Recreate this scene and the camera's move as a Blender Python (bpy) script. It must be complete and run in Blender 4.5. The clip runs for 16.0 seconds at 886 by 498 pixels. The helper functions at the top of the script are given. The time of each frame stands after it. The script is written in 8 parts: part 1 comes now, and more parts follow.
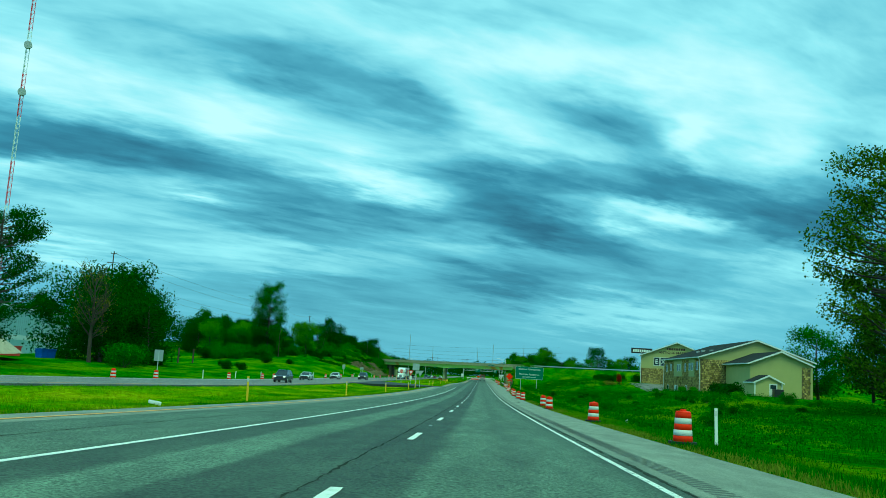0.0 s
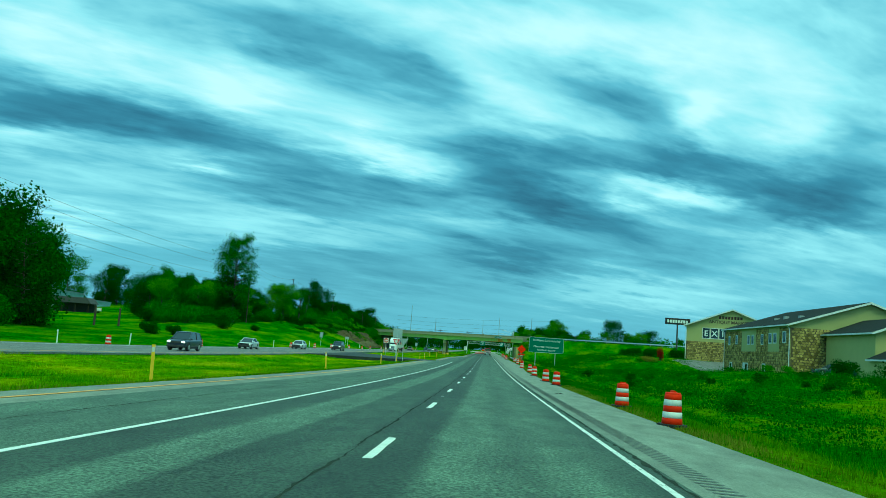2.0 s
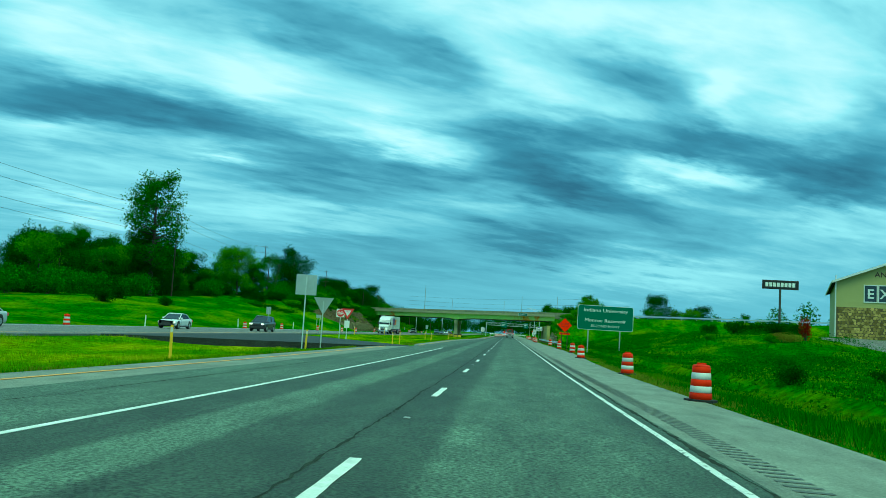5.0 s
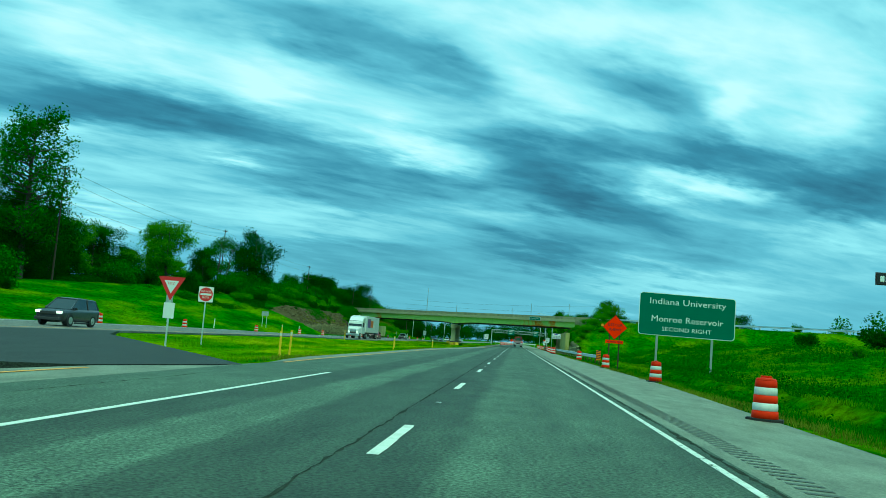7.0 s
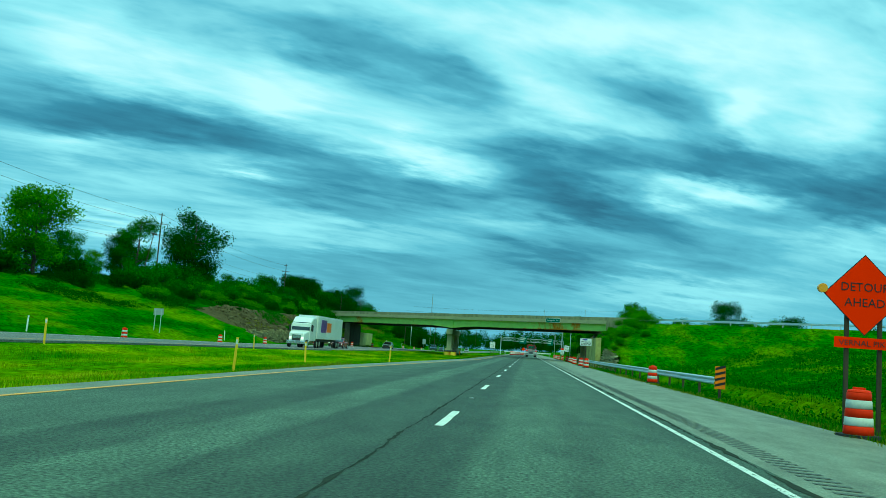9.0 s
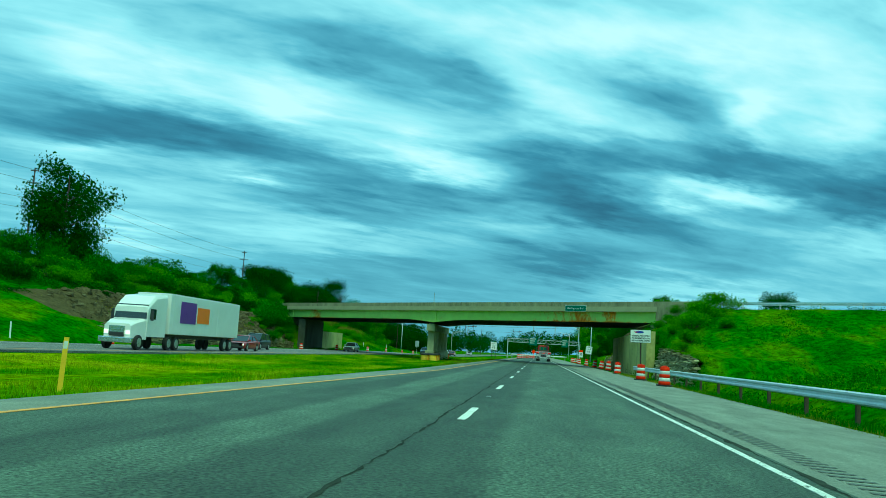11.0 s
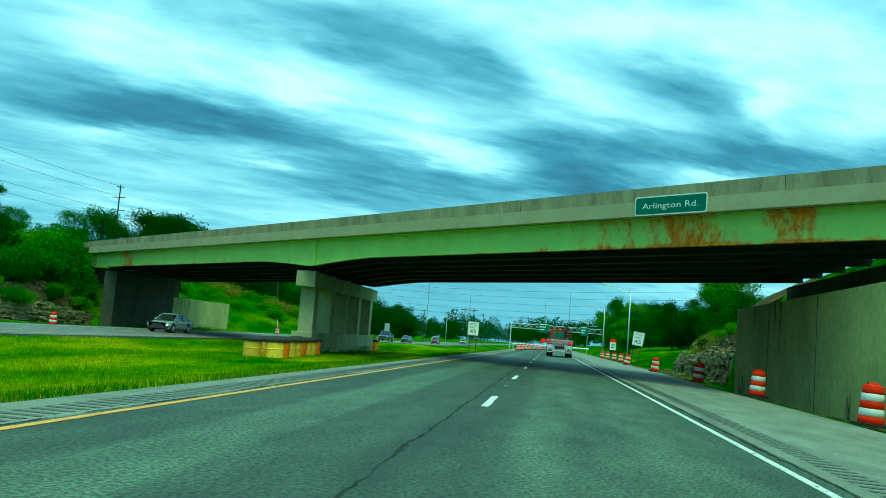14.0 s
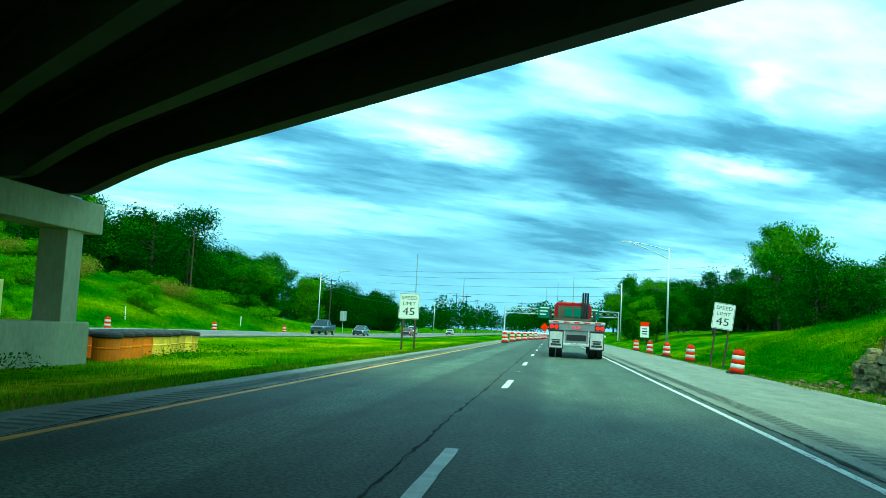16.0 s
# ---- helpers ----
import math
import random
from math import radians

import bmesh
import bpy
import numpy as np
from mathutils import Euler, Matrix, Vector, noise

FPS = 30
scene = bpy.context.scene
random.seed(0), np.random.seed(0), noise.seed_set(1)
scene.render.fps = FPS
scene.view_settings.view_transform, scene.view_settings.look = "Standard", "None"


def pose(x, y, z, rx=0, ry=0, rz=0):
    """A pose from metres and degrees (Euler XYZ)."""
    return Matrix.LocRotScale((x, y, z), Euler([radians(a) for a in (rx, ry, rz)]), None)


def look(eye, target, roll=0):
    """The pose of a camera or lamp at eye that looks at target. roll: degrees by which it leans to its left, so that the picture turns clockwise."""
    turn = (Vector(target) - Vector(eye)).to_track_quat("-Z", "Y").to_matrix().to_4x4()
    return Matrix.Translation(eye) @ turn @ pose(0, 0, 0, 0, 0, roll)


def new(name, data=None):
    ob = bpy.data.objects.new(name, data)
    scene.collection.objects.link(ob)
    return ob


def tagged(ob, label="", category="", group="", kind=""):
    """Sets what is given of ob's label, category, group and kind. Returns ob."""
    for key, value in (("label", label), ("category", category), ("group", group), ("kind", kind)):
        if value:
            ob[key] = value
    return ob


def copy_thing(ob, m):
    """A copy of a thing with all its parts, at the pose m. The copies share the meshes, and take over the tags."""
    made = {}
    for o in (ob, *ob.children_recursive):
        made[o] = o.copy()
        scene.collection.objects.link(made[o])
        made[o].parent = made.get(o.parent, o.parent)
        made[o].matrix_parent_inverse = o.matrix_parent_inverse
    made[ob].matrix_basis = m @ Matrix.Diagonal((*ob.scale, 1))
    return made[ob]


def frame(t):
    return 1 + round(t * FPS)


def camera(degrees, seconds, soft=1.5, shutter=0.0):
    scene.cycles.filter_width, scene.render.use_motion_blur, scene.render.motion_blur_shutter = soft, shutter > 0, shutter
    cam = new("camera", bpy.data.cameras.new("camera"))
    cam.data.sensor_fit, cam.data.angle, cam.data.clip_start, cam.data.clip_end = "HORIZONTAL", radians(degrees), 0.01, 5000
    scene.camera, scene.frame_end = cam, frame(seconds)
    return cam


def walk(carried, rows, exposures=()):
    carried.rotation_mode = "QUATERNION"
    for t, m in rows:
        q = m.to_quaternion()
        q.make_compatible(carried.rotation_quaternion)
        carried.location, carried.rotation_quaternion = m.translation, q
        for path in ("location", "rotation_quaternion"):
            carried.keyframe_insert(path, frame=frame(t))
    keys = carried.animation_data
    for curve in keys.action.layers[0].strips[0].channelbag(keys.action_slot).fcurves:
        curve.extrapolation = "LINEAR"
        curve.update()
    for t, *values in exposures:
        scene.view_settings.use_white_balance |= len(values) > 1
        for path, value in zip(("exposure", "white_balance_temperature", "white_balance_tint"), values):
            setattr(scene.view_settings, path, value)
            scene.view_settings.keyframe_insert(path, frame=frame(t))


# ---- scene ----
cam = camera(54.0, 16.0, soft=0.5)
PATH = [
    (0, (1.375, -2.04, 2.843), (1.272, -0.063, 3.124), 3.5),
    (0.5, (1.286, 8.71, 2.565), (1.183, 10.69, 2.832), 3.9),
    (1, (1.37, 19.48, 2.404), (1.261, 21.461, 2.656), 4.4),
    (1.5, (1.363, 30.346, 2.322), (1.254, 32.329, 2.558), 4.5),
    (2, (1.411, 41.369, 2.29), (1.296, 43.354, 2.512), 4.3),
    (2.5, (1.446, 52.366, 2.166), (1.318, 54.351, 2.375), 4.9),
    (3, (1.499, 63.278, 2.004), (1.362, 65.264, 2.199), 3.9),
    (3.5, (1.487, 74.296, 1.785), (1.341, 76.281, 1.974), 4.0),
    (4, (1.46, 85.457, 1.693), (1.305, 87.443, 1.873), 3.0),
    (6.5, (1.374, 142.119, 1.149), (1.198, 144.102, 1.345), 4.5),
    (7, (1.323, 153.613, 1.211), (1.142, 155.594, 1.411), 4.6),
    (7.5, (1.244, 164.768, 1.188), (1.062, 166.749, 1.395), 4.6),
    (8, (1.227, 176.031, 1.197), (1.04, 178.011, 1.407), 3.9),
    (8.5, (1.2, 187.236, 1.15), (1.002, 189.215, 1.365), 4.2),
    (9, (1.186, 198.535, 1.132), (0.979, 200.512, 1.353), 4.1),
    (11.5, (1.112, 258.42, 1.048), (0.879, 260.393, 1.276), 3.7),
    (12, (1.183, 270.391, 1.148), (0.947, 272.365, 1.369), 4.1),
    (12.5, (1.159, 282.328, 1.128), (0.92, 284.302, 1.341), 4.3),
    (13, (1.107, 294.163, 1.213), (0.859, 296.137, 1.42), 5.0),
    (13.5, (1.042, 305.981, 1.169), (0.79, 307.955, 1.371), 4.7),
    (14, (1.029, 317.808, 1.143), (0.772, 319.781, 1.342), 4.7),
    (14.5, (1.048, 329.538, 1.172), (0.787, 331.512, 1.36), 4.5),
    (15, (1.075, 341.306, 1.184), (0.812, 343.28, 1.368), 4.6),
    (15.5, (0.884, 352.735, 1.136), (0.629, 354.71, 1.315), 4.5),
    (16, (0.9, 364.113, 1.162), (0.644, 366.088, 1.34), 3.0),
]
EXPOSURES = [(0, 0.0, 5800, -50), (11.5, 0.0, 5800, -50), (13.5, 0.1, 5800, -50), (14.5, 0.4, 5800, -50), (15.2, 0.72, 6150, -36), (16, 0.75, 5900, -40)]
walk(cam, [(t, look(e, g, r)) for t, e, g, r in PATH], EXPOSURES)

# ---------------------------------------------------------------- world and sun
def build_world():
    w = bpy.data.worlds.new("overcast_sky")
    scene.world = w
    w.use_nodes = True
    nt = w.node_tree
    nt.nodes.clear()
    N, L = nt.nodes.new, nt.links.new

    def math_node(op, a, b=None):
        n = N("ShaderNodeMath")
        n.operation = op
        for i, v in enumerate((a, b)):
            if v is None:
                continue
            if isinstance(v, (int, float)):
                n.inputs[i].default_value = v
            else:
                L(v, n.inputs[i])
        return n.outputs[0]

    tc = N("ShaderNodeTexCoord")
    sep = N("ShaderNodeSeparateXYZ")
    L(tc.outputs["Generated"], sep.inputs[0])
    up = math_node("MAXIMUM", sep.outputs[2], 0.0)
    den = math_node("ADD", up, 0.1)
    px = math_node("DIVIDE", sep.outputs[0], den)
    py = math_node("DIVIDE", sep.outputs[1], den)
    ca, sa = math.cos(radians(34)), math.sin(radians(34))
    along = math_node("ADD", math_node("MULTIPLY", px, ca), math_node("MULTIPLY", py, sa))
    across = math_node("ADD", math_node("MULTIPLY", px, -sa), math_node("MULTIPLY", py, ca))

    def noise_at(sx, sy, detail, rough, seed, distort=0.0):
        cb = N("ShaderNodeCombineXYZ")
        L(math_node("MULTIPLY", along, sx), cb.inputs[0])
        L(math_node("MULTIPLY", across, sy), cb.inputs[1])
        cb.inputs[2].default_value = seed
        n = N("ShaderNodeTexNoise")
        n.inputs["Scale"].default_value = 1.0
        n.inputs["Detail"].default_value = detail
        n.inputs["Roughness"].default_value = rough
        n.inputs["Distortion"].default_value = distort
        L(cb.outputs[0], n.inputs["Vector"])
        return n.outputs["Fac"]

    # wisps fray every edge in the cloud sheet
    big = noise_at(0.55, 0.8, 3, 0.5, 0.7, 0.2)
    heap = noise_at(1.2, 2.6, 5, 0.55, 5.3, 0.4)
    fine = noise_at(3.4, 7.0, 5, 0.55, 9.2, 0.6)
    az = math_node("ARCTAN2", sep.outputs[0], sep.outputs[1])
    el = math_node("ARCSINE", sep.outputs[2])
    az = math_node("ADD", az, math_node("MULTIPLY", math_node("SUBTRACT", noise_at(1.6, 2.4, 4, 0.6, 3.1), 0.5), 0.16))
    el = math_node("ADD", el, math_node("MULTIPLY", math_node("SUBTRACT", noise_at(1.8, 3.4, 5, 0.6, 7.7), 0.5), 0.09))

    def roll(a0, e0, ra, re, tilt, k):
        """One long roll of cloud or gap between rolls: bearing, height, half length, half width, slope, weight."""
        c, s = math.cos(radians(tilt)), math.sin(radians(tilt))
        da, de = math_node("SUBTRACT", az, a0), math_node("SUBTRACT", el, e0)
        u = math_node("DIVIDE", math_node("ADD", math_node("MULTIPLY", da, c), math_node("MULTIPLY", de, s)), ra * 1.15)
        w = math_node("DIVIDE", math_node("SUBTRACT", math_node("MULTIPLY", de, c), math_node("MULTIPLY", da, s)), re * 1.15)
        q = math_node("ADD", math_node("MULTIPLY", u, u), math_node("MULTIPLY", w, w))
        return math_node("MULTIPLY", math_node("POWER", 2.718, math_node("MULTIPLY", q, -1.0)), k * 0.8)

    heavy = ((-0.235, 0.333, 0.09, 0.023, -8, -0.45), (-0.085, 0.303, 0.064, 0.02, -16, -0.4), (-0.468, 0.219, 0.094, 0.027, 0, -0.5), (-0.29, 0.204, 0.102, 0.024, -6, -0.5), (-0.127, 0.175, 0.099, 0.019, -3, -0.35), (0.008, 0.205, 0.063, 0.03, -16, -0.6), (0.117, 0.224, 0.071, 0.017, -6, -0.4), (0.065, 0.168, 0.068, 0.019, 0, -0.4), (0.336, 0.189, 0.07, 0.029, -8, -0.6), (0.223, 0.218, 0.05, 0.016, -12, -0.4), (0.129, 0.302, 0.058, 0.027, -18, -0.4), (0.017, 0.112, 0.055, 0.016, -2, -0.35), (-0.229, 0.147, 0.098, 0.014, -6, -0.3), (-0.142, 0.083, 0.146, 0.024, -1, -0.2), (0.382, 0.247, 0.035, 0.026, -50, -0.3), (0.11, 0.135, 0.17, 0.042, -3, -0.24))
    thin = ((-0.45, 0.27, 0.055, 0.032, -12, 0.4), (-0.32, 0.274, 0.061, 0.029, -8, 0.45), (-0.529, 0.292, 0.041, 0.029, -2, 0.3), (-0.134, 0.218, 0.057, 0.012, -7, 0.45), (-0.003, 0.278, 0.053, 0.03, -56, 0.3), (0.017, 0.359, 0.1, 0.029, -3, 0.35), (0.272, 0.348, 0.124, 0.043, -7, 0.4), (0.226, 0.268, 0.028, 0.017, -51, 0.4), (0.196, 0.192, 0.053, 0.014, -11, 0.5), (0.333, 0.253, 0.03, 0.023, -21, 0.25), (-0.481, 0.107, 0.069, 0.012, 0, 0.4), (-0.334, 0.166, 0.035, 0.007, 0, 0.35), (-0.506, 0.182, 0.052, 0.01, 3, 0.3), (0.169, 0.074, 0.113, 0.016, 1, 0.3), (0.334, 0.133, 0.066, 0.02, 6, 0.3), (-0.27, 0.11, 0.088, 0.013, 2, 0.2))
    v = math_node("ADD", 0.64, math_node("MULTIPLY", math_node("SUBTRACT", big, 0.5), 0.6))
    v = math_node("ADD", v, math_node("MULTIPLY", math_node("SUBTRACT", heap, 0.5), 0.95))
    v = math_node("ADD", v, math_node("MULTIPLY", math_node("SUBTRACT", fine, 0.5), 0.33))
    # the far layer thins out evenly towards the horizon
    low = N("ShaderNodeMapRange")
    L(up, low.inputs[0])
    low.inputs[1].default_value, low.inputs[2].default_value = 0.02, 0.2
    low.inputs[3].default_value, low.inputs[4].default_value = 0.88, 0.0
    low.interpolation_type = "SMOOTHSTEP"
    mixv = N("ShaderNodeMix")
    L(low.outputs[0], mixv.inputs[0])
    L(v, mixv.inputs[2])
    mixv.inputs[3].default_value = 0.45
    v = mixv.outputs[0]
    for h in (*heavy, *thin):
        v = math_node("ADD", v, roll(*h))
    tone = N("ShaderNodeValToRGB")
    L(v, tone.inputs[0])
    t = tone.color_ramp.elements
    t[0].position, t[0].color = 0.0, (0.055, 0.135, 0.28, 1)
    t[1].position, t[1].color = 1.0, (0.88, 0.95, 1.22, 1)
    for p, c in ((0.25, (0.108, 0.255, 0.465)), (0.5, (0.25, 0.485, 0.765)), (0.75, (0.53, 0.79, 1.08))):
        k = t.new(p)
        k.color = (*c, 1)
    sky = N("ShaderNodeTexSky")
    sky.sky_type = "NISHITA"
    sky.sun_disc = False
    sky.sun_elevation, sky.sun_rotation = radians(48), radians(160)
    sc = N("ShaderNodeVectorMath")
    sc.operation = "SCALE"
    L(sky.outputs[0], sc.inputs[0])
    sc.inputs["Scale"].default_value = 0.1
    cover = N("ShaderNodeMix")
    cover.data_type = "RGBA"
    cover.inputs[0].default_value = 0.94
    L(sc.outputs[0], cover.inputs[6])
    L(tone.outputs[0], cover.inputs[7])
    bg = N("ShaderNodeBackground")
    L(cover.outputs[2], bg.inputs[0])
    bg.inputs[1].default_value = 1.0
    out = N("ShaderNodeOutputWorld")
    L(bg.outputs[0], out.inputs[0])


build_world()
sun = new("sun", bpy.data.lights.new("sun", "SUN"))
sun.data.energy, sun.data.angle, sun.data.color = 2.3, radians(35), (1.0, 1.0, 0.66)
sun.matrix_basis = look((0, 0, 0), (-0.15, 0.42, -0.9))
tagged(sun, "veiled sun behind thick cloud", "sun", kind="structure")

# ---------------------------------------------------------------- materials
MATS = {}


def mat(name, col, rough=0.75, metal=0.0, var=0.25, scale=2.0, fine=25.0, bump=0.15, col2=None, stretch=(1, 1, 1), rand=0.0, spec=0.5, island=0.0, depth=0.02):
    """A surface with variation at two scales, fine relief and worn roughness; sizes in metres."""
    m = bpy.data.materials.new(name)
    m.use_nodes = True
    nt = m.node_tree
    N, L = nt.nodes.new, nt.links.new
    bs = nt.nodes["Principled BSDF"]
    tc = N("ShaderNodeTexCoord")
    mp = N("ShaderNodeMapping")
    mp.inputs["Scale"].default_value = stretch
    L(tc.outputs["Object"], mp.inputs[0])
    vec = mp.outputs[0]
    if rand or island:
        add = N("ShaderNodeVectorMath")
        info = N("ShaderNodeObjectInfo")
        mul = N("ShaderNodeMath")
        mul.operation = "MULTIPLY"
        mul.inputs[1].default_value = 37.0
        L(info.outputs["Random"], mul.inputs[0])
        L(vec, add.inputs[0])
        L(mul.outputs[0], add.inputs[1])
        vec = add.outputs[0]

    def tex(s, d):
        n = N("ShaderNodeTexNoise")
        n.inputs["Scale"].default_value = s
        n.inputs["Detail"].default_value = d
        n.inputs["Roughness"].default_value = 0.62
        L(vec, n.inputs["Vector"])
        return n.outputs["Fac"]

    n1, n2 = tex(scale, 4), tex(fine, 5)
    mixn = N("ShaderNodeMix")
    mixn.inputs[0].default_value = 0.4
    L(n1, mixn.inputs[2])
    L(n2, mixn.inputs[3])
    ramp = N("ShaderNodeValToRGB")
    L(mixn.outputs[0], ramp.inputs[0])
    lo = tuple(c * (1 - var) for c in col)
    hi = col2 or tuple(min(1.0, c * (1 + var)) for c in col)
    ramp.color_ramp.elements[0].position, ramp.color_ramp.elements[1].position = 0.33, 0.67
    ramp.color_ramp.elements[0].color, ramp.color_ramp.elements[1].color = (*lo, 1), (*hi, 1)
    colour = ramp.outputs[0]
    if rand or island:
        hs = N("ShaderNodeHueSaturation")
        mr = N("ShaderNodeMapRange")
        if island:
            geo = N("ShaderNodeNewGeometry")
            L(geo.outputs["Random Per Island"], mr.inputs[0])
        else:
            L(info.outputs["Random"], mr.inputs[0])
        k = island or rand
        mr.inputs[3].default_value, mr.inputs[4].default_value = 1 - k, 1 + k
        L(mr.outputs[0], hs.inputs["Value"])
        L(colour, hs.inputs["Color"])
        colour = hs.outputs[0]
    L(colour, bs.inputs["Base Color"])
    rr = N("ShaderNodeMapRange")
    L(n2, rr.inputs[0])
    rr.inputs[3].default_value, rr.inputs[4].default_value = max(0.03, rough - 0.1), min(1, rough + 0.1)
    L(rr.outputs[0], bs.inputs["Roughness"])
    bs.inputs["Metallic"].default_value = metal
    bs.inputs["Specular IOR Level"].default_value = spec
    if bump:
        bp = N("ShaderNodeBump")
        bp.inputs["Strength"].default_value = bump
        bp.inputs["Distance"].default_value = depth
        L(n2, bp.inputs["Height"])
        L(bp.outputs[0], bs.inputs["Normal"])
    MATS[name] = m
    return m


def nodes_of(m):
    return m.node_tree.nodes, m.node_tree.links, m.node_tree.nodes["Principled BSDF"]


def leafy(name, col, k=0.35, trans=0.25):
    m = mat(name, col, rough=0.6, var=0.3, scale=0.6, fine=6, bump=0, rand=0.0, island=k, spec=0.0)
    nodes, links, bs = nodes_of(m)
    tl = nodes.new("ShaderNodeBsdfTranslucent")
    src = bs.inputs["Base Color"].links[0].from_socket
    links.new(src, tl.inputs[0])
    mx = nodes.new("ShaderNodeMixShader")
    mx.inputs[0].default_value = trans
    links.new(bs.outputs[0], mx.inputs[1])
    links.new(tl.outputs[0], mx.inputs[2])
    links.new(mx.outputs[0], nodes["Material Output"].inputs[0])
    return m


def lamp_mat(name, col, strength):
    m = mat(name, col, rough=0.3, var=0.05, bump=0)
    bs = m.node_tree.nodes["Principled BSDF"]
    bs.inputs["Emission Color"].default_value = (*col, 1)
    bs.inputs["Emission Strength"].default_value = strength
    return m


def road_material(name, base, bands, patch=0.3, grain=0.7):
    """Asphalt: grains, long worn wheel tracks at fixed distances from the lane line, patches and tar stains."""
    m = mat(name, base, rough=0.68, var=0.38, scale=1.6, fine=38, bump=0.7, stretch=(1, 0.4, 1), depth=0.014, spec=0.3)
    nodes, links, bs = nodes_of(m)
    N = nodes.new
    tc = N("ShaderNodeTexCoord")
    sep = N("ShaderNodeSeparateXYZ")
    links.new(tc.outputs["Object"], sep.inputs[0])
    wob = N("ShaderNodeTexNoise")
    mp = N("ShaderNodeMapping")
    mp.inputs["Scale"].default_value = (0.3, 0.035, 1)
    links.new(tc.outputs["Object"], mp.inputs[0])
    links.new(mp.outputs[0], wob.inputs["Vector"])
    wob.inputs["Scale"].default_value, wob.inputs["Detail"].default_value = 3, 6
    add = N("ShaderNodeMath")
    add.operation = "MULTIPLY_ADD"
    links.new(wob.outputs["Fac"], add.inputs[0])
    add.inputs[1].default_value = 0.4
    frag = N("ShaderNodeTexNoise")
    mp3 = N("ShaderNodeMapping")
    mp3.inputs["Scale"].default_value = (1.0, 0.3, 1)
    links.new(tc.outputs["Object"], mp3.inputs[0])
    links.new(mp3.outputs[0], frag.inputs["Vector"])
    frag.inputs["Scale"].default_value, frag.inputs["Detail"].default_value, frag.inputs["Roughness"].default_value = 2.5, 8, 0.75
    fray = N("ShaderNodeMath")
    fray.operation = "MULTIPLY_ADD"
    links.new(frag.outputs["Fac"], fray.inputs[0])
    fray.inputs[1].default_value = 0.3
    links.new(sep.outputs[0], fray.inputs[2])
    links.new(fray.outputs[0], add.inputs[2])
    mr = N("ShaderNodeMapRange")
    links.new(add.outputs[0], mr.inputs[0])
    mr.inputs[1].default_value, mr.inputs[2].default_value = -8.0, 8.0
    ramp = N("ShaderNodeValToRGB")
    links.new(mr.outputs[0], ramp.inputs[0])
    e = ramp.color_ramp.elements
    e[0].position, e[0].color = 0.0, (1, 1, 1, 1)
    e[1].position, e[1].color = 1.0, (1, 1, 1, 1)
    for x, v in bands:
        k = e.new((x + 0.35 + 8) / 16)
        k.color = (v * 0.97, v, v * 0.99, 1)
    mul = N("ShaderNodeMix")
    mul.data_type, mul.blend_type = "RGBA", "MULTIPLY"
    fade = N("ShaderNodeMapRange")
    links.new(sep.outputs[1], fade.inputs[0])
    fade.inputs[1].default_value, fade.inputs[2].default_value = 110.0, 220.0
    fade.inputs[3].default_value, fade.inputs[4].default_value = 1.0, 0.65
    links.new(fade.outputs[0], mul.inputs[0])
    src = bs.inputs["Base Color"].links[0].from_socket
    links.new(src, mul.inputs[6])
    links.new(ramp.outputs[0], mul.inputs[7])
    # broad stains, stretched the way the traffic runs
    st = N("ShaderNodeTexNoise")
    mp2 = N("ShaderNodeMapping")
    mp2.inputs["Scale"].default_value = (0.5, 0.06, 1)
    links.new(tc.outputs["Object"], mp2.inputs[0])
    links.new(mp2.outputs[0], st.inputs["Vector"])
    st.inputs["Scale"].default_value, st.inputs["Detail"].default_value, st.inputs["Roughness"].default_value = 2.2, 7, 0.65
    r2 = N("ShaderNodeMapRange")
    links.new(st.outputs["Fac"], r2.inputs[0])
    r2.inputs[1].default_value, r2.inputs[2].default_value = 0.3, 0.7
    r2.inputs[3].default_value, r2.inputs[4].default_value = 1 - patch, 1 + patch
    m2 = N("ShaderNodeVectorMath")
    m2.operation = "SCALE"
    links.new(mul.outputs[2], m2.inputs[0])
    links.new(r2.outputs[0], m2.inputs["Scale"])
    links.new(m2.outputs[0], bs.inputs["Base Color"])
    # bright stone chips in the wearing course
    chip = N("ShaderNodeTexNoise")
    links.new(tc.outputs["Object"], chip.inputs["Vector"])
    chip.inputs["Scale"].default_value, chip.inputs["Detail"].default_value, chip.inputs["Roughness"].default_value = 22, 5, 0.75
    r3 = N("ShaderNodeMapRange")
    links.new(chip.outputs["Fac"], r3.inputs[0])
    r3.inputs[1].default_value, r3.inputs[2].default_value = 0.4, 0.6
    r3.inputs[3].default_value, r3.inputs[4].default_value = 1 - grain, 1 + grain
    m3 = N("ShaderNodeVectorMath")
    m3.operation = "SCALE"
    links.new(m2.outputs[0], m3.inputs[0])
    links.new(r3.outputs[0], m3.inputs["Scale"])
    links.new(m3.outputs[0], bs.inputs["Base Color"])
    return m


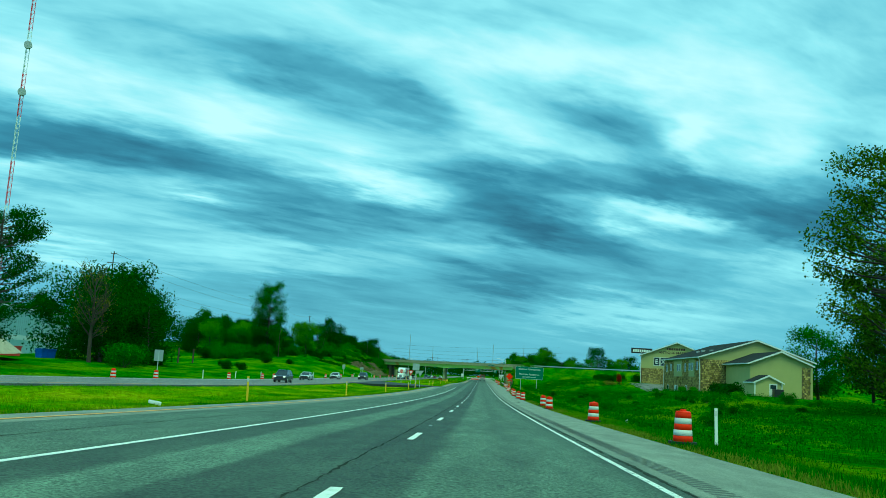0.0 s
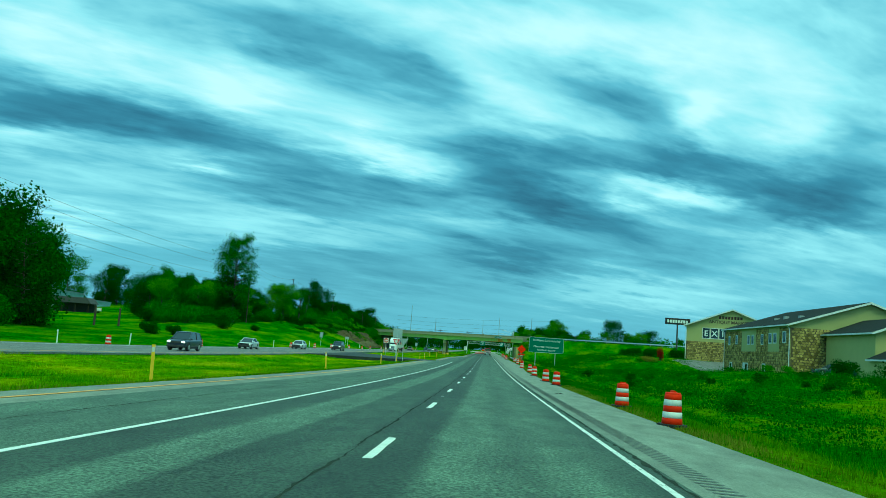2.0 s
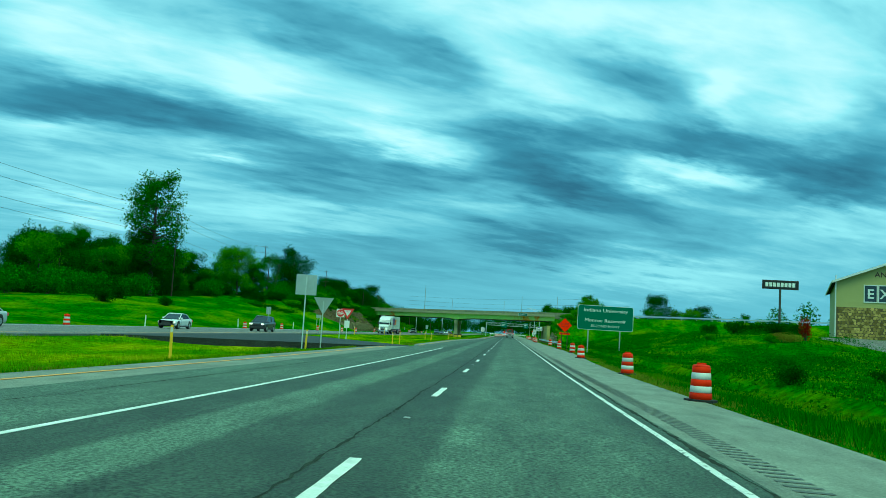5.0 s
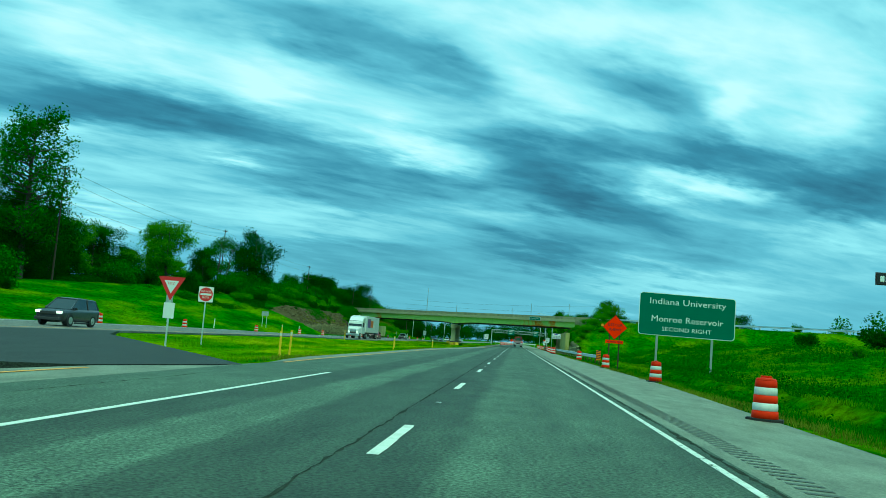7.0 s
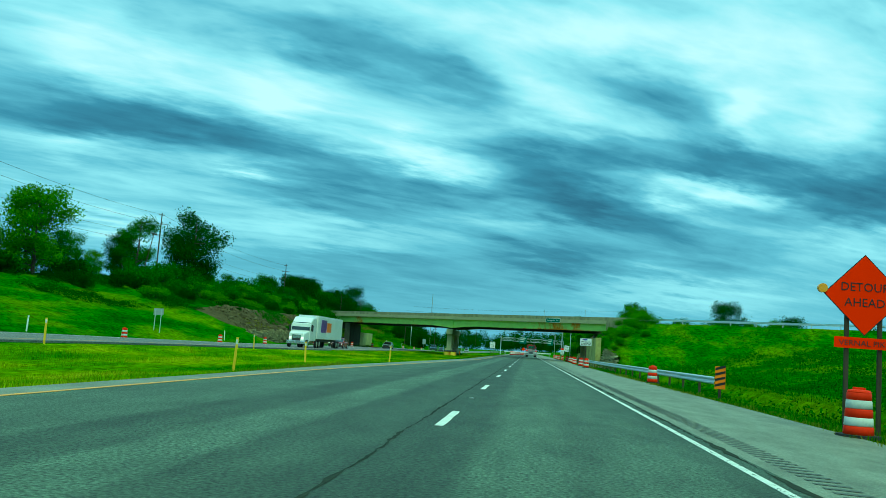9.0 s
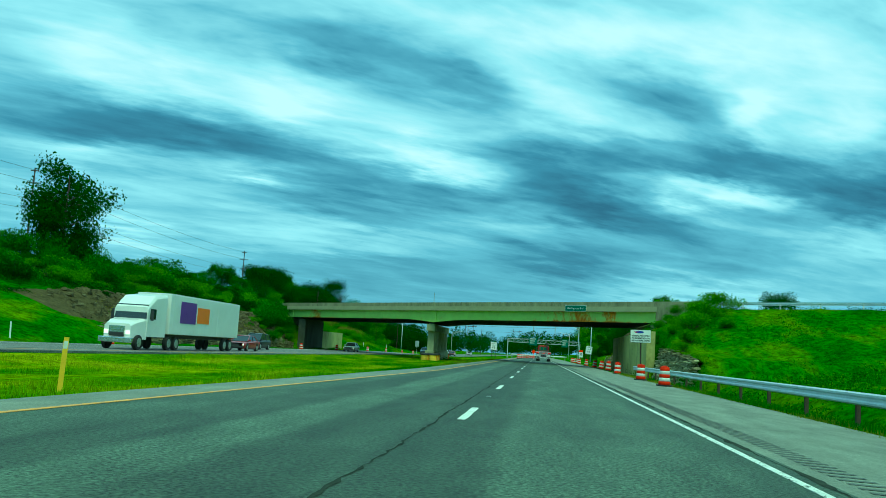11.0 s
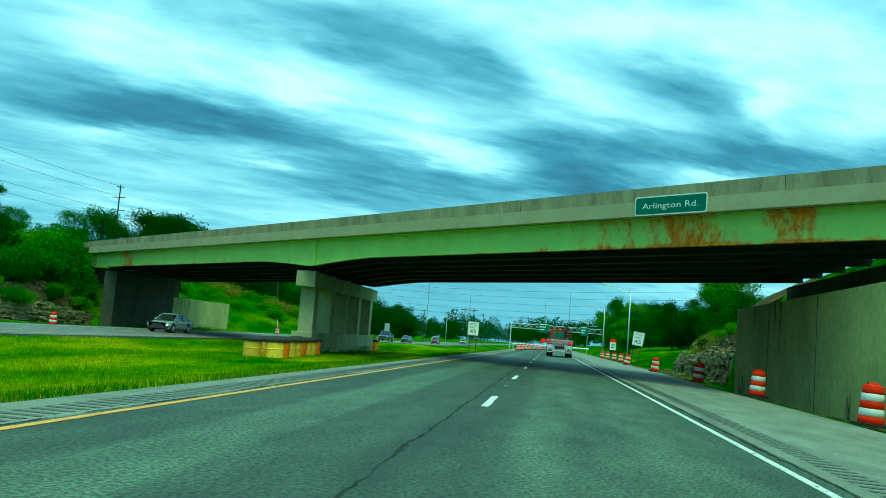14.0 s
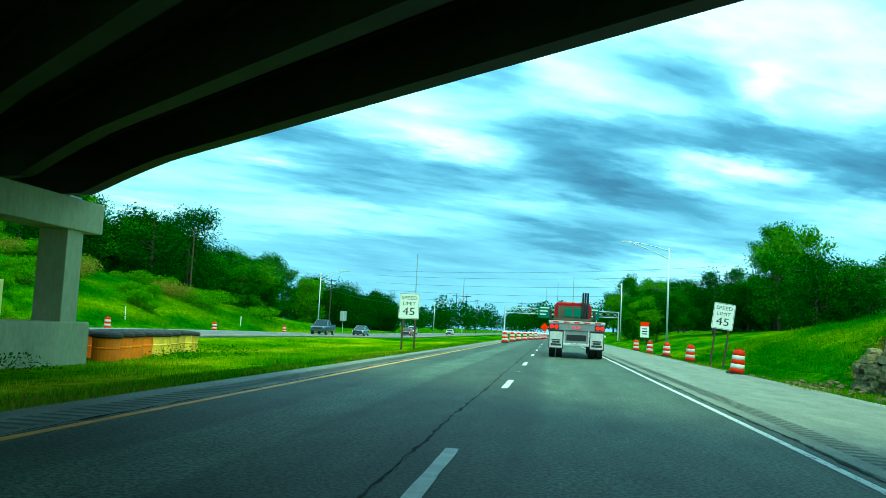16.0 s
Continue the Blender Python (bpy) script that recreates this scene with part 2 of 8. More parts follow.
M_ASPHALT = road_material("asphalt", (0.061, 0.084, 0.056), ((-7.4, 1.3), (-4.2, 1.35), (-3.75, 1.25), (-3.6, 0.7), (-2.7, 0.75), (-2.5, 1.75), (-1.75, 1.6), (-1.6, 0.72), (-0.5, 0.8), (-0.33, 0.5), (0.0, 0.62), (0.62, 0.7), (0.85, 1.55), (1.6, 1.45), (1.95, 1.15), (2.4, 1.45), (3.1, 1.3), (3.6, 0.9)))
M_OPP = road_material("worn_asphalt", (0.15, 0.15, 0.135), ((0, 1.0), (2, 1.1)))
M_APRON = road_material("dark_asphalt", (0.026, 0.03, 0.026), ((0, 1.0),))
M_SHOULDER = road_material("concrete_shoulder", (0.2, 0.213, 0.165), ((0, 1.0), (4.1, 0.9), (4.6, 1.05), (6.3, 1.0)), 0.15, 0.2)
M_RUMBLE = mat("rumble_groove", (0.1, 0.115, 0.105), rough=0.95, var=0.2)
M_WHITE = mat("white_road_paint", (0.72, 0.74, 0.68), rough=0.6, var=0.3, scale=3, fine=30, bump=0.2)
M_YELLOW = mat("yellow_road_paint", (0.7, 0.33, 0.05), rough=0.6, var=0.35, scale=3, fine=30, bump=0.2)
M_GRASS = mat("grass_ground", (0.016, 0.085, 0.002), rough=0.95, var=0.4, scale=0.3, fine=2.2, bump=0.9, col2=(0.065, 0.165, 0.002), stretch=(1.2, 0.45, 1), depth=0.1, spec=0.0)


def patchy(m, tones, large, tuft):
    """Turf: broad drifts of lush and sunburnt grass, tufts with dark gaps between them."""
    nodes, links, bs = nodes_of(m)
    tc = nodes.new("ShaderNodeTexCoord")

    def tex(scale, stretch, detail, rough):
        mp = nodes.new("ShaderNodeMapping")
        mp.inputs["Scale"].default_value = stretch
        links.new(tc.outputs["Object"], mp.inputs[0])
        n = nodes.new("ShaderNodeTexNoise")
        n.inputs["Scale"].default_value, n.inputs["Detail"].default_value, n.inputs["Roughness"].default_value = scale, detail, rough
        links.new(mp.outputs[0], n.inputs["Vector"])
        return n.outputs["Fac"]

    drift = tex(large, (1.5, 0.5, 1), 6, 0.65)
    ramp = nodes.new("ShaderNodeValToRGB")
    links.new(drift, ramp.inputs[0])
    e = ramp.color_ramp.elements
    e[0].position, e[0].color = 0.34, (*tones[0], 1)
    e[1].position, e[1].color = 0.66, (*tones[2], 1)
    k = e.new(0.5)
    k.color = (*tones[1], 1)
    t = tex(tuft, (1, 0.7, 1), 8, 0.75)
    mr = nodes.new("ShaderNodeMapRange")
    links.new(t, mr.inputs[0])
    mr.inputs[1].default_value, mr.inputs[2].default_value = 0.36, 0.62
    mr.inputs[3].default_value, mr.inputs[4].default_value = 0.35, 1.45
    sc = nodes.new("ShaderNodeVectorMath")
    sc.operation = "SCALE"
    links.new(ramp.outputs[0], sc.inputs[0])
    links.new(mr.outputs[0], sc.inputs["Scale"])
    links.new(sc.outputs[0], bs.inputs["Base Color"])
    bp = nodes.new("ShaderNodeBump")
    bp.inputs["Strength"].default_value, bp.inputs["Distance"].default_value = 1.0, 0.25
    links.new(t, bp.inputs["Height"])
    links.new(bp.outputs[0], bs.inputs["Normal"])


patchy(M_GRASS, ((0.014, 0.08, 0.002), (0.045, 0.15, 0.002), (0.14, 0.24, 0.003)), 0.12, 2.2)
M_BLADE = leafy("grass_blades", (0.055, 0.17, 0.002), 0.45, 0.45)
M_DRY = leafy("dry_grass", (0.22, 0.25, 0.02), 0.35, 0.45)
M_WEED = leafy("weed_leaves", (0.025, 0.12, 0.002), 0.5, 0.4)
M_DIRT = mat("bare_earth", (0.085, 0.072, 0.03), rough=0.95, var=0.55, scale=1.2, fine=9, bump=1.0, depth=0.1, spec=0.05)
M_CONC = mat("bridge_concrete", (0.39, 0.37, 0.22), rough=0.88, var=0.18, scale=0.5, fine=9, bump=0.25, stretch=(1, 1, 1.5), spec=0.1)
M_CONC_DARK = mat("weathered_concrete", (0.29, 0.275, 0.165), rough=0.9, var=0.42, scale=0.9, fine=6, bump=0.3, stretch=(1.4, 1.4, 0.35), spec=0.1)
M_STEELGREEN = mat("green_bridge_paint", (0.52, 0.7, 0.17), rough=0.6, var=0.12, scale=0.8, fine=14, bump=0.08, spec=0.15)


def rusted(m):
    """Rust bleeding down the girder web, thickest near the road below, and along its lower edge."""
    nodes, links, bs = nodes_of(m)

    def op(kind, a, b=None, c=None):
        n = nodes.new("ShaderNodeMath")
        n.operation = kind
        for i, v in enumerate((a, b, c)):
            if isinstance(v, (int, float)):
                n.inputs[i].default_value = v
            elif v is not None:
                links.new(v, n.inputs[i])
        return n.outputs[0]

    tc = nodes.new("ShaderNodeTexCoord")
    sep = nodes.new("ShaderNodeSeparateXYZ")
    links.new(tc.outputs["Object"], sep.inputs[0])
    along = op("ADD", op("MULTIPLY", op("SUBTRACT", sep.outputs[0], 5.3), -0.741), op("MULTIPLY", op("SUBTRACT", sep.outputs[1], 351.96), 0.671))
    z = sep.outputs[2]

    def streaks(sa, sz, detail, seed):
        cb = nodes.new("ShaderNodeCombineXYZ")
        links.new(op("MULTIPLY", along, sa), cb.inputs[0])
        links.new(op("MULTIPLY", z, sz), cb.inputs[1])
        cb.inputs[2].default_value = seed
        n = nodes.new("ShaderNodeTexNoise")
        n.inputs["Scale"].default_value, n.inputs["Detail"].default_value, n.inputs["Roughness"].default_value = 1.0, detail, 0.68
        links.new(cb.outputs[0], n.inputs["Vector"])
        return n.outputs["Fac"]

    def hump(c, half, k):
        d = op("DIVIDE", op("SUBTRACT", along, c), half)
        return op("MULTIPLY", op("POWER", 2.718, op("MULTIPLY", op("MULTIPLY", d, d), -1.0)), k)

    where = op("ADD", op("ADD", hump(-0.4, 1.9, 0.27), hump(-4.6, 1.0, 0.29)), op("ADD", hump(4.0, 2.4, 0.12), hump(57.2, 1.6, 0.22)))
    foot = op("SUBTRACT", op("ADD", 5.37, op("MULTIPLY", along, -0.0055)), z)
    low = op("MULTIPLY", op("MAXIMUM", op("ADD", foot, 0.16), 0.0), op("SUBTRACT", 0.8, hump(26.0, 7.0, 0.8)))
    f = op("ADD", op("ADD", streaks(1.0, 0.5, 6, 1.0), where), op("ADD", low, op("MULTIPLY", streaks(7.0, 3.0, 4, 4.0), 0.22)))
    mr = nodes.new("ShaderNodeMapRange")
    links.new(f, mr.inputs[0])
    mr.inputs[1].default_value, mr.inputs[2].default_value = 0.73, 0.88
    tint = nodes.new("ShaderNodeValToRGB")
    links.new(streaks(5.0, 2.0, 5, 8.0), tint.inputs[0])
    e = tint.color_ramp.elements
    e[0].position, e[0].color = 0.35, (0.36, 0.1, 0.008, 1)
    e[1].position, e[1].color = 0.68, (0.8, 0.36, 0.03, 1)
    mx = nodes.new("ShaderNodeMix")
    mx.data_type = "RGBA"
    links.new(mr.outputs[0], mx.inputs[0])
    src = bs.inputs["Base Color"].links[0].from_socket
    links.new(src, mx.inputs[6])
    links.new(tint.outputs[0], mx.inputs[7])
    links.new(mx.outputs[2], bs.inputs["Base Color"])


rusted(M_STEELGREEN)
# near-black base: shade below the deck is put into the inner girders' colour
M_STEELSHADE = mat("girder_baked_shade", (0.036, 0.042, 0.03), rough=0.7, var=0.3, scale=0.8, fine=14, bump=0.1, spec=0.2)
# deck slab concrete, darkened in colour to carry the shade of its underside
M_SOFFITSHADE = mat("soffit_shade_concrete", (0.035, 0.036, 0.028), rough=0.95, var=0.35, scale=0.9, fine=10, bump=0.2, spec=0.1)
M_ROCK = mat("limestone", (0.2, 0.175, 0.09), rough=0.95, var=0.6, scale=1.2, fine=9, bump=1.0, rand=0.5, depth=0.06, spec=0.05)
# darker limestone for the backing sheet: crevice shade as plain colour
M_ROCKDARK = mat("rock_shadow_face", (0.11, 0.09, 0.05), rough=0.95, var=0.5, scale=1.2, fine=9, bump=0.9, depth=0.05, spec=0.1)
M_ORANGE = mat("orange_plastic", (0.65, 0.022, 0.003), rough=0.55, var=0.14, scale=3, fine=20, bump=0.05, rand=0.15, spec=0.1)
M_REFLECT = mat("white_reflective_band", (0.66, 0.66, 0.62), rough=0.5, var=0.14, scale=3, fine=30, bump=0.03, rand=0.12)
M_RUBBER = mat("black_rubber", (0.018, 0.018, 0.018), rough=0.8, var=0.3, bump=0.2)
M_GALV = mat("galvanised_steel", (0.62, 0.65, 0.66), rough=0.5, metal=0.35, var=0.15, scale=2, fine=18, bump=0.05)
M_GREYPOST = mat("grey_post", (0.36, 0.38, 0.38), rough=0.6, metal=0.3, var=0.15)
M_WOODPOST = mat("weathered_wood", (0.07, 0.055, 0.04), rough=0.9, var=0.35, stretch=(4, 4, 0.4), bump=0.3, spec=0.1)
M_SIGNGREEN = mat("green_sign_sheet", (0.008, 0.13, 0.07), rough=0.45, var=0.08, scale=1, bump=0.0)
M_SIGNWHITE = mat("white_sign_sheet", (0.82, 0.82, 0.8), rough=0.4, var=0.05, scale=1, bump=0.0)
M_SIGNRED = mat("red_sign_sheet", (0.6, 0.02, 0.02), rough=0.4, var=0.08, bump=0)
M_SIGNORANGE = mat("fluorescent_orange_sheet", (1.0, 0.025, 0.002), rough=0.6, var=0.05, bump=0, spec=0.0)
M_SIGNBACK = mat("bare_aluminium", (0.5, 0.52, 0.52), rough=0.4, metal=0.6, var=0.1)
M_BLACK = mat("black_ink", (0.012, 0.012, 0.014), rough=0.5, var=0.1, bump=0)
M_YELLOWPOST = mat("yellow_marker", (0.8, 0.5, 0.02), rough=0.5, var=0.15)
M_BARREL = mat("cream_barrel_plastic", (0.85, 0.52, 0.06), rough=0.5, var=0.25, rand=0.2, fine=15, spec=0.15)
M_BARRELORANGE = mat("amber_barrel_plastic", (0.8, 0.2, 0.01), rough=0.5, var=0.2, rand=0.15, fine=15, spec=0.2)
M_BARK = mat("bark", (0.05, 0.04, 0.028), rough=0.95, var=0.4, stretch=(5, 5, 0.8), bump=0.6, scale=2, fine=15)
M_LEAF = [leafy("leaves_mid", (0.042, 0.15, 0.003), 0.5, 0.2), leafy("leaves_dark", (0.016, 0.078, 0.002), 0.5, 0.15), leafy("leaves_light", (0.1, 0.26, 0.003), 0.45, 0.3), leafy("leaves_tan", (0.2, 0.2, 0.02), 0.45, 0.3)]
M_WALL = mat("stained_wall_concrete", (0.43, 0.41, 0.15), rough=0.9, var=0.35, scale=0.28, fine=4, bump=0.2, stretch=(1, 1, 0.7), spec=0.05)
M_STAIN = mat("dark_water_stain", (0.1, 0.11, 0.06), rough=0.95, var=0.45, scale=1.5, fine=9, bump=0.1, spec=0.1)
M_TAR = mat("black_joint_tar", (0.036, 0.044, 0.034), rough=0.9, var=0.5, scale=3, fine=20, bump=0.0, spec=0.05)
M_PIER = mat("grey_pier_concrete", (0.37, 0.37, 0.21), rough=0.9, var=0.25, scale=0.5, fine=7, bump=0.25, stretch=(1, 1, 0.5), spec=0.05)
# darker copy of the wall concrete, with the bridge's shade painted in
M_SHADEWALL = mat("wall_shade_concrete", (0.1, 0.105, 0.075), rough=0.92, var=0.4, scale=0.4, fine=6, bump=0.25, stretch=(1, 1, 0.5), spec=0.05)


def worn_away(m, scale, stretch, lo, hi):
    """Lets the surface below show through a stain where noise has worn it off."""
    nodes, links, bs = nodes_of(m)
    tc = nodes.new("ShaderNodeTexCoord")
    mp = nodes.new("ShaderNodeMapping")
    mp.inputs["Scale"].default_value = stretch
    links.new(tc.outputs["Object"], mp.inputs[0])
    n = nodes.new("ShaderNodeTexNoise")
    n.inputs["Scale"].default_value, n.inputs["Detail"].default_value, n.inputs["Roughness"].default_value = scale, 8, 0.7
    links.new(mp.outputs[0], n.inputs["Vector"])
    r = nodes.new("ShaderNodeMapRange")
    links.new(n.outputs["Fac"], r.inputs[0])
    r.inputs[1].default_value, r.inputs[2].default_value = lo, hi
    tr = nodes.new("ShaderNodeBsdfTransparent")
    mx = nodes.new("ShaderNodeMixShader")
    links.new(r.outputs[0], mx.inputs[0])
    links.new(tr.outputs[0], mx.inputs[1])
    links.new(bs.outputs[0], mx.inputs[2])
    links.new(mx.outputs[0], nodes["Material Output"].inputs[0])


M_WORNLINE = mat("worn_edge_line_paint", (0.7, 0.72, 0.66), rough=0.6, var=0.3, scale=3, fine=30, bump=0.2)
worn_away(M_WORNLINE, 5.0, (2.5, 1.0, 1), 0.36, 0.44)
worn_away(M_STAIN, 1.6, (2.0, 2.0, 0.35), 0.38, 0.75)
M_MEDIAN = mat("median_grass", (0.03, 0.1, 0.002), rough=0.95, var=0.45, scale=0.35, fine=2.2, bump=0.9, col2=(0.15, 0.205, 0.003), stretch=(1.4, 0.3, 1), depth=0.1, spec=0.0)


def drifted(m, tones, large):
    """Blades take the broad drifts of the turf they grow in."""
    nodes, links, bs = nodes_of(m)
    hs = next(n for n in nodes if n.bl_idname == "ShaderNodeHueSaturation")
    tc = nodes.new("ShaderNodeTexCoord")
    mp = nodes.new("ShaderNodeMapping")
    mp.inputs["Scale"].default_value = (1.5, 0.5, 1)
    links.new(tc.outputs["Object"], mp.inputs[0])
    n = nodes.new("ShaderNodeTexNoise")
    n.inputs["Scale"].default_value, n.inputs["Detail"].default_value, n.inputs["Roughness"].default_value = large, 6, 0.65
    links.new(mp.outputs[0], n.inputs["Vector"])
    ramp = nodes.new("ShaderNodeValToRGB")
    links.new(n.outputs["Fac"], ramp.inputs[0])
    e = ramp.color_ramp.elements
    e[0].position, e[0].color = 0.36, (*tones[0], 1)
    e[1].position, e[1].color = 0.62, (*tones[2], 1)
    k = e.new(0.5)
    k.color = (*tones[1], 1)
    links.new(ramp.outputs[0], hs.inputs["Color"])


patchy(M_MEDIAN, ((0.06, 0.19, 0.002), (0.16, 0.29, 0.002), (0.34, 0.39, 0.01)), 0.16, 2.6)
M_BLADEGOLD = leafy("yellowed_grass_blades", (0.1, 0.2, 0.002), 0.5, 0.45)
drifted(M_BLADEGOLD, ((0.07, 0.22, 0.002), (0.18, 0.34, 0.003), (0.42, 0.46, 0.015)), 0.16)
drifted(M_BLADE, ((0.03, 0.14, 0.002), (0.075, 0.21, 0.002), (0.17, 0.29, 0.004)), 0.12)
M_LEAFRED = leafy("red_leaves", (0.22, 0.012, 0.006), 0.5, 0.3)
M_OLIVE = leafy("olive_leaves", (0.075, 0.13, 0.006), 0.6, 0.3)
M_HERB = leafy("broad_weed_leaves", (0.03, 0.125, 0.002), 0.5, 0.4)

# ---------------------------------------------------------------- building blocks
def mesh_of(name, bm, material, smooth=False):
    me = bpy.data.meshes.new(name)
    bm.to_mesh(me)
    bm.free()
    for m in material if isinstance(material, (list, tuple)) else [material]:
        me.materials.append(m)
    if smooth:
        me.polygons.foreach_set("use_smooth", [True] * len(me.polygons))
    return me


def part(name, bm, material, parent, label="", smooth=False):
    """Links a bmesh as one mesh object under a thing or a part."""
    ob = new(name, mesh_of(name, bm, material, smooth))
    ob.parent = parent
    if label:
        ob["label"] = label
    return ob


def piece(name, mesh, parent, m):
    ob = new(name, mesh)
    ob.parent = parent
    ob.matrix_basis = m
    return ob


def thing(name, m, label, category, group="", kind=""):
    ob = new(name)
    ob.empty_display_size = 0.2
    ob.matrix_basis = m
    return tagged(ob, label, category, group, kind)


def single(name, bm, material, label, category, kind="", group="", smooth=False, m=None):
    ob = new(name, mesh_of(name, bm, material, smooth))
    if m is not None:
        ob.matrix_basis = m
    return tagged(ob, label, category, group, kind)


def box(bm, x0, x1, y0, y1, z0, z1, bevel=0.0):
    r = bmesh.ops.create_cube(bm, size=1.0)
    bmesh.ops.scale(bm, vec=(x1 - x0, y1 - y0, z1 - z0), verts=r["verts"])
    bmesh.ops.translate(bm, vec=((x0 + x1) / 2, (y0 + y1) / 2, (z0 + z1) / 2), verts=r["verts"])
    if bevel:
        edges = list({e for v in r["verts"] for e in v.link_edges})
        bmesh.ops.bevel(bm, geom=edges, offset=bevel, segments=2, affect="EDGES", profile=0.6)
    return r["verts"]


def rod(bm, p, q, r0, r1=None, n=8, caps=True):
    """A tapered round bar from p to q."""
    p, q = Vector(p), Vector(q)
    d = q - p
    r = bmesh.ops.create_cone(bm, cap_ends=caps, segments=n, radius1=r0, radius2=r0 if r1 is None else r1, depth=d.length)
    bmesh.ops.transform(bm, matrix=Matrix.Translation((p + q) / 2) @ d.to_track_quat("Z", "Y").to_matrix().to_4x4(), verts=r["verts"])
    return r["verts"]


def lathe(bm, profile, n=20, centre=(0, 0, 0)):
    """Turns (radius, height) pairs round the z axis."""
    rings = []
    for r, z in profile:
        rings.append([bm.verts.new((centre[0] + r * math.cos(2 * math.pi * i / n), centre[1] + r * math.sin(2 * math.pi * i / n), centre[2] + z)) for i in range(n)])
    for a, b in zip(rings, rings[1:]):
        for i in range(n):
            bm.faces.new((a[i], a[(i + 1) % n], b[(i + 1) % n], b[i]))
    for ring, flip in ((rings[0], True), (rings[-1], False)):
        bm.faces.new(ring[::-1] if flip else ring)


def prism(bm, outline, d0, d1, axis="y"):
    """A flat outline pushed along an axis. outline: (a, b) pairs in the other two axes."""
    def at(a, b, d):
        return {"y": (a, d, b), "x": (d, a, b), "z": (a, b, d)}[axis]
    lo = [bm.verts.new(at(a, b, d0)) for a, b in outline]
    hi = [bm.verts.new(at(a, b, d1)) for a, b in outline]
    n = len(outline)
    fs = [bm.faces.new(lo), bm.faces.new(hi[::-1])]
    for i in range(n):
        fs.append(bm.faces.new((lo[i], hi[i], hi[(i + 1) % n], lo[(i + 1) % n])))
    bmesh.ops.recalc_face_normals(bm, faces=fs)
    return lo + hi


def ss(a, b, v):
    t = min(1.0, max(0.0, (v - a) / (b - a)))
    return t * t * (3 - 2 * t)


def table(v, xs, ys):
    return float(np.interp(v, xs, ys))


def grade(y):
    """Height of the carriageway along its length."""
    return 7e-5 * min(0.0, y - 160.0) ** 2


# the overpass: s runs along it to the far side, w across it away from the near face
B0, BU, BN = Vector((5.3, 351.96, 0)), Vector((-0.741, 0.671, 0)), Vector((0.671, 0.741, 0))


def over(s, w, z=0.0):
    p = B0 + BU * s + BN * w
    return Vector((p.x, p.y, z))


def deck(s):
    return 0.32 * (64.8 - s) / 77.0


def opp_drop(y):
    return -0.3 * ss(240, 310, y) - 0.6 * ss(420, 520, y)


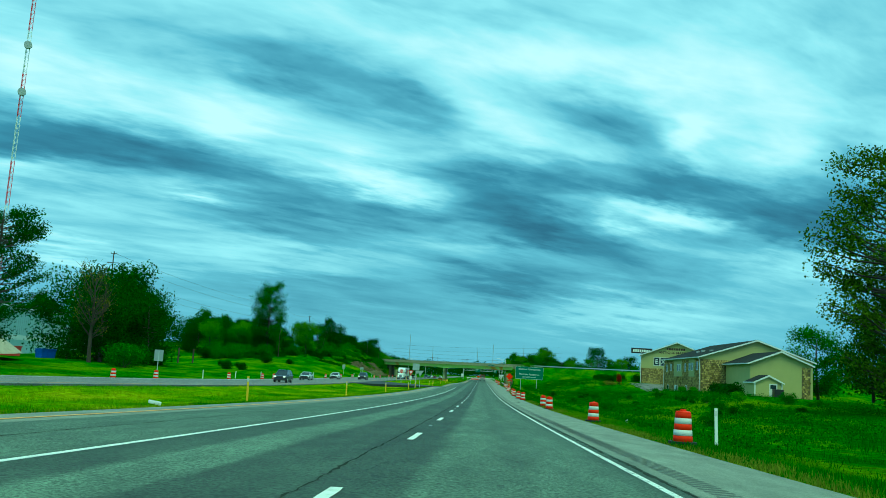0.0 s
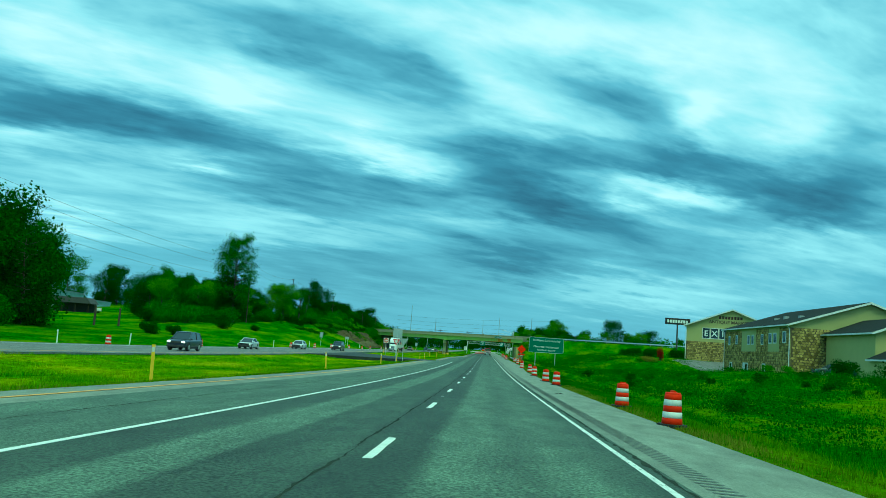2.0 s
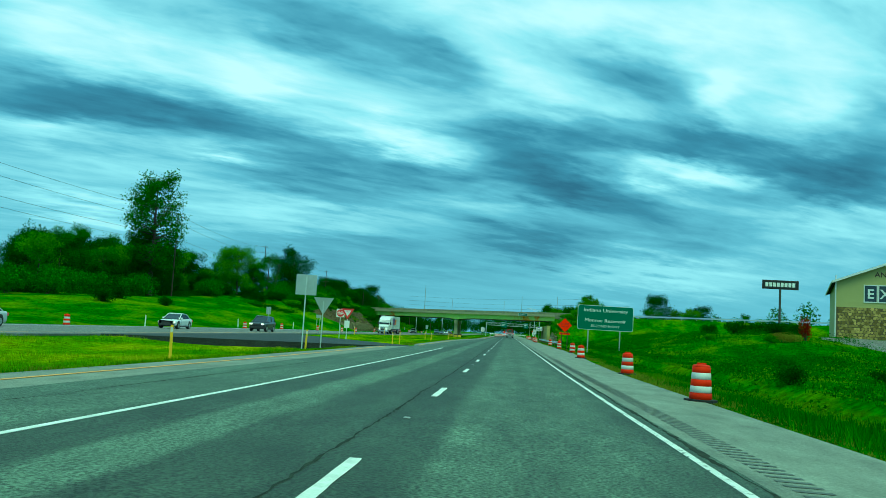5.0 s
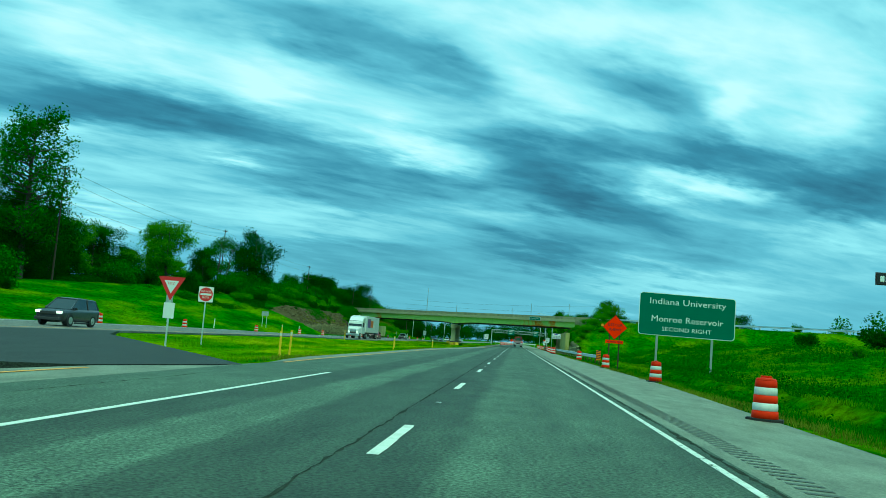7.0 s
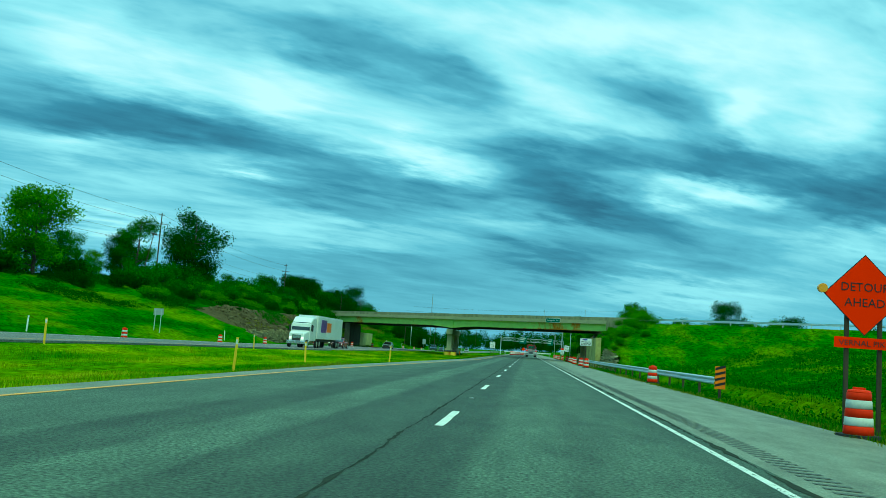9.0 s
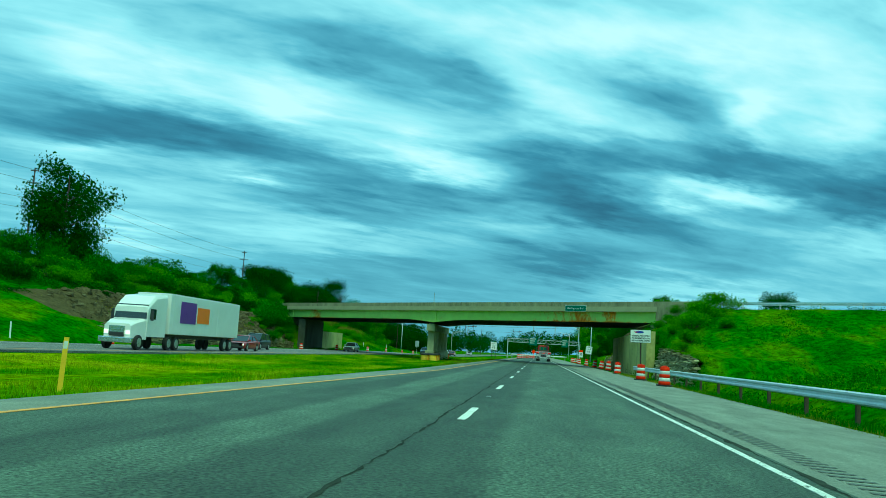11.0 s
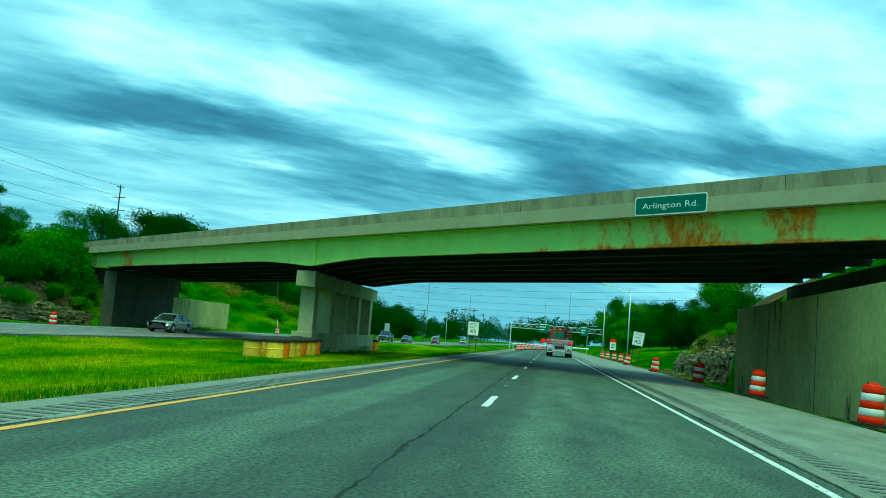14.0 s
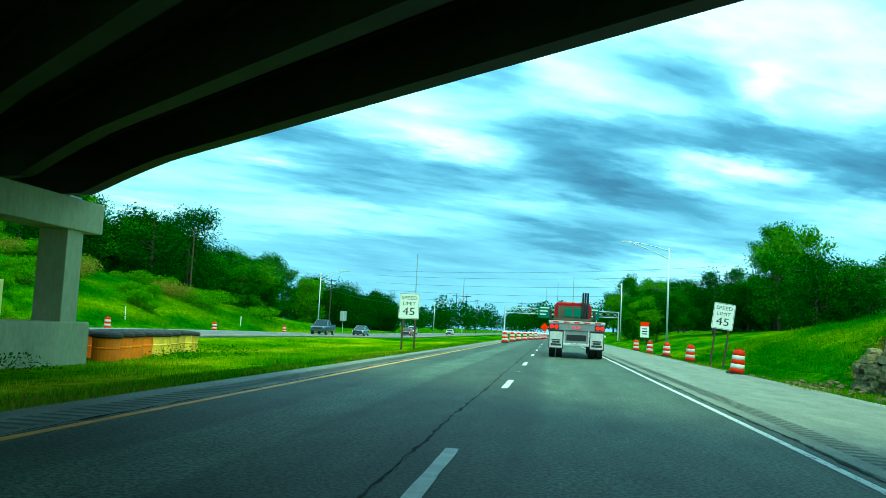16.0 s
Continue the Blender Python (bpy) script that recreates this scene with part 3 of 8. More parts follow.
def ground(x, y):
    g = grade(y)
    o = g + opp_drop(y)
    rough = 0.12 * noise.noise((x * 0.09, y * 0.09, 0)) + 0.05 * noise.noise((x * 0.4, y * 0.4, 3))
    d = (Vector((x, y, 0)) - B0)
    s, w = d.dot(BU), d.dot(BN)
    if x < -22.2:
        if x > -35:
            return o - 0.12
        top = table(y, (0, 100, 190, 232, 260, 300, 330, 370, 420, 460, 500, 530, 560, 640, 900), (2.0, 1.2, 1.5, 3.4, 4.2, 6.2, 8, 9, 8.2, 7, 4.5, 2, 0.3, -2, -2))
        foot = o - 0.1
        rock = ss(322, 338, y) * (1 - ss(396, 399, y))
        k = min(1.0, max(0.0, (-36.5 - x) / 23.0))
        z = foot + (top - foot) * (k ** 0.85)
        zr = foot if x > -41.2 else foot + (1.5 - foot) * min(1.0, (-41.2 - x) / 0.8) + 3.2 * min(1.0, max(0.0, (-42.0 - x) / 4.2)) + max(0.0, top - 4.7) * ss(-46, -60, x)
        z = z * (1 - rock) + zr * rock
        # the far abutment keeps its bank behind the wing wall
        ab = ss(393, 398, y) * (1 - ss(421, 428, y))
        za = foot if x > -40.0 else max(z, 2.6 + 1.6 * (1 - ss(396, 404, y)))
        z = z * (1 - ab) + za * ab
        lane = ss(-36.4, -37.6, x)
        return z + rough * lane * 2
    if x < -5:
        edge = -8.5 if y < 170 else table(y, (170, 176, 186, 235, 290), (-8.5, -6.2, -7.0, -7.0, -5.3))
        a, b = min(1.0, max(0.0, (edge - x) / 3.5)), min(1.0, max(0.0, (x + 22.2) / 4.0))
        dip = -0.4 * min(a, b)
        t = (x - edge) / (-22.2 - edge) if x < edge else 0.0
        return g + (o - g) * min(1, max(0, t)) - 0.06 + dip + rough * 0.6 * min(a, b)
    if x < 6.0:
        return g - 0.12
    # the near side: a shallow ditch, the lot, and the bank of the overpass
    ditch = -0.13 - 0.49 * ss(8.0, 11, x)
    lot = table(y, (-20, 60, 120, 150, 185, 200, 208, 216, 245), (1.6, 1.7, 2.2, 2.1, 1.0, 2.3, 2.9, 3.3, 3.3))
    rise = ss(12, 36, x)
    z = g + ditch * (1 - rise) + (lot - g) * rise
    bank = 7.0 if w > -1 else 7.0 - (-1 - w) / 3.1
    if w > 17.5:
        bank = 7.0 - (w - 17.5) / 2.0
    bank = bank if x > (11.6 if 331 < y < 372 else 12.6 if y < 340 else 15.0) else -2
    z2 = max(z, bank)
    if y > 300 and x < 19:
        z2 = max(z, min(bank, 3.6 + (x - 11.6) * 0.6))
    if s - 0.905 * w > -14.0 and -0.8 < w < 17.2:
        z2 = min(z2, 4.2)
    if x > 12.4:
        ledge = ss(309, 312, y) * (1 - ss(331, 333, y))
        z2 = max(z2, (1.62 + 0.9 * (y - 311.5) / 18.7) * ledge)
    late = ss(374, 384, y)
    hill = ss(12.5 - 2 * ss(400, 412, y), 15 + 8 * ss(400, 412, y), x) * table(y, (374, 395, 431, 447, 474, 500, 700), (3.7, 3.4, 2.6, 1.8, 0.9, 0.6, 0.2)) + ss(15, 27, x) * table(y, (374, 431, 447, 474, 537, 700), (2.6, 1.2, 1.1, 1.1, 2.4, 2.8))
    z3 = max(z2, g - 0.4 + hill)
    z = z2 * (1 - late) + z3 * late
    return z + rough * ss(8, 12, x) * (1.5 if x > 14 else 0.8)


def axis_steps(stops):
    out = []
    for a, b, step in stops:
        n = max(1, round((b - a) / step))
        out += [a + (b - a) * i / n for i in range(n)]
    return out + [stops[-1][1]]


def build_ground():
    xs = axis_steps(((-2600, -400, 200), (-400, -140, 20), (-140, -70, 5), (-70, -46, 2), (-46, -35, 0.6), (-35, -4, 1.5), (-4, 6, 5), (6, 24, 0.9), (24, 70, 3), (70, 140, 6), (140, 400, 20), (400, 2600, 200)))
    ys = axis_steps(((-600, -40, 40), (-40, 300, 3), (300, 440, 1.5), (440, 620, 5), (620, 1000, 30), (1000, 3800, 250)))
    verts = [(x, y, ground(x, y)) for y in ys for x in xs]
    nx = len(xs)
    faces = [(j * nx + i, j * nx + i + 1, (j + 1) * nx + i + 1, (j + 1) * nx + i) for j in range(len(ys) - 1) for i in range(nx - 1)]
    me = bpy.data.meshes.new("ground")
    me.from_pydata(verts, [], faces)
    me.polygons.foreach_set("use_smooth", [True] * len(me.polygons))
    me.materials.append(M_GRASS)
    me.materials.append(M_MEDIAN)
    me.polygons.foreach_set("material_index", [1 if -22.3 < p.center.x < -4 and p.center.y < 470 else 0 for p in me.polygons])
    return tagged(new("ground", me), "green mown and rough grass verge, median and banks", "ground", kind="structure")


build_ground()


def near_slope(x, y):
    """The near shoulder falls gently away from the lane."""
    return grade(y) - 0.02 * max(0.0, x - 3.95)


def ribbon(name, left, right, y0, y1, lift, material, label, category, step=6.0, drop=None, thick=0.25, kind="structure", z_at=None):
    """A strip of paving between two edges that follow y; left and right are functions of y."""
    bm = bmesh.new()
    n = max(1, round((y1 - y0) / step))
    rows = []
    for i in range(n + 1):
        y = y0 + (y1 - y0) * i / n
        row = []
        for f, side in ((left, 0), (right, 1)):
            x = f(y)
            z = (z_at(x, y) if z_at else grade(y)) + lift
            row.append((bm.verts.new((x, y, z)), bm.verts.new((x, y, z - thick))))
        rows.append(row)
    for a, b in zip(rows, rows[1:]):
        bm.faces.new((a[0][0], a[1][0], b[1][0], b[0][0]))
        bm.faces.new((a[0][0], b[0][0], b[0][1], a[0][1]))
        bm.faces.new((a[1][0], a[1][1], b[1][1], b[1][0]))
    for r, flip in ((rows[0], 1), (rows[-1], 0)):
        q = (r[0][0], r[0][1], r[1][1], r[1][0])
        bm.faces.new(q if flip else q[::-1])
    bmesh.ops.recalc_face_normals(bm, faces=bm.faces)
    return single(name, bm, material, label, category, kind)


def near_edge(y):
    return table(y, (-60, 150, 166, 190, 360, 380, 900), (6.5, 6.5, 6.9, 7.7, 7.9, 8.5, 8.7))


def left_edge(y):
    return table(y, (-60, 150, 171, 176, 180, 186, 235, 290, 900), (-8.4, -8.4, -8.0, -6.4, -6.2, -6.9, -6.9, -5.0, -5.0))


def yellow_x(y):
    return table(y, (-60, 150, 172, 179, 186, 228, 290, 900), (-7.5, -7.5, -7.4, -5.9, -6.1, -6.1, -3.75, -3.75))


ROAD = ribbon("road", lambda y: -3.9 if y > 290 else table(y, (-60, 228, 290), (-7.3, -6.0, -3.9)), lambda y: 3.95, -60, 900, 0.0, M_ASPHALT, "dark grey worn asphalt highway lanes", "road", 4)
ribbon("shoulder_near", lambda y: 3.95, near_edge, -60, 900, -0.004, M_SHOULDER, "pale concrete shoulder along the near lane", "shoulder", 4, z_at=near_slope)
ribbon("shoulder_median", left_edge, lambda y: -3.9 if y > 290 else table(y, (-60, 228, 290), (-7.3, -6.0, -3.9)), -60, 900, -0.004, M_SHOULDER, "narrow pale shoulder beside the grass median", "shoulder", 4)


def opp_z(x, y):
    return grade(y) + opp_drop(y)


ribbon("road_opposite", lambda y: -34.6, lambda y: -22.6, -120, 1200, 0.0, M_OPP, "grey asphalt lanes of the opposite carriageway", "road", 8, z_at=opp_z)
for nm, x in (("line_far", -33.2), ("line_near", -24.0)):
    ribbon("trim_" + nm, lambda y: x - 0.07, lambda y: x + 0.07, -120, 700, 0.005, M_WHITE if x < -30 else M_YELLOW, "painted edge line of the opposite carriageway", "road line", 8, thick=0.004, z_at=opp_z)
# the crossing through the median
bm = bmesh.new()
for outline in (((-6.2, 177.5), (-8.0, 171.5), (-12.5, 167), (-22.7, 158), (-22.7, 205), (-19, 196), (-12, 186), (-8.2, 180.5)),):
    top = [bm.verts.new((x, y, grade(y) + table(x, (-22.7, -6), (opp_drop(y), 0)) + 0.006)) for x, y in outline]
    low = [bm.verts.new((v.co.x, v.co.y, v.co.z - 0.5)) for v in top]
    bm.faces.new(top)
    for i in range(len(top)):
        bm.faces.new((top[i], low[i], low[(i + 1) % len(top)], top[(i + 1) % len(top)]))
bmesh.ops.recalc_face_normals(bm, faces=bm.faces)
single("pavement", bm, M_APRON, "dark asphalt turning apron through the grass median", "pavement", "structure")

ribbon("trim_edge_line", lambda y: 3.61, lambda y: 3.71, -60, 900, 0.006, M_WORNLINE, "worn white edge line beside the shoulder", "road line", 4, thick=0.005)
ribbon("trim_turn_line", lambda y: -3.71, lambda y: -3.6, -60, 177.2, 0.006, M_WHITE, "solid white line beside the turning lane", "road line", 4, thick=0.005)
ribbon("trim_yellow_line", lambda y: yellow_x(y) - 0.055, lambda y: yellow_x(y) + 0.055, -60, 171, 0.008, M_YELLOW, "yellow edge line along the median", "road line", 4, thick=0.005)
ribbon("trim_yellow_line_far", lambda y: yellow_x(y) - 0.055, lambda y: yellow_x(y) + 0.055, 181, 900, 0.008, M_YELLOW, "yellow edge line along the median", "road line", 3, thick=0.005)


def lane_dash():
    """One worn dash with a ragged outline."""
    bm = bmesh.new()
    rnd = random.Random(4)
    n = 12
    lo = [bm.verts.new((-0.065 + rnd.uniform(-0.004, 0.004), 3.05 * i / n, 0)) for i in range(n + 1)]
    hi = [bm.verts.new((0.065 + rnd.uniform(-0.008, 0.008), 3.05 * i / n, 0)) for i in range(n + 1)]
    for i in range(n):
        bm.faces.new((lo[i], hi[i], hi[i + 1], lo[i + 1]))
    return mesh_of("lane_dash", bm, M_WHITE)


dash_mesh = lane_dash()
for k in range(-5, 60):
    y = 16.0 + 12.19 * k
    slope = math.degrees(math.atan2(grade(y + 3) - grade(y), 3))
    ob = piece("lane_dash", dash_mesh, ROAD, pose(0, y, grade(y) + 0.006, slope, 0, 0))

# a raised marker between most dashes
bm = bmesh.new()
box(bm, -0.05, 0.05, -0.05, 0.05, 0, 0.014, 0.004)
box(bm, -0.035, 0.035, -0.03, 0.03, 0.012, 0.02, 0.003)
marker_mesh = mesh_of("lane_marker", bm, M_GREYPOST)
for k in range(0, 34, 2):
    y = 16.0 + 12.19 * k + 7.4
    piece("lane_marker", marker_mesh, ROAD, pose(0, y, grade(y) + 0.002, 0, 0, 0))

# rumble strips ground into both shoulders
bm = bmesh.new()
for i in range(0, 1650):
    y = -20 + i * 0.3
    if y > 440:
        break
    z = grade(y)
    vs = [bm.verts.new((x, yy, near_slope(x, yy) + 0.0015)) for x, yy in ((4.2, y), (4.58, y), (4.58, y + 0.12), (4.2, y + 0.12))]
    bm.faces.new(vs)
    if y > 292:
        vs = [bm.verts.new((x, yy, z + 0.0015)) for x, yy in ((-4.55, y), (-4.05, y), (-4.05, y + 0.13), (-4.55, y + 0.13))]
        bm.faces.new(vs)
single("trim_rumble", bm, M_RUMBLE, "rumble grooves ground into the shoulder", "rumble strip", "stuff")


# ---------------------------------------------------------------- the overpass
def build_overpass():
    th = thing("overpass", pose(0, 0, 0), "concrete road bridge on rusty pale green steel girders", "bridge", kind="structure")
    S0, S1 = -11.5, 65.5
    SKEW = 0.905  # the ends and the pier stand square to the highway below

    def slab(name, w0, w1, z0, z1, material, label="", s0=S0, s1=S1, n=20, slope=True):
        bm = bmesh.new()
        rows = []
        for i in range(n + 1):
            s = s0 + (s1 - s0) * i / n
            d = deck(s) if slope else 0
            rows.append([bm.verts.new(over(s + SKEW * w, w, z + d)) for w, z in ((w0, z0), (w1, z0), (w1, z1), (w0, z1))])
        for a, b in zip(rows, rows[1:]):
            for i in range(4):
                bm.faces.new((a[i], a[(i + 1) % 4], b[(i + 1) % 4], b[i]))
        bm.faces.new(rows[0])
        bm.faces.new(rows[-1][::-1])
        bmesh.ops.recalc_face_normals(bm, faces=bm.faces)
        return part(name, bm, material, th, label)

    slab("deck_slab", 0.25, 15.6, 6.3, 6.55, M_SOFFITSHADE, "concrete deck slab")
    for w in (0.0, 15.45):
        slab("fascia", w, w + 0.4, 6.28, 6.86, M_CONC, "pale concrete edge beam")
        # parapet in cast lengths with open joints
        s = S0 - 6
        while s < S1 + 2:
            e = min(s + 6.4, S1 + 2)
            slab("parapet_panel", w + 0.07, w + 0.37, 6.87, 7.42, M_CONC_DARK, "", s + 0.012, e - 0.012, 2)
            s = e
    slab("road_surface", 0.5, 15.35, 6.56, 6.6, M_ASPHALT, "asphalt surface on the deck")

    def soffit(s):
        h = 0.42 * max(0.0, 1 - abs(s - 26.0) / 6.5) ** 1.4
        return 5.02 + 0.42 * (64.8 - s) / 77.0 - h

    ss_list = [S0 + (S1 - S0) * i / 90 for i in range(91)]
    for g in range(7):
        w = 0.62 + g * 2.435
        k = SKEW * w
        fascia = g == 0
        bm = bmesh.new()
        for dw, z0f, z1f in ((0.012, lambda s: soffit(s), lambda s: 6.27 + deck(s)), (0.11 if fascia else 0.2, lambda s: soffit(s) - 0.03, lambda s: soffit(s) + 0.012), (0.17, lambda s: 6.235 + deck(s), lambda s: 6.275 + deck(s))):
            rows = [[bm.verts.new(over(s + k, w + a * dw, z)) for a, z in ((-1, z0f(s)), (1, z0f(s)), (1, z1f(s)), (-1, z1f(s)))] for s in ss_list]
            for a, b in zip(rows, rows[1:]):
                for i in range(4):
                    bm.faces.new((a[i], a[(i + 1) % 4], b[(i + 1) % 4], b[i]))
            bm.faces.new(rows[0])
            bm.faces.new(rows[-1][::-1])
        bmesh.ops.recalc_face_normals(bm, faces=bm.faces)
        gird = part("girder", bm, M_STEELGREEN if fascia else M_STEELSHADE, th, "pale green painted plate girder with a haunch at the pier" if fascia else "steel girder with the under-deck shade put into its colour")
        if g == 0:
            # bearing stiffener over the pier, splice plates with bolt rows
            for s, wide in ((26.0, 0.14), (-11.0, 0.12), (64.2, 0.12)):
                b2 = bmesh.new()
                p, q = over(s, w - 0.02, soffit(s)), over(s, w - 0.19, 6.24 + deck(s))
                vs = [over(s - wide / 2, w - 0.012, soffit(s) + 0.02), over(s + wide / 2, w - 0.012, soffit(s) + 0.02), over(s + wide / 2, w - 0.2, soffit(s) + 0.02), over(s - wide / 2, w - 0.2, soffit(s) + 0.02)]
                lo = [b2.verts.new(v) for v in vs]
                hi = [b2.verts.new(Vector((v.x, v.y, 6.23 + deck(s)))) for v in vs]
                b2.faces.new(lo[::-1])
                b2.faces.new(hi)
                for i in range(4):
                    b2.faces.new((lo[i], lo[(i + 1) % 4], hi[(i + 1) % 4], hi[i]))
                bmesh.ops.recalc_face_normals(b2, faces=b2.faces)
                part("stiffener", b2, M_STEELGREEN, gird)
            for s in (17.4, 38.6):
                b2 = bmesh.new()
                for a, zlo, zhi, dw in ((0.32, soffit(s) + 0.1, 6.2 + deck(s), 0.03),):
                    lo = [b2.verts.new(over(s + k * a, w - 0.013 - j * dw, z)) for j, z in ((0, zlo), (1, zlo), (1, zhi), (0, zhi)) for k in (-1, 1)]
                    for q in ((2, 3, 5, 4), (0, 2, 4, 6), (1, 7, 5, 3), (4, 5, 7, 6), (0, 1, 3, 2)):
                        b2.faces.new([lo[i] for i in q])
                for i in range(9):
                    for j in (-0.26, -0.16, 0.16, 0.26):
                        z = soffit(s) + 0.17 + i * (6.1 + deck(s) - soffit(s) - 0.17) / 9
                        r = bmesh.ops.create_icosphere(b2, subdivisions=1, radius=0.022)
                        bmesh.ops.translate(b2, vec=over(s + j, w - 0.045, z), verts=r["verts"])
                bmesh.ops.recalc_face_normals(b2, faces=b2.faces)
                part("splice_plate", b2, M_STEELGREEN, gird, "bolted splice plate")
    rnd = random.Random(11)
    # pier in the median: five columns on a low wall under a deep cap
    px0, px1, pz = -15.0, -13.75, -0.75
    bm = bmesh.new()
    box(bm, px0, px1, 370.8, 390.7, 3.55, 4.52, 0.04)
    part("pier_cap", bm, M_PIER, th, "square-edged concrete pier cap")
    for i in range(5):
        y = 372.1 + i * 4.32
        bm = bmesh.new()
        box(bm, px0 + 0.15, px1 - 0.15, y - 0.45, y + 0.45, pz, 3.56, 0.03)
        part("column", bm, M_PIER, th)
        bm = bmesh.new()
        box(bm, px0 + 0.25, px1 - 0.25, y - 0.35, y + 0.35, 4.51, 4.62)
        part("bearing", bm, M_GALV, th)
    bm = bmesh.new()
    box(bm, px0 - 0.05, px1 + 0.05, 371.0, 390.3, pz, 0.72, 0.05)
    part("crash_wall", bm, M_PIER, th, "low stained concrete wall between the columns")
    # abutments with their wing walls
    bm = bmesh.new()
    box(bm, 11.2, 12.0, 330.4, 367.6, -1.2, 3.95, 0.03)
    part("abutment_wall", bm, M_WALL, th, "tall stained concrete retaining wall")
    for y in (338, 345.5, 353, 360.5):
        bm = bmesh.new()
        box(bm, 11.185, 11.21, y - 0.02, y + 0.02, -0.6, 3.9)
        part("wall_joint", bm, M_RUMBLE, th)
    bm = bmesh.new()
    for w0, w1 in ((0.3, 15.9),):
        vs = [over(-10.9 + SKEW * w0, w0), over(-10.9 + SKEW * w1, w1), over(-12.6 + SKEW * w1, w1), over(-12.6 + SKEW * w0, w0)]
        lo = [bm.verts.new(Vector((v.x, v.y, 2.5))) for v in vs]
        hi = [bm.verts.new(Vector((v.x, v.y, 5.2))) for v in vs]
        bm.faces.new(lo)
        bm.faces.new(hi[::-1])
        for i in range(4):
            bm.faces.new((lo[i], hi[i], hi[(i + 1) % 4], lo[(i + 1) % 4]))
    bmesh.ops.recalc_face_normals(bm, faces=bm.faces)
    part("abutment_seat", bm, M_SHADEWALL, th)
    bm = bmesh.new()
    box(bm, -40.2, -39.2, 407.0, 423.5, -1.6, 2.95, 0.03)
    part("abutment_wall", bm, M_WALL, th, "tall stained concrete retaining wall")
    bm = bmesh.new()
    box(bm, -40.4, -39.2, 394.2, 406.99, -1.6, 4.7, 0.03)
    part("abutment_wall", bm, M_SHADEWALL, th, "tall concrete wall below the deck with shade in its colour")
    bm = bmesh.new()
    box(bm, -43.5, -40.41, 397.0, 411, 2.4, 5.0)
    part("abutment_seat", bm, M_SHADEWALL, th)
    slab("wing_wall", 0.06, 0.4, 2.6, 6.88, M_CONC_DARK, "concrete wing wall under the parapet", S0 - 6, S0 - 0.01, 3)
    # dark streaks of water down the walls and damp at their feet
    def streak(x, y, z0, z1, wide, seed, face):
        r = random.Random(seed)
        b2 = bmesh.new()
        n = 9
        lo, hi = [], []
        for i in range(n + 1):
            z = z0 + (z1 - z0) * i / n
            k = wide * (0.25 + 0.75 * i / n) * r.uniform(0.6, 1.2)
            c = y + r.uniform(-0.03, 0.03)
            lo.append(b2.verts.new((x, c - k / 2, z)))
            hi.append(b2.verts.new((x, c + k / 2, z)))
        for i in range(n):
            b2.faces.new((lo[i], hi[i], hi[i + 1], lo[i + 1]))
        bmesh.ops.recalc_face_normals(b2, faces=b2.faces)
        part("water_stain", b2, M_STAIN, th, "dark water stain on the wall")

    for i in range(26):
        y = rnd.uniform(331.5, 366.5)
        if rnd.random() < 0.5:
            streak(11.194 - 0.001 * i / 26, y, rnd.uniform(1.2, 2.8), 3.9, rnd.uniform(0.15, 0.9), i, -1)
        else:
            streak(11.193 - 0.001 * i / 26, y, rnd.uniform(0.1, 0.9), -0.55, rnd.uniform(0.2, 1.0), i, -1)
    for i in range(10):
        streak(-39.194, rnd.uniform(407.5, 423), rnd.uniform(0.4, 1.8), 2.9, rnd.uniform(0.06, 0.3), 50 + i, 1)
    return th


OVERPASS = build_overpass()


def earth_sheet(name, x0, x1, y0, y1, lift, label, sx=0.5, sy=1.0, ragged=0.3, seed=0, material=None, category="earth"):
    """Bare earth laid over the ground with an uneven edge."""
    bm = bmesh.new()
    nx, ny = max(2, round((x1 - x0) / sx)), round((y1 - y0) / sy)
    grid = []
    for j in range(ny + 1):
        y = y0 + (y1 - y0) * j / ny
        e0, e1 = ragged * noise.noise((y * 0.7, seed, 1.5)), 0.0
        row = []
        for i in range(nx + 1):
            x = x0 + e0 + (x1 + e1 - x0 - e0) * i / nx
            edge = i in (0, nx) or j in (0, ny)
            row.append(bm.verts.new((x, y, ground(x, y) + (-0.06 if edge else lift + 0.05 * noise.noise((x * 1.3, y * 1.3, seed))))))
        grid.append(row)
    for a, b in zip(grid, grid[1:]):
        for i in range(nx):
            bm.faces.new((a[i], a[i + 1], b[i + 1], b[i]))
    return single(name, bm, material or M_DIRT, label, category, "structure", smooth=True)


earth_sheet("ground_earth", 9.3, 11.1, 331, 373, 0.06, "bare brown earth and litter along the foot of the wall", 0.4, 0.9, 0.3, 2)
earth_sheet("ground_earth_slope", -48.5, -41.9, 322, 393, 0.16, "brown crumbling earth slope above the rock cut", 0.5, 1.2, 0.8, 5)
earth_sheet("ground_earth_verge", 9.2, 11.2, 376, 403, 0.07, "stony brown earth below the broken rock face", 0.5, 0.9, 0.5, 7)

earth_sheet("ground_earth_bank", 12.7, 17.0, 368.2, 401, 0.12, "brown earth bank above the broken rock face", 0.5, 0.9, 0.0, 9)


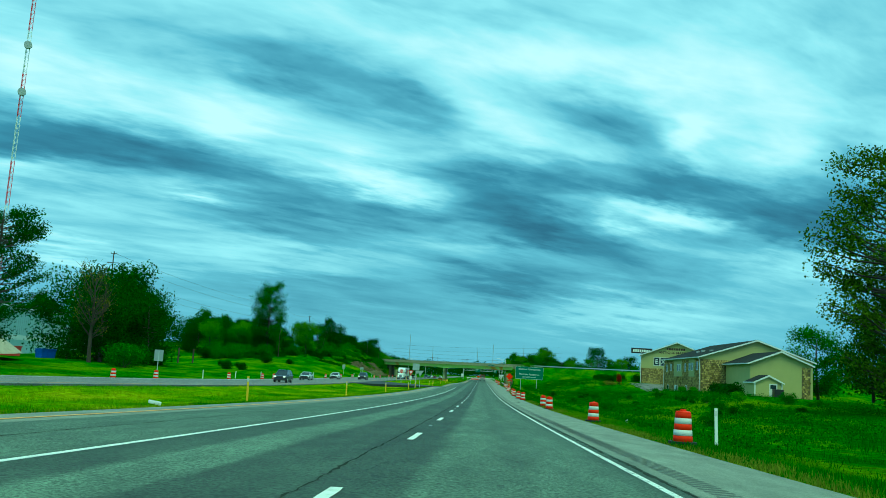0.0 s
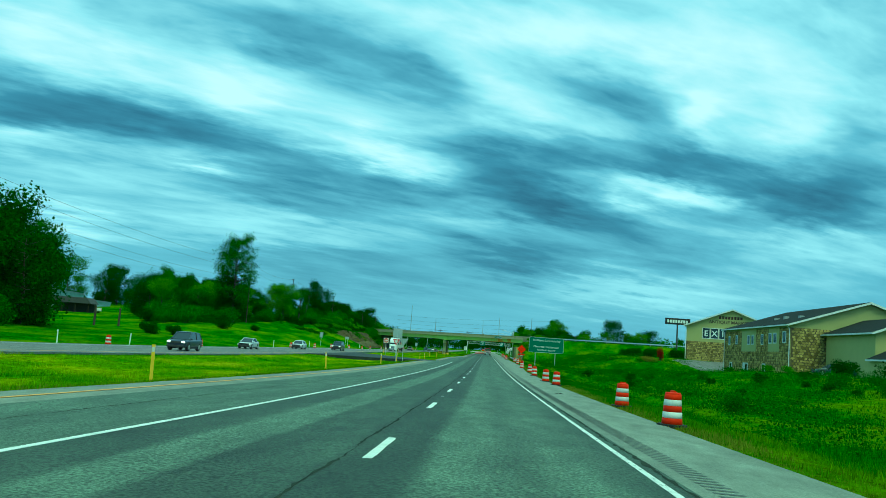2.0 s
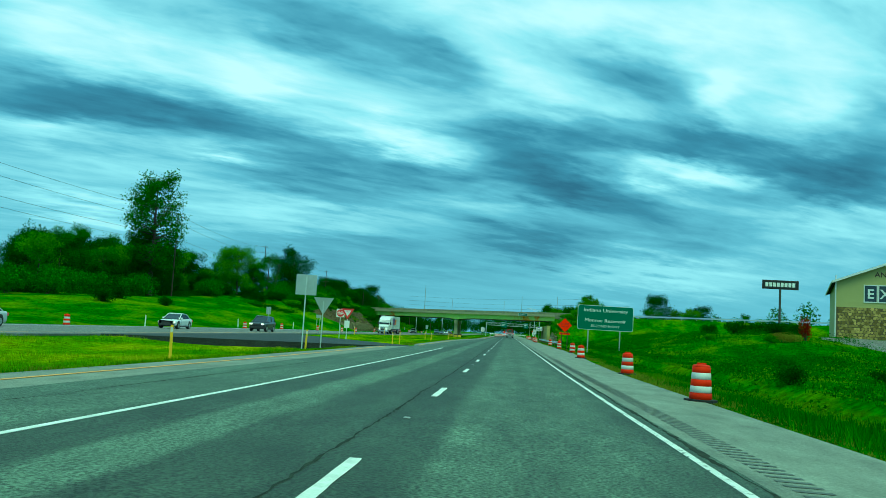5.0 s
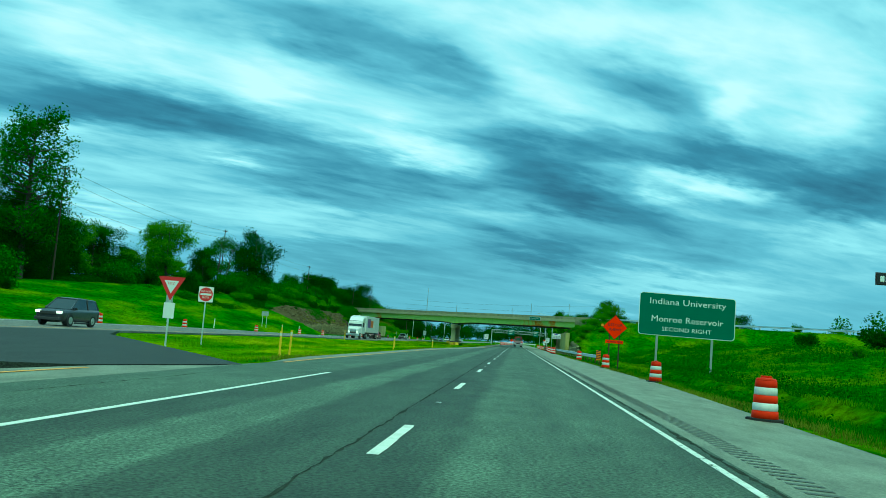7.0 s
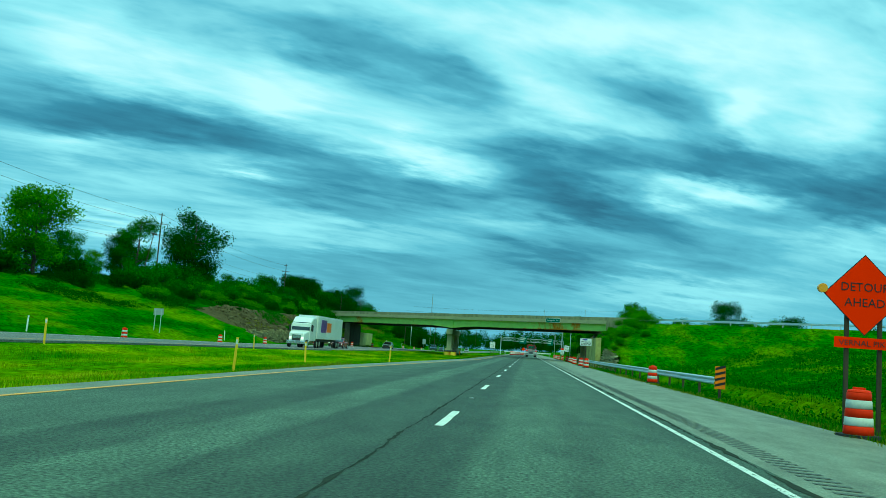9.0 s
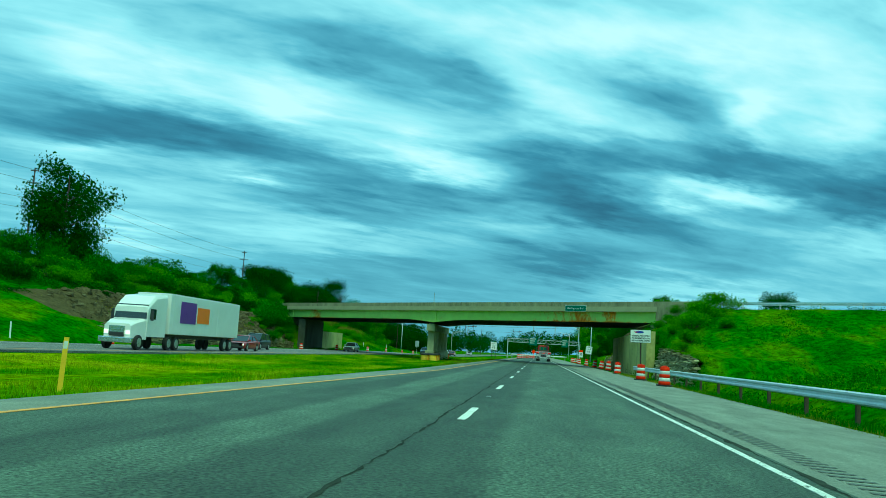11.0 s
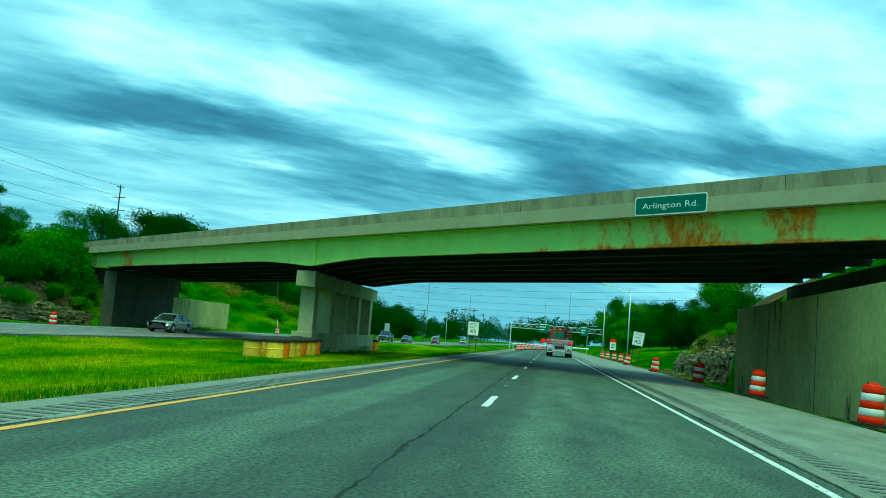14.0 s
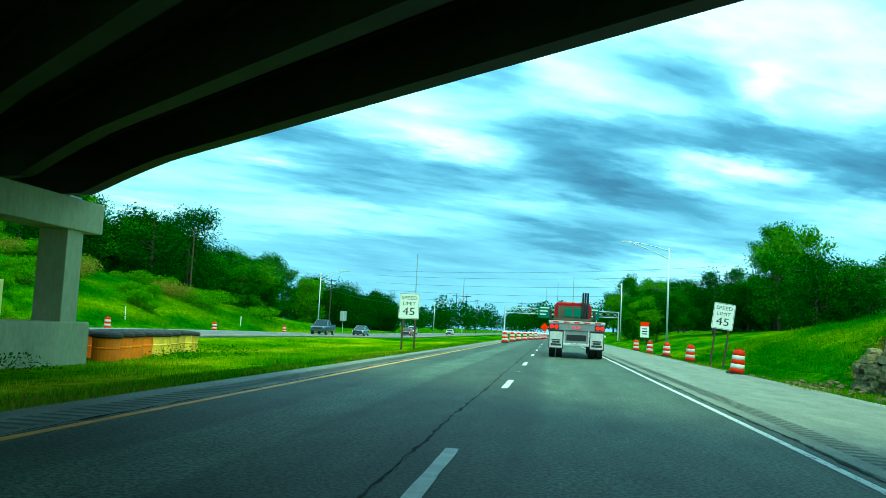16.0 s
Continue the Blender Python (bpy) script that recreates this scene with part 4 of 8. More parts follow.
def tar_seam(x, y0, y1, wide, label, seed, step=0.2):
    """A ragged dark joint along the paving."""
    r = random.Random(seed)
    bm = bmesh.new()
    n = int((y1 - y0) / step)
    prev = None
    for i in range(n + 1):
        y = y0 + step * i
        c = x + 0.05 * noise.noise((y * 0.35, seed, 0)) + r.uniform(-0.02, 0.02)
        k = wide * max(0.12, 0.6 + 0.9 * noise.noise((y * 0.5, seed, 4))) * r.uniform(0.15, 1.5)
        z = grade(y) + 0.004
        row = (bm.verts.new((c - k / 2, y, z)), bm.verts.new((c + k / 2, y, z)))
        if prev:
            bm.faces.new((prev[0], prev[1], row[1], row[0]))
        prev = row
    single("trim_seam", bm, M_TAR, label, "road joint", "structure")


tar_seam(-0.34, -20, 470, 0.06, "ragged black joint beside the lane dashes", 1)
tar_seam(-5.45, -20, 172, 0.05, "ragged dark joint along the turning lane", 4)
tar_seam(3.88, -20, 470, 0.11, "ragged black crack beside the white edge line", 2)
tar_seam(-3.92, 296, 470, 0.06, "ragged black crack beside the yellow line", 3)


# ---------------------------------------------------------------- plants
def leaf_quads(pts, size, rnd, up=0.5):
    """Many small bent leaf clumps at the given points, as vertex and face lists."""
    vs, fs = [], []
    for p in pts:
        n = Vector((rnd.gauss(0, 1), rnd.gauss(0, 1), rnd.gauss(0, 1) + up)).normalized()
        t = n.orthogonal().normalized()
        t.rotate(Matrix.Rotation(rnd.uniform(0, 6.28), 3, n))
        b = n.cross(t)
        s = size * rnd.uniform(0.55, 1.25)
        i = len(vs)
        vs += [p - t * s * 0.5, p + b * s * 0.33 - t * s * 0.1 + n * s * 0.12, p + t * s * 0.55, p - b * s * 0.33 - t * s * 0.05 + n * s * 0.1]
        fs.append((i, i + 1, i + 2, i + 3))
    return vs, fs


def leaf_mesh(name, pts, size, material, rnd):
    vs, fs = leaf_quads(pts, size, rnd)
    me = bpy.data.meshes.new(name)
    me.from_pydata(vs, [], fs)
    me.materials.append(material)
    return me


def make_tree(seed, height, spread, material, leaves=2600, size=0.5, bare=0.18, columnar=1.0, clumps=26, label="", sparse=False, twigs=0, heap=0.75):
    """A tapered trunk with limbs and a crown of leaf clumps gathered round the limb ends."""
    rnd = random.Random(seed)
    bm = bmesh.new()
    lean = Vector((rnd.uniform(-0.04, 0.04), rnd.uniform(-0.04, 0.04), 1))
    r0 = height * 0.018 + 0.06
    segs = 6
    pts = [Vector((lean.x * height * 0.9 * i / segs + rnd.uniform(-0.1, 0.1), lean.y * height * 0.9 * i / segs + rnd.uniform(-0.1, 0.1), height * 0.9 * i / segs)) for i in range(segs + 1)]
    pts[0].z = -0.4
    for i in range(segs):
        rod(bm, pts[i], pts[i + 1], r0 * (1 - 0.85 * i / segs), r0 * (1 - 0.85 * (i + 1) / segs), 7, caps=False)
    ends = []
    for k in range(clumps):
        f = rnd.uniform(bare, 0.97)
        j = min(segs - 1, int(f * segs))
        base = pts[j].lerp(pts[j + 1], f * segs - j)
        fr = (f - bare) / (1 - bare)
        reach = spread * (0.35 + 0.75 * math.sin(math.pi * min(1, fr * 0.85 + 0.12)) ** 0.8) * rnd.uniform(0.5, 1.05)
        a = k * 2.4 + rnd.uniform(-0.5, 0.5)
        tip = base + Vector((math.cos(a) * reach, math.sin(a) * reach, reach * rnd.uniform(0.15, 0.55) * columnar))
        tip.z = min(tip.z, height)
        mid = base.lerp(tip, 0.5) + Vector((0, 0, -0.06 * reach))
        r = r0 * 0.32 * (1 - 0.6 * f)
        rod(bm, base, mid, r, r * 0.7, 5, caps=False)
        rod(bm, mid, tip, r * 0.7, r * 0.2, 5, caps=False)
        ends.append((mid, tip, reach))
        for _ in range(twigs):
            p = base.lerp(tip, rnd.uniform(0.35, 1.0))
            q = p + Vector((rnd.gauss(0, 0.45), rnd.gauss(0, 0.45), rnd.uniform(0.3, 1.0))) * reach * 0.45
            rod(bm, p, q, r * 0.3, 0.006, 4, caps=False)
    th = thing("tree", pose(0, 0, -500), label, "tree")
    part("trunk", bm, M_BARK, th, "brown bark trunk and limbs", smooth=True)
    leafpts = []
    per = leaves // clumps
    for mid, tip, reach in ends:
        rad = (0.32 + 0.2 * rnd.random()) * spread * (heap if sparse else 1.0)
        for _ in range(per):
            c = mid.lerp(tip, rnd.uniform(0.2, 1.1))
            v = Vector((rnd.gauss(0, 1), rnd.gauss(0, 1), rnd.gauss(0, 0.75))).normalized() * rad * rnd.random() ** 0.45
            leafpts.append(c + v)
    me = leaf_mesh("crown", leafpts, size, material, rnd)
    ob = new("crown", me)
    ob.parent = th
    ob["label"] = "crown of small green leaves with gaps"
    return th


def place(src, x, y, s=1.0, rz=0.0, z=None, label="", squash=1.0, group=""):
    o = copy_thing(src, pose(x, y, ground(x, y) if z is None else z, 0, 0, rz))
    o.scale = (s, s, s * squash)
    if label:
        o["label"] = label
    if group:
        o["group"] = group
    return o


def make_bush(seed, r, h, material, leaves=900, size=0.32, label="", name="bush", category="bush"):
    rnd = random.Random(seed)
    th = thing(name, pose(0, 0, -500), label, category)
    bm = bmesh.new()
    for i in range(7):
        a = i * 0.9
        rod(bm, (0, 0, -0.2), (math.cos(a) * r * 0.6, math.sin(a) * r * 0.6, h * rnd.uniform(0.5, 0.8)), 0.035, 0.01, 5, caps=False)
    part("stem", bm, M_BARK, th)
    pts = []
    lobes = [(rnd.uniform(-0.6, 0.6) * r, rnd.uniform(-0.6, 0.6) * r, rnd.uniform(0.3, 0.75) * h, rnd.uniform(0.35, 0.6) * r) for _ in range(9)]
    for _ in range(leaves):
        x, y, z, q = lobes[rnd.randrange(9)]
        v = Vector((rnd.gauss(0, 1), rnd.gauss(0, 1), rnd.gauss(0, 1))).normalized() * q * rnd.random() ** 0.4
        pts.append(Vector((x, y, max(0.02, z + v.z * h / r * 0.8))) + Vector((v.x, v.y, 0)))
    ob = new("leaves", leaf_mesh("leaves", pts, size, material, rnd))
    ob.parent = th
    return th


TL = "leafy green deciduous tree on the roadside bank"
T_MID = [make_tree(1, 11, 3.6, M_LEAF[0], 9000, 0.29, 0.12, label=TL), make_tree(2, 12, 4.2, M_LEAF[1], 9500, 0.3, 0.1, label=TL), make_tree(3, 10, 3.2, M_LEAF[2], 8500, 0.27, 0.1, label=TL), make_tree(5, 13, 3.4, M_LEAF[0], 9000, 0.29, 0.14, label=TL)]
T_DARK = [make_tree(7, 11, 4.0, M_LEAF[1], 9500, 0.31, 0.05, label=TL), make_tree(8, 10, 4.4, M_LEAF[1], 9500, 0.31, 0.04, label=TL)]
T_TALL = make_tree(11, 20, 4.2, M_LEAF[0], 15000, 0.3, 0.2, clumps=120, sparse=True, heap=0.66, label="tall open-crowned green tree standing above the wood")
T_AIRY = make_tree(12, 17, 4.6, M_LEAF[0], 14000, 0.23, 0.2, clumps=60, sparse=True, heap=0.5, label="tall tree with loose yellow-green leaves")
T_OLIVE = make_tree(14, 17, 5.0, M_OLIVE, 26000, 0.2, 0.06, clumps=110, sparse=True, heap=0.38, label="tall tree with loose yellow-green leaves")
T_LOOSE = make_tree(15, 17, 4.6, M_LEAF[1], 20000, 0.22, 0.1, clumps=90, sparse=True, heap=0.42, label="tall tree with dark loose leaves")
T_BARE = make_tree(13, 14, 3.4, M_LEAF[3], 900, 0.2, 0.25, columnar=3.0, clumps=40, sparse=True, twigs=9, label="half-bare tree with thin twigs")
B_DARK = [make_bush(21, 2.0, 2.2, M_LEAF[1], 2600, 0.22, "dark green shrub on the grass bank"), make_bush(22, 2.4, 2.6, M_LEAF[0], 2900, 0.23, "green shrub on the grass bank")]
B_LIGHT = [make_bush(23, 1.6, 1.5, M_LEAF[2], 2600, 0.16, "bright green shrub on the bank"), make_bush(24, 2.6, 1.6, M_LEAF[2], 2900, 0.18, "low bright green thicket on the bank")]
B_TAN = make_bush(25, 3.0, 2.0, M_LEAF[3], 2600, 0.2, "olive-tan shrub on the bank")

R = random.Random(77)


def wood(x0, x1, y0, y1, n, kinds, h0, h1, group, base_h=11.0):
    for _ in range(n):
        x, y = R.uniform(x0, x1), R.uniform(y0, y1)
        place(R.choice(kinds), x, y, R.uniform(h0, h1) / base_h, R.uniform(0, 360), squash=R.uniform(0.85, 1.1), group=group)


G1, G2, G3 = "trees along the far bank", "trees beyond the bridge", "trees on the skyline"
# far bank, from the start to the bridge
for x, y, k, h in ((-58, 132, 0, 13), (-62, 140, 1, 15), (-64, 150, 0, 16.5), (-64, 156, 1, 15), (-66, 161, 0, 16), (-56, 146, 1, 12), (-70, 146, 1, 15)):
    place(T_DARK[k], x, y, h / 10.3, x * 37, label="dense dark green tree in the roadside thicket", group="thicket by the opposite carriageway")
place(T_BARE, -57, 126, 1.05, 20, label="half-bare tree with thin twigs at the thicket's edge")
place(T_AIRY, -66, 166, 0.95, 80)
for x, y in ((-52, 128), (-54, 136), (-56, 148), (-50, 122)):
    place(B_DARK[1], x, y, 1.2, y * 7)
place(T_LOOSE, -50, 86, 1.05, 10, label="tall tree with dark loose leaves beside the opposite lanes")
place(T_DARK[0], -57, 92, 1.05, 40)
place(T_DARK[1], -62, 84, 1.1, 40)
wood(-130, -124, 200, 330, 14, T_MID + T_DARK, 12, 17, G1)
for i in range(60):
    x, y = R.uniform(-100, -68), R.uniform(234, 300)
    if x > 6.0 - 0.5 * (y - 74):
        place(R.choice(T_DARK + T_MID), x, y, R.uniform(9, 12) / 11, R.uniform(0, 360), squash=R.uniform(0.85, 1.1), group=G1)
wood(-80, -64, 256, 330, 14, T_DARK, 5, 7.5, G1)
place(T_TALL, -64.5, 263, 1.22, 0, label="tall solitary open-crowned tree on the bank")
place(T_TALL, -68, 268, 0.7, 120)
wood(-90, -66, 296, 350, 12, T_DARK + T_MID, 6, 8.5, G1)
place(T_MID[2], -60, 300, 1.15, 20, label="light green tree with a rounded crown on the bank")
place(T_MID[2], -63, 303, 1.1, 100)
place(T_MID[3], -62.5, 333, 0.85, 10, label="slim green tree on the bank")
place(T_DARK[0], -60.5, 352, 1.25, 30, label="dark rounded tree on the crest of the bank")
place(T_DARK[1], -62.5, 354.5, 1.1, 30)
wood(-84, -60, 400, 470, 34, T_DARK + T_MID, 4.5, 6.5, G1)
for i in range(46):
    place(R.choice(B_DARK + B_LIGHT), R.uniform(-74, -52), R.uniform(366, 428), R.uniform(0.8, 1.4), R.uniform(0, 360), group="shrubs on the far bank")
for i in range(34):
    y = R.uniform(215, 395)
    place(R.choice(B_DARK), R.uniform(-66, -54) if y > 300 else R.uniform(-72, -60), y, R.uniform(0.8, 1.5), R.uniform(0, 360), group="shrubs on the far bank")
for i in range(20):
    y = R.uniform(300, 395)
    place(R.choice(B_DARK + B_LIGHT), R.uniform(-58, -50), y, R.uniform(0.6, 1.1), R.uniform(0, 360), group="shrubs on the far bank")
for x, y, s in ((-50, 172, 0.9), (-49, 180, 0.8), (-55, 225, 1), (-58, 236, 1.1), (-52, 240, 0.7)):
    place(B_DARK[0], x, y, s, y, group="shrubs on the far bank")
# rock cut overgrowth
for i in range(5):
    y = R.uniform(330, 394)
    place(R.choice(B_LIGHT + B_DARK), R.uniform(-46, -42.4), y, R.uniform(0.25, 0.5), R.uniform(0, 360), group="scrub above the rock cut")
for i in range(44):
    y = R.uniform(327, 394)
    place(R.choice(B_LIGHT + B_DARK), R.uniform(-56, -49), y, R.uniform(0.6, 1.1), R.uniform(0, 360), group="scrub above the rock cut")
for i in range(14):
    y = R.uniform(380, 396)
    place(R.choice(B_LIGHT + B_DARK), R.uniform(-46, -41.5), y, R.uniform(0.5, 1.0), R.uniform(0, 360), group="scrub above the rock cut")
for x, y, k in ((-42.5, 390, 0.9), (-41.8, 392.6, 0.8), (-43.6, 392.8, 1.1), (-45, 394.6, 1.2), (-42.4, 394.2, 0.9), (-44, 389, 1.0), (-41.6, 388, 0.6), (-46.5, 397, 1.2)):
    place(B_LIGHT[0] if k < 1 else B_DARK[1], x, y, k, x * y, group="scrub above the rock cut")
# beyond the bridge, far side
wood(-84, -62, 470, 600, 60, T_DARK + T_MID * 2, 12, 16.5, G2)
wood(-70, -56, 580, 700, 22, T_DARK, 12, 16, G2)
for i in range(44):
    y = R.uniform(424, 500)
    x = R.uniform(-62, -40.5)
    place(R.choice(B_LIGHT), x, y, R.uniform(0.6, 1.2), R.uniform(0, 360), group="thicket beyond the bridge")
for x, y in ((-50, 452), (-53, 456), (-47, 470), (-50, 474), (-56, 448)):
    place(B_TAN, x, y, R.uniform(0.8, 1.1), y * 3, group="thicket beyond the bridge")
# beyond the bridge, near side
wood(31, 54, 484, 600, 40, T_MID + T_DARK, 8, 11.5, G2)
wood(17, 30, 508, 620, 26, T_MID + T_DARK, 7, 11, G2)
wood(24, 44, 600, 720, 22, T_DARK + T_MID, 12, 17, G2)
wood(40, 64, 446, 486, 9, T_MID, 5, 7, G2)
place(T_TALL, 37, 512, 0.95, 40, label="tall green tree rising over the wood")
# skyline ahead and behind the bank of the overpass
for x, y, h in ((38, 505, 18), (41, 508, 14), (66, 489, 17), (74, 492, 14), (76, 470, 14), (80, 474, 13), (60, 470, 12), (34, 498, 12)):
    place(T_MID[h % 4], x, y, h / 11, h * 30, group=G3)
wood(60, 110, 320, 420, 12, T_DARK + T_MID, 5, 8, G3)
# trees round the shop
place(T_OLIVE, 34.0, 66, 1.35, 0, label="tall tree with loose yellow-green leaves beside the shop")
place(T_OLIVE, 37.5, 73, 1.05, 130, label="tall tree with loose yellow-green leaves beside the shop")
place(T_MID[1], 50, 84, 0.75, 0)
place(T_DARK[1], 60, 100, 0.7, 60)
place(T_MID[0], 66, 124, 0.7, 20)
place(T_MID[0], 66, 170, 1.35, 20)
place(T_DARK[0], 72, 160, 1.3, 20)
place(T_DARK[1], 78, 140, 1.1, 20)
place(T_MID[1], 62, 118, 0.8, 20)
wood(70, 110, 80, 160, 10, T_DARK + T_MID, 9, 14, G3)
for x, y, s in ((30, 96, 0.7), (33, 110, 0.9), (36, 128, 0.8), (38, 133, 0.7), (36, 72, 0.8), (36, 150, 0.6), (37, 146, 0.6), (24, 60, 0.5), (30, 205, 0.7), (33, 214, 0.8), (27, 222, 0.6), (34, 236, 1), (40, 246, 1.1), (46, 250, 1.2), (36, 262, 0.9), (50, 262, 1.2)):
    place(B_DARK[0] if s > 0.7 else B_LIGHT[0], x, y, s, x * y, group="shrubs on the near bank")
for i in range(46):
    place(R.choice(B_DARK + B_LIGHT), R.uniform(13.5, 34), R.uniform(45, 205), R.uniform(0.2, 0.42), R.uniform(0, 360), group="shrubs on the near bank")
place(B_TAN, 31.2, 205, 0.6, 0, label="yellow-green shrub on the near bank")
B_RED = make_bush(27, 0.8, 2.4, M_LEAFRED, 1500, 0.14, "slender dark red shrub on the near bank")
place(B_RED, 33.8, 206, 1.0, 0)
# scrub by the bridge wall and on its bank
for x, y, s in ((13.2, 322, 0.7), (14.5, 326, 1.0), (15.5, 331, 1.15), (17, 335, 1.2), (14, 334, 0.8), (13.2, 338, 0.7), (19, 338, 1.2), (16, 343, 1.0), (13.5, 330, 0.8), (13, 346, 0.6), (18, 329, 0.9)):
    place(B_LIGHT[0] if s < 1.1 else B_LIGHT[1], x, y, s * 0.8, x * y, group="scrub beside the bridge wall")
for i in range(16):
    place(R.choice(B_LIGHT + B_DARK), R.uniform(13, 20), R.uniform(374, 396), R.uniform(0.3, 0.6), R.uniform(0, 360), group="scrub beyond the bridge wall")


def grass_strip(name, spots, n, h0, h1, material, label, seed):
    """Loose blades in tufts over a list of (x0, x1, y0, y1) plots."""
    rnd = random.Random(seed)
    vs, fs = [], []
    area = [(x1 - x0) * (y1 - y0) for x0, x1, y0, y1 in spots]
    for (x0, x1, y0, y1), a in zip(spots, area):
        for _ in range(int(n * a / sum(area))):
            x, y = rnd.uniform(x0, x1), rnd.uniform(y0, y1)
            z = ground(x, y)
            lush = max(0.3, 1.0 + 1.5 * noise.noise((x * 0.35, y * 0.14, seed)) + 0.9 * noise.noise((x * 1.1, y * 0.8, seed + 5)))
            for _ in range(5):
                dx, dy = rnd.gauss(0, 0.1), rnd.gauss(0, 0.1)
                h = rnd.uniform(h0, h1) * lush
                a2 = rnd.uniform(0, 6.28)
                w = 0.008 + 0.014 * rnd.random()
                c, s = math.cos(a2) * w, math.sin(a2) * w
                i = len(vs)
                lx, ly = rnd.gauss(0, 0.3) * h, rnd.gauss(0, 0.3) * h
                vs += [(x + dx - c, y + dy - s, z - 0.03), (x + dx + c, y + dy + s, z - 0.03), (x + dx + lx, y + dy + ly, z + h)]
                fs.append((i, i + 1, i + 2))
    me = bpy.data.meshes.new(name)
    me.from_pydata(vs, [], fs)
    me.materials.append(material)
    return tagged(new(name, me), label, "grass", kind="stuff")


grass_strip("grass", ((7.0, 12, 5, 160), (7.8, 13, 160, 330), (8.6, 12.6, 376, 440)), 52000, 0.04, 0.16, M_BLADE, "green roadside grass beside the shoulder", 1)
grass_strip("grass", ((-14, -8.6, 10, 165), (-12, -7.2, 182, 290), (-12, -5.2, 290, 450), (-22, -12, 300, 420)), 80000, 0.04, 0.12, M_BLADEGOLD, "uneven green grass in the median", 2)
grass_strip("grass", ((6.6, 7.6, 5, 160), (7.5, 8.5, 165, 330), (8.2, 9.3, 376, 440), (-9.2, -8.4, 10, 165), (-7.8, -7.0, 184, 240), (-6.0, -5.0, 300, 440)), 22000, 0.03, 0.12, M_DRY, "dry yellow grass along the paving edge", 3)
grass_strip("weeds", ((9.5, 30, 20, 200), (10, 30, 200, 310)), 17000, 0.1, 0.28, M_WEED, "tall dark green weeds on the near bank", 4)
grass_strip("weeds", ((-22, -14, 20, 160), (-21, -14, 200, 440)), 24000, 0.05, 0.14, M_BLADEGOLD, "dark green grass in the median", 5)
grass_strip("weeds", ((-6.9, -5.2, 292, 440), (-9.6, -8.5, 10, 165)), 20000, 0.04, 0.12, M_BLADE, "lush green grass overhanging the paving edge", 7)
grass_strip("weeds", ((13, 26, 376, 450), (-50, -37, 396, 500)), 14000, 0.12, 0.36, M_BLADE, "bright green weeds on the banks beyond the bridge", 6)


def weed_patches(spots, n, size, material, label, seed, tall=0.4):
    """Broad-leaved weeds in drifts over (x0, x1, y0, y1) plots."""
    rnd = random.Random(seed)
    pts = []
    area = [(x1 - x0) * (y1 - y0) for x0, x1, y0, y1 in spots]
    for (x0, x1, y0, y1), a in zip(spots, area):
        for _ in range(int(n * a / sum(area))):
            x, y = rnd.uniform(x0, x1), rnd.uniform(y0, y1)
            d = noise.noise((x * 0.16, y * 0.09, seed)) + 0.5 * noise.noise((x * 0.5, y * 0.4, seed))
            if d < 0.05:
                continue
            z = ground(x, y)
            for _ in range(5):
                pts.append(Vector((x + rnd.gauss(0, 0.25), y + rnd.gauss(0, 0.25), z + rnd.random() * tall * min(1, d * 3))))
    return tagged(new("weeds", leaf_mesh("weeds", pts, size, material, rnd)), label, "weeds", kind="stuff")


weed_patches(((9.5, 40, 30, 200), (10.5, 40, 200, 345)), 42000, 0.13, M_HERB, "dark broad-leaved weeds in drifts on the near bank", 11, 0.8)
weed_patches(((9.5, 40, 30, 200), (10.5, 34, 200, 345)), 16000, 0.11, M_BLADE, "bright broad-leaved weeds in drifts on the near bank", 12, 0.4)
weed_patches(((-66, -47, 288, 345), (-72, -60, 225, 290)), 34000, 0.16, M_LEAF[1], "dark brush over the upper bank", 21, 1.0)
weed_patches(((-58, -43.5, 326, 396),), 46000, 0.15, M_LEAF[0], "green scrub spreading over the earth slope", 14, 0.7)
weed_patches(((12.5, 26, 374, 440), (-60, -37, 424, 500)), 26000, 0.11, M_BLADE, "bright weeds on the banks beyond the bridge", 16, 0.7)


weed_patches(((12.9, 19, 373, 402),), 9000, 0.12, M_LEAF[3], "dry brown scrub on the earth bank", 17, 0.5)
weed_patches(((-49, -42.4, 324, 392),), 5000, 0.16, M_LEAF[3], "dry brown scrub on the earth slope", 18, 0.4)
weed_patches(((-14.6, -12.6, 371, 404),), 1200, 0.08, M_HERB, "low weeds round the foot of the pier", 19, 0.5)


def far_wood(x0, x1, y0, y1, n, h0, h1, label, seed, material):
    """A distant wood: one mesh of leaf clumps heaped into single crowns, with stems."""
    rnd = random.Random(seed)
    vs, fs = [], []
    for _ in range(n):
        x, y = rnd.uniform(x0, x1), rnd.uniform(y0, y1)
        h = rnd.uniform(h0, h1)
        z = ground(x, y)
        pts = []
        for _ in range(360):
            v = Vector((rnd.gauss(0, 1), rnd.gauss(0, 1), rnd.gauss(0, 1))).normalized() * rnd.random() ** 0.4
            pts.append(Vector((x + v.x * h * 0.34, y + v.y * h * 0.34, z + h * 0.56 + v.z * h * 0.44)))
        a, b = leaf_quads(pts, h * 0.075, rnd)
        k = len(vs)
        vs += a
        fs += [tuple(i + k for i in f) for f in b]
    me = bpy.data.meshes.new("far_wood")
    me.from_pydata(vs, [], fs)
    me.materials.append(material)
    return tagged(new("far_wood", me), label, "wood", kind="stuff")


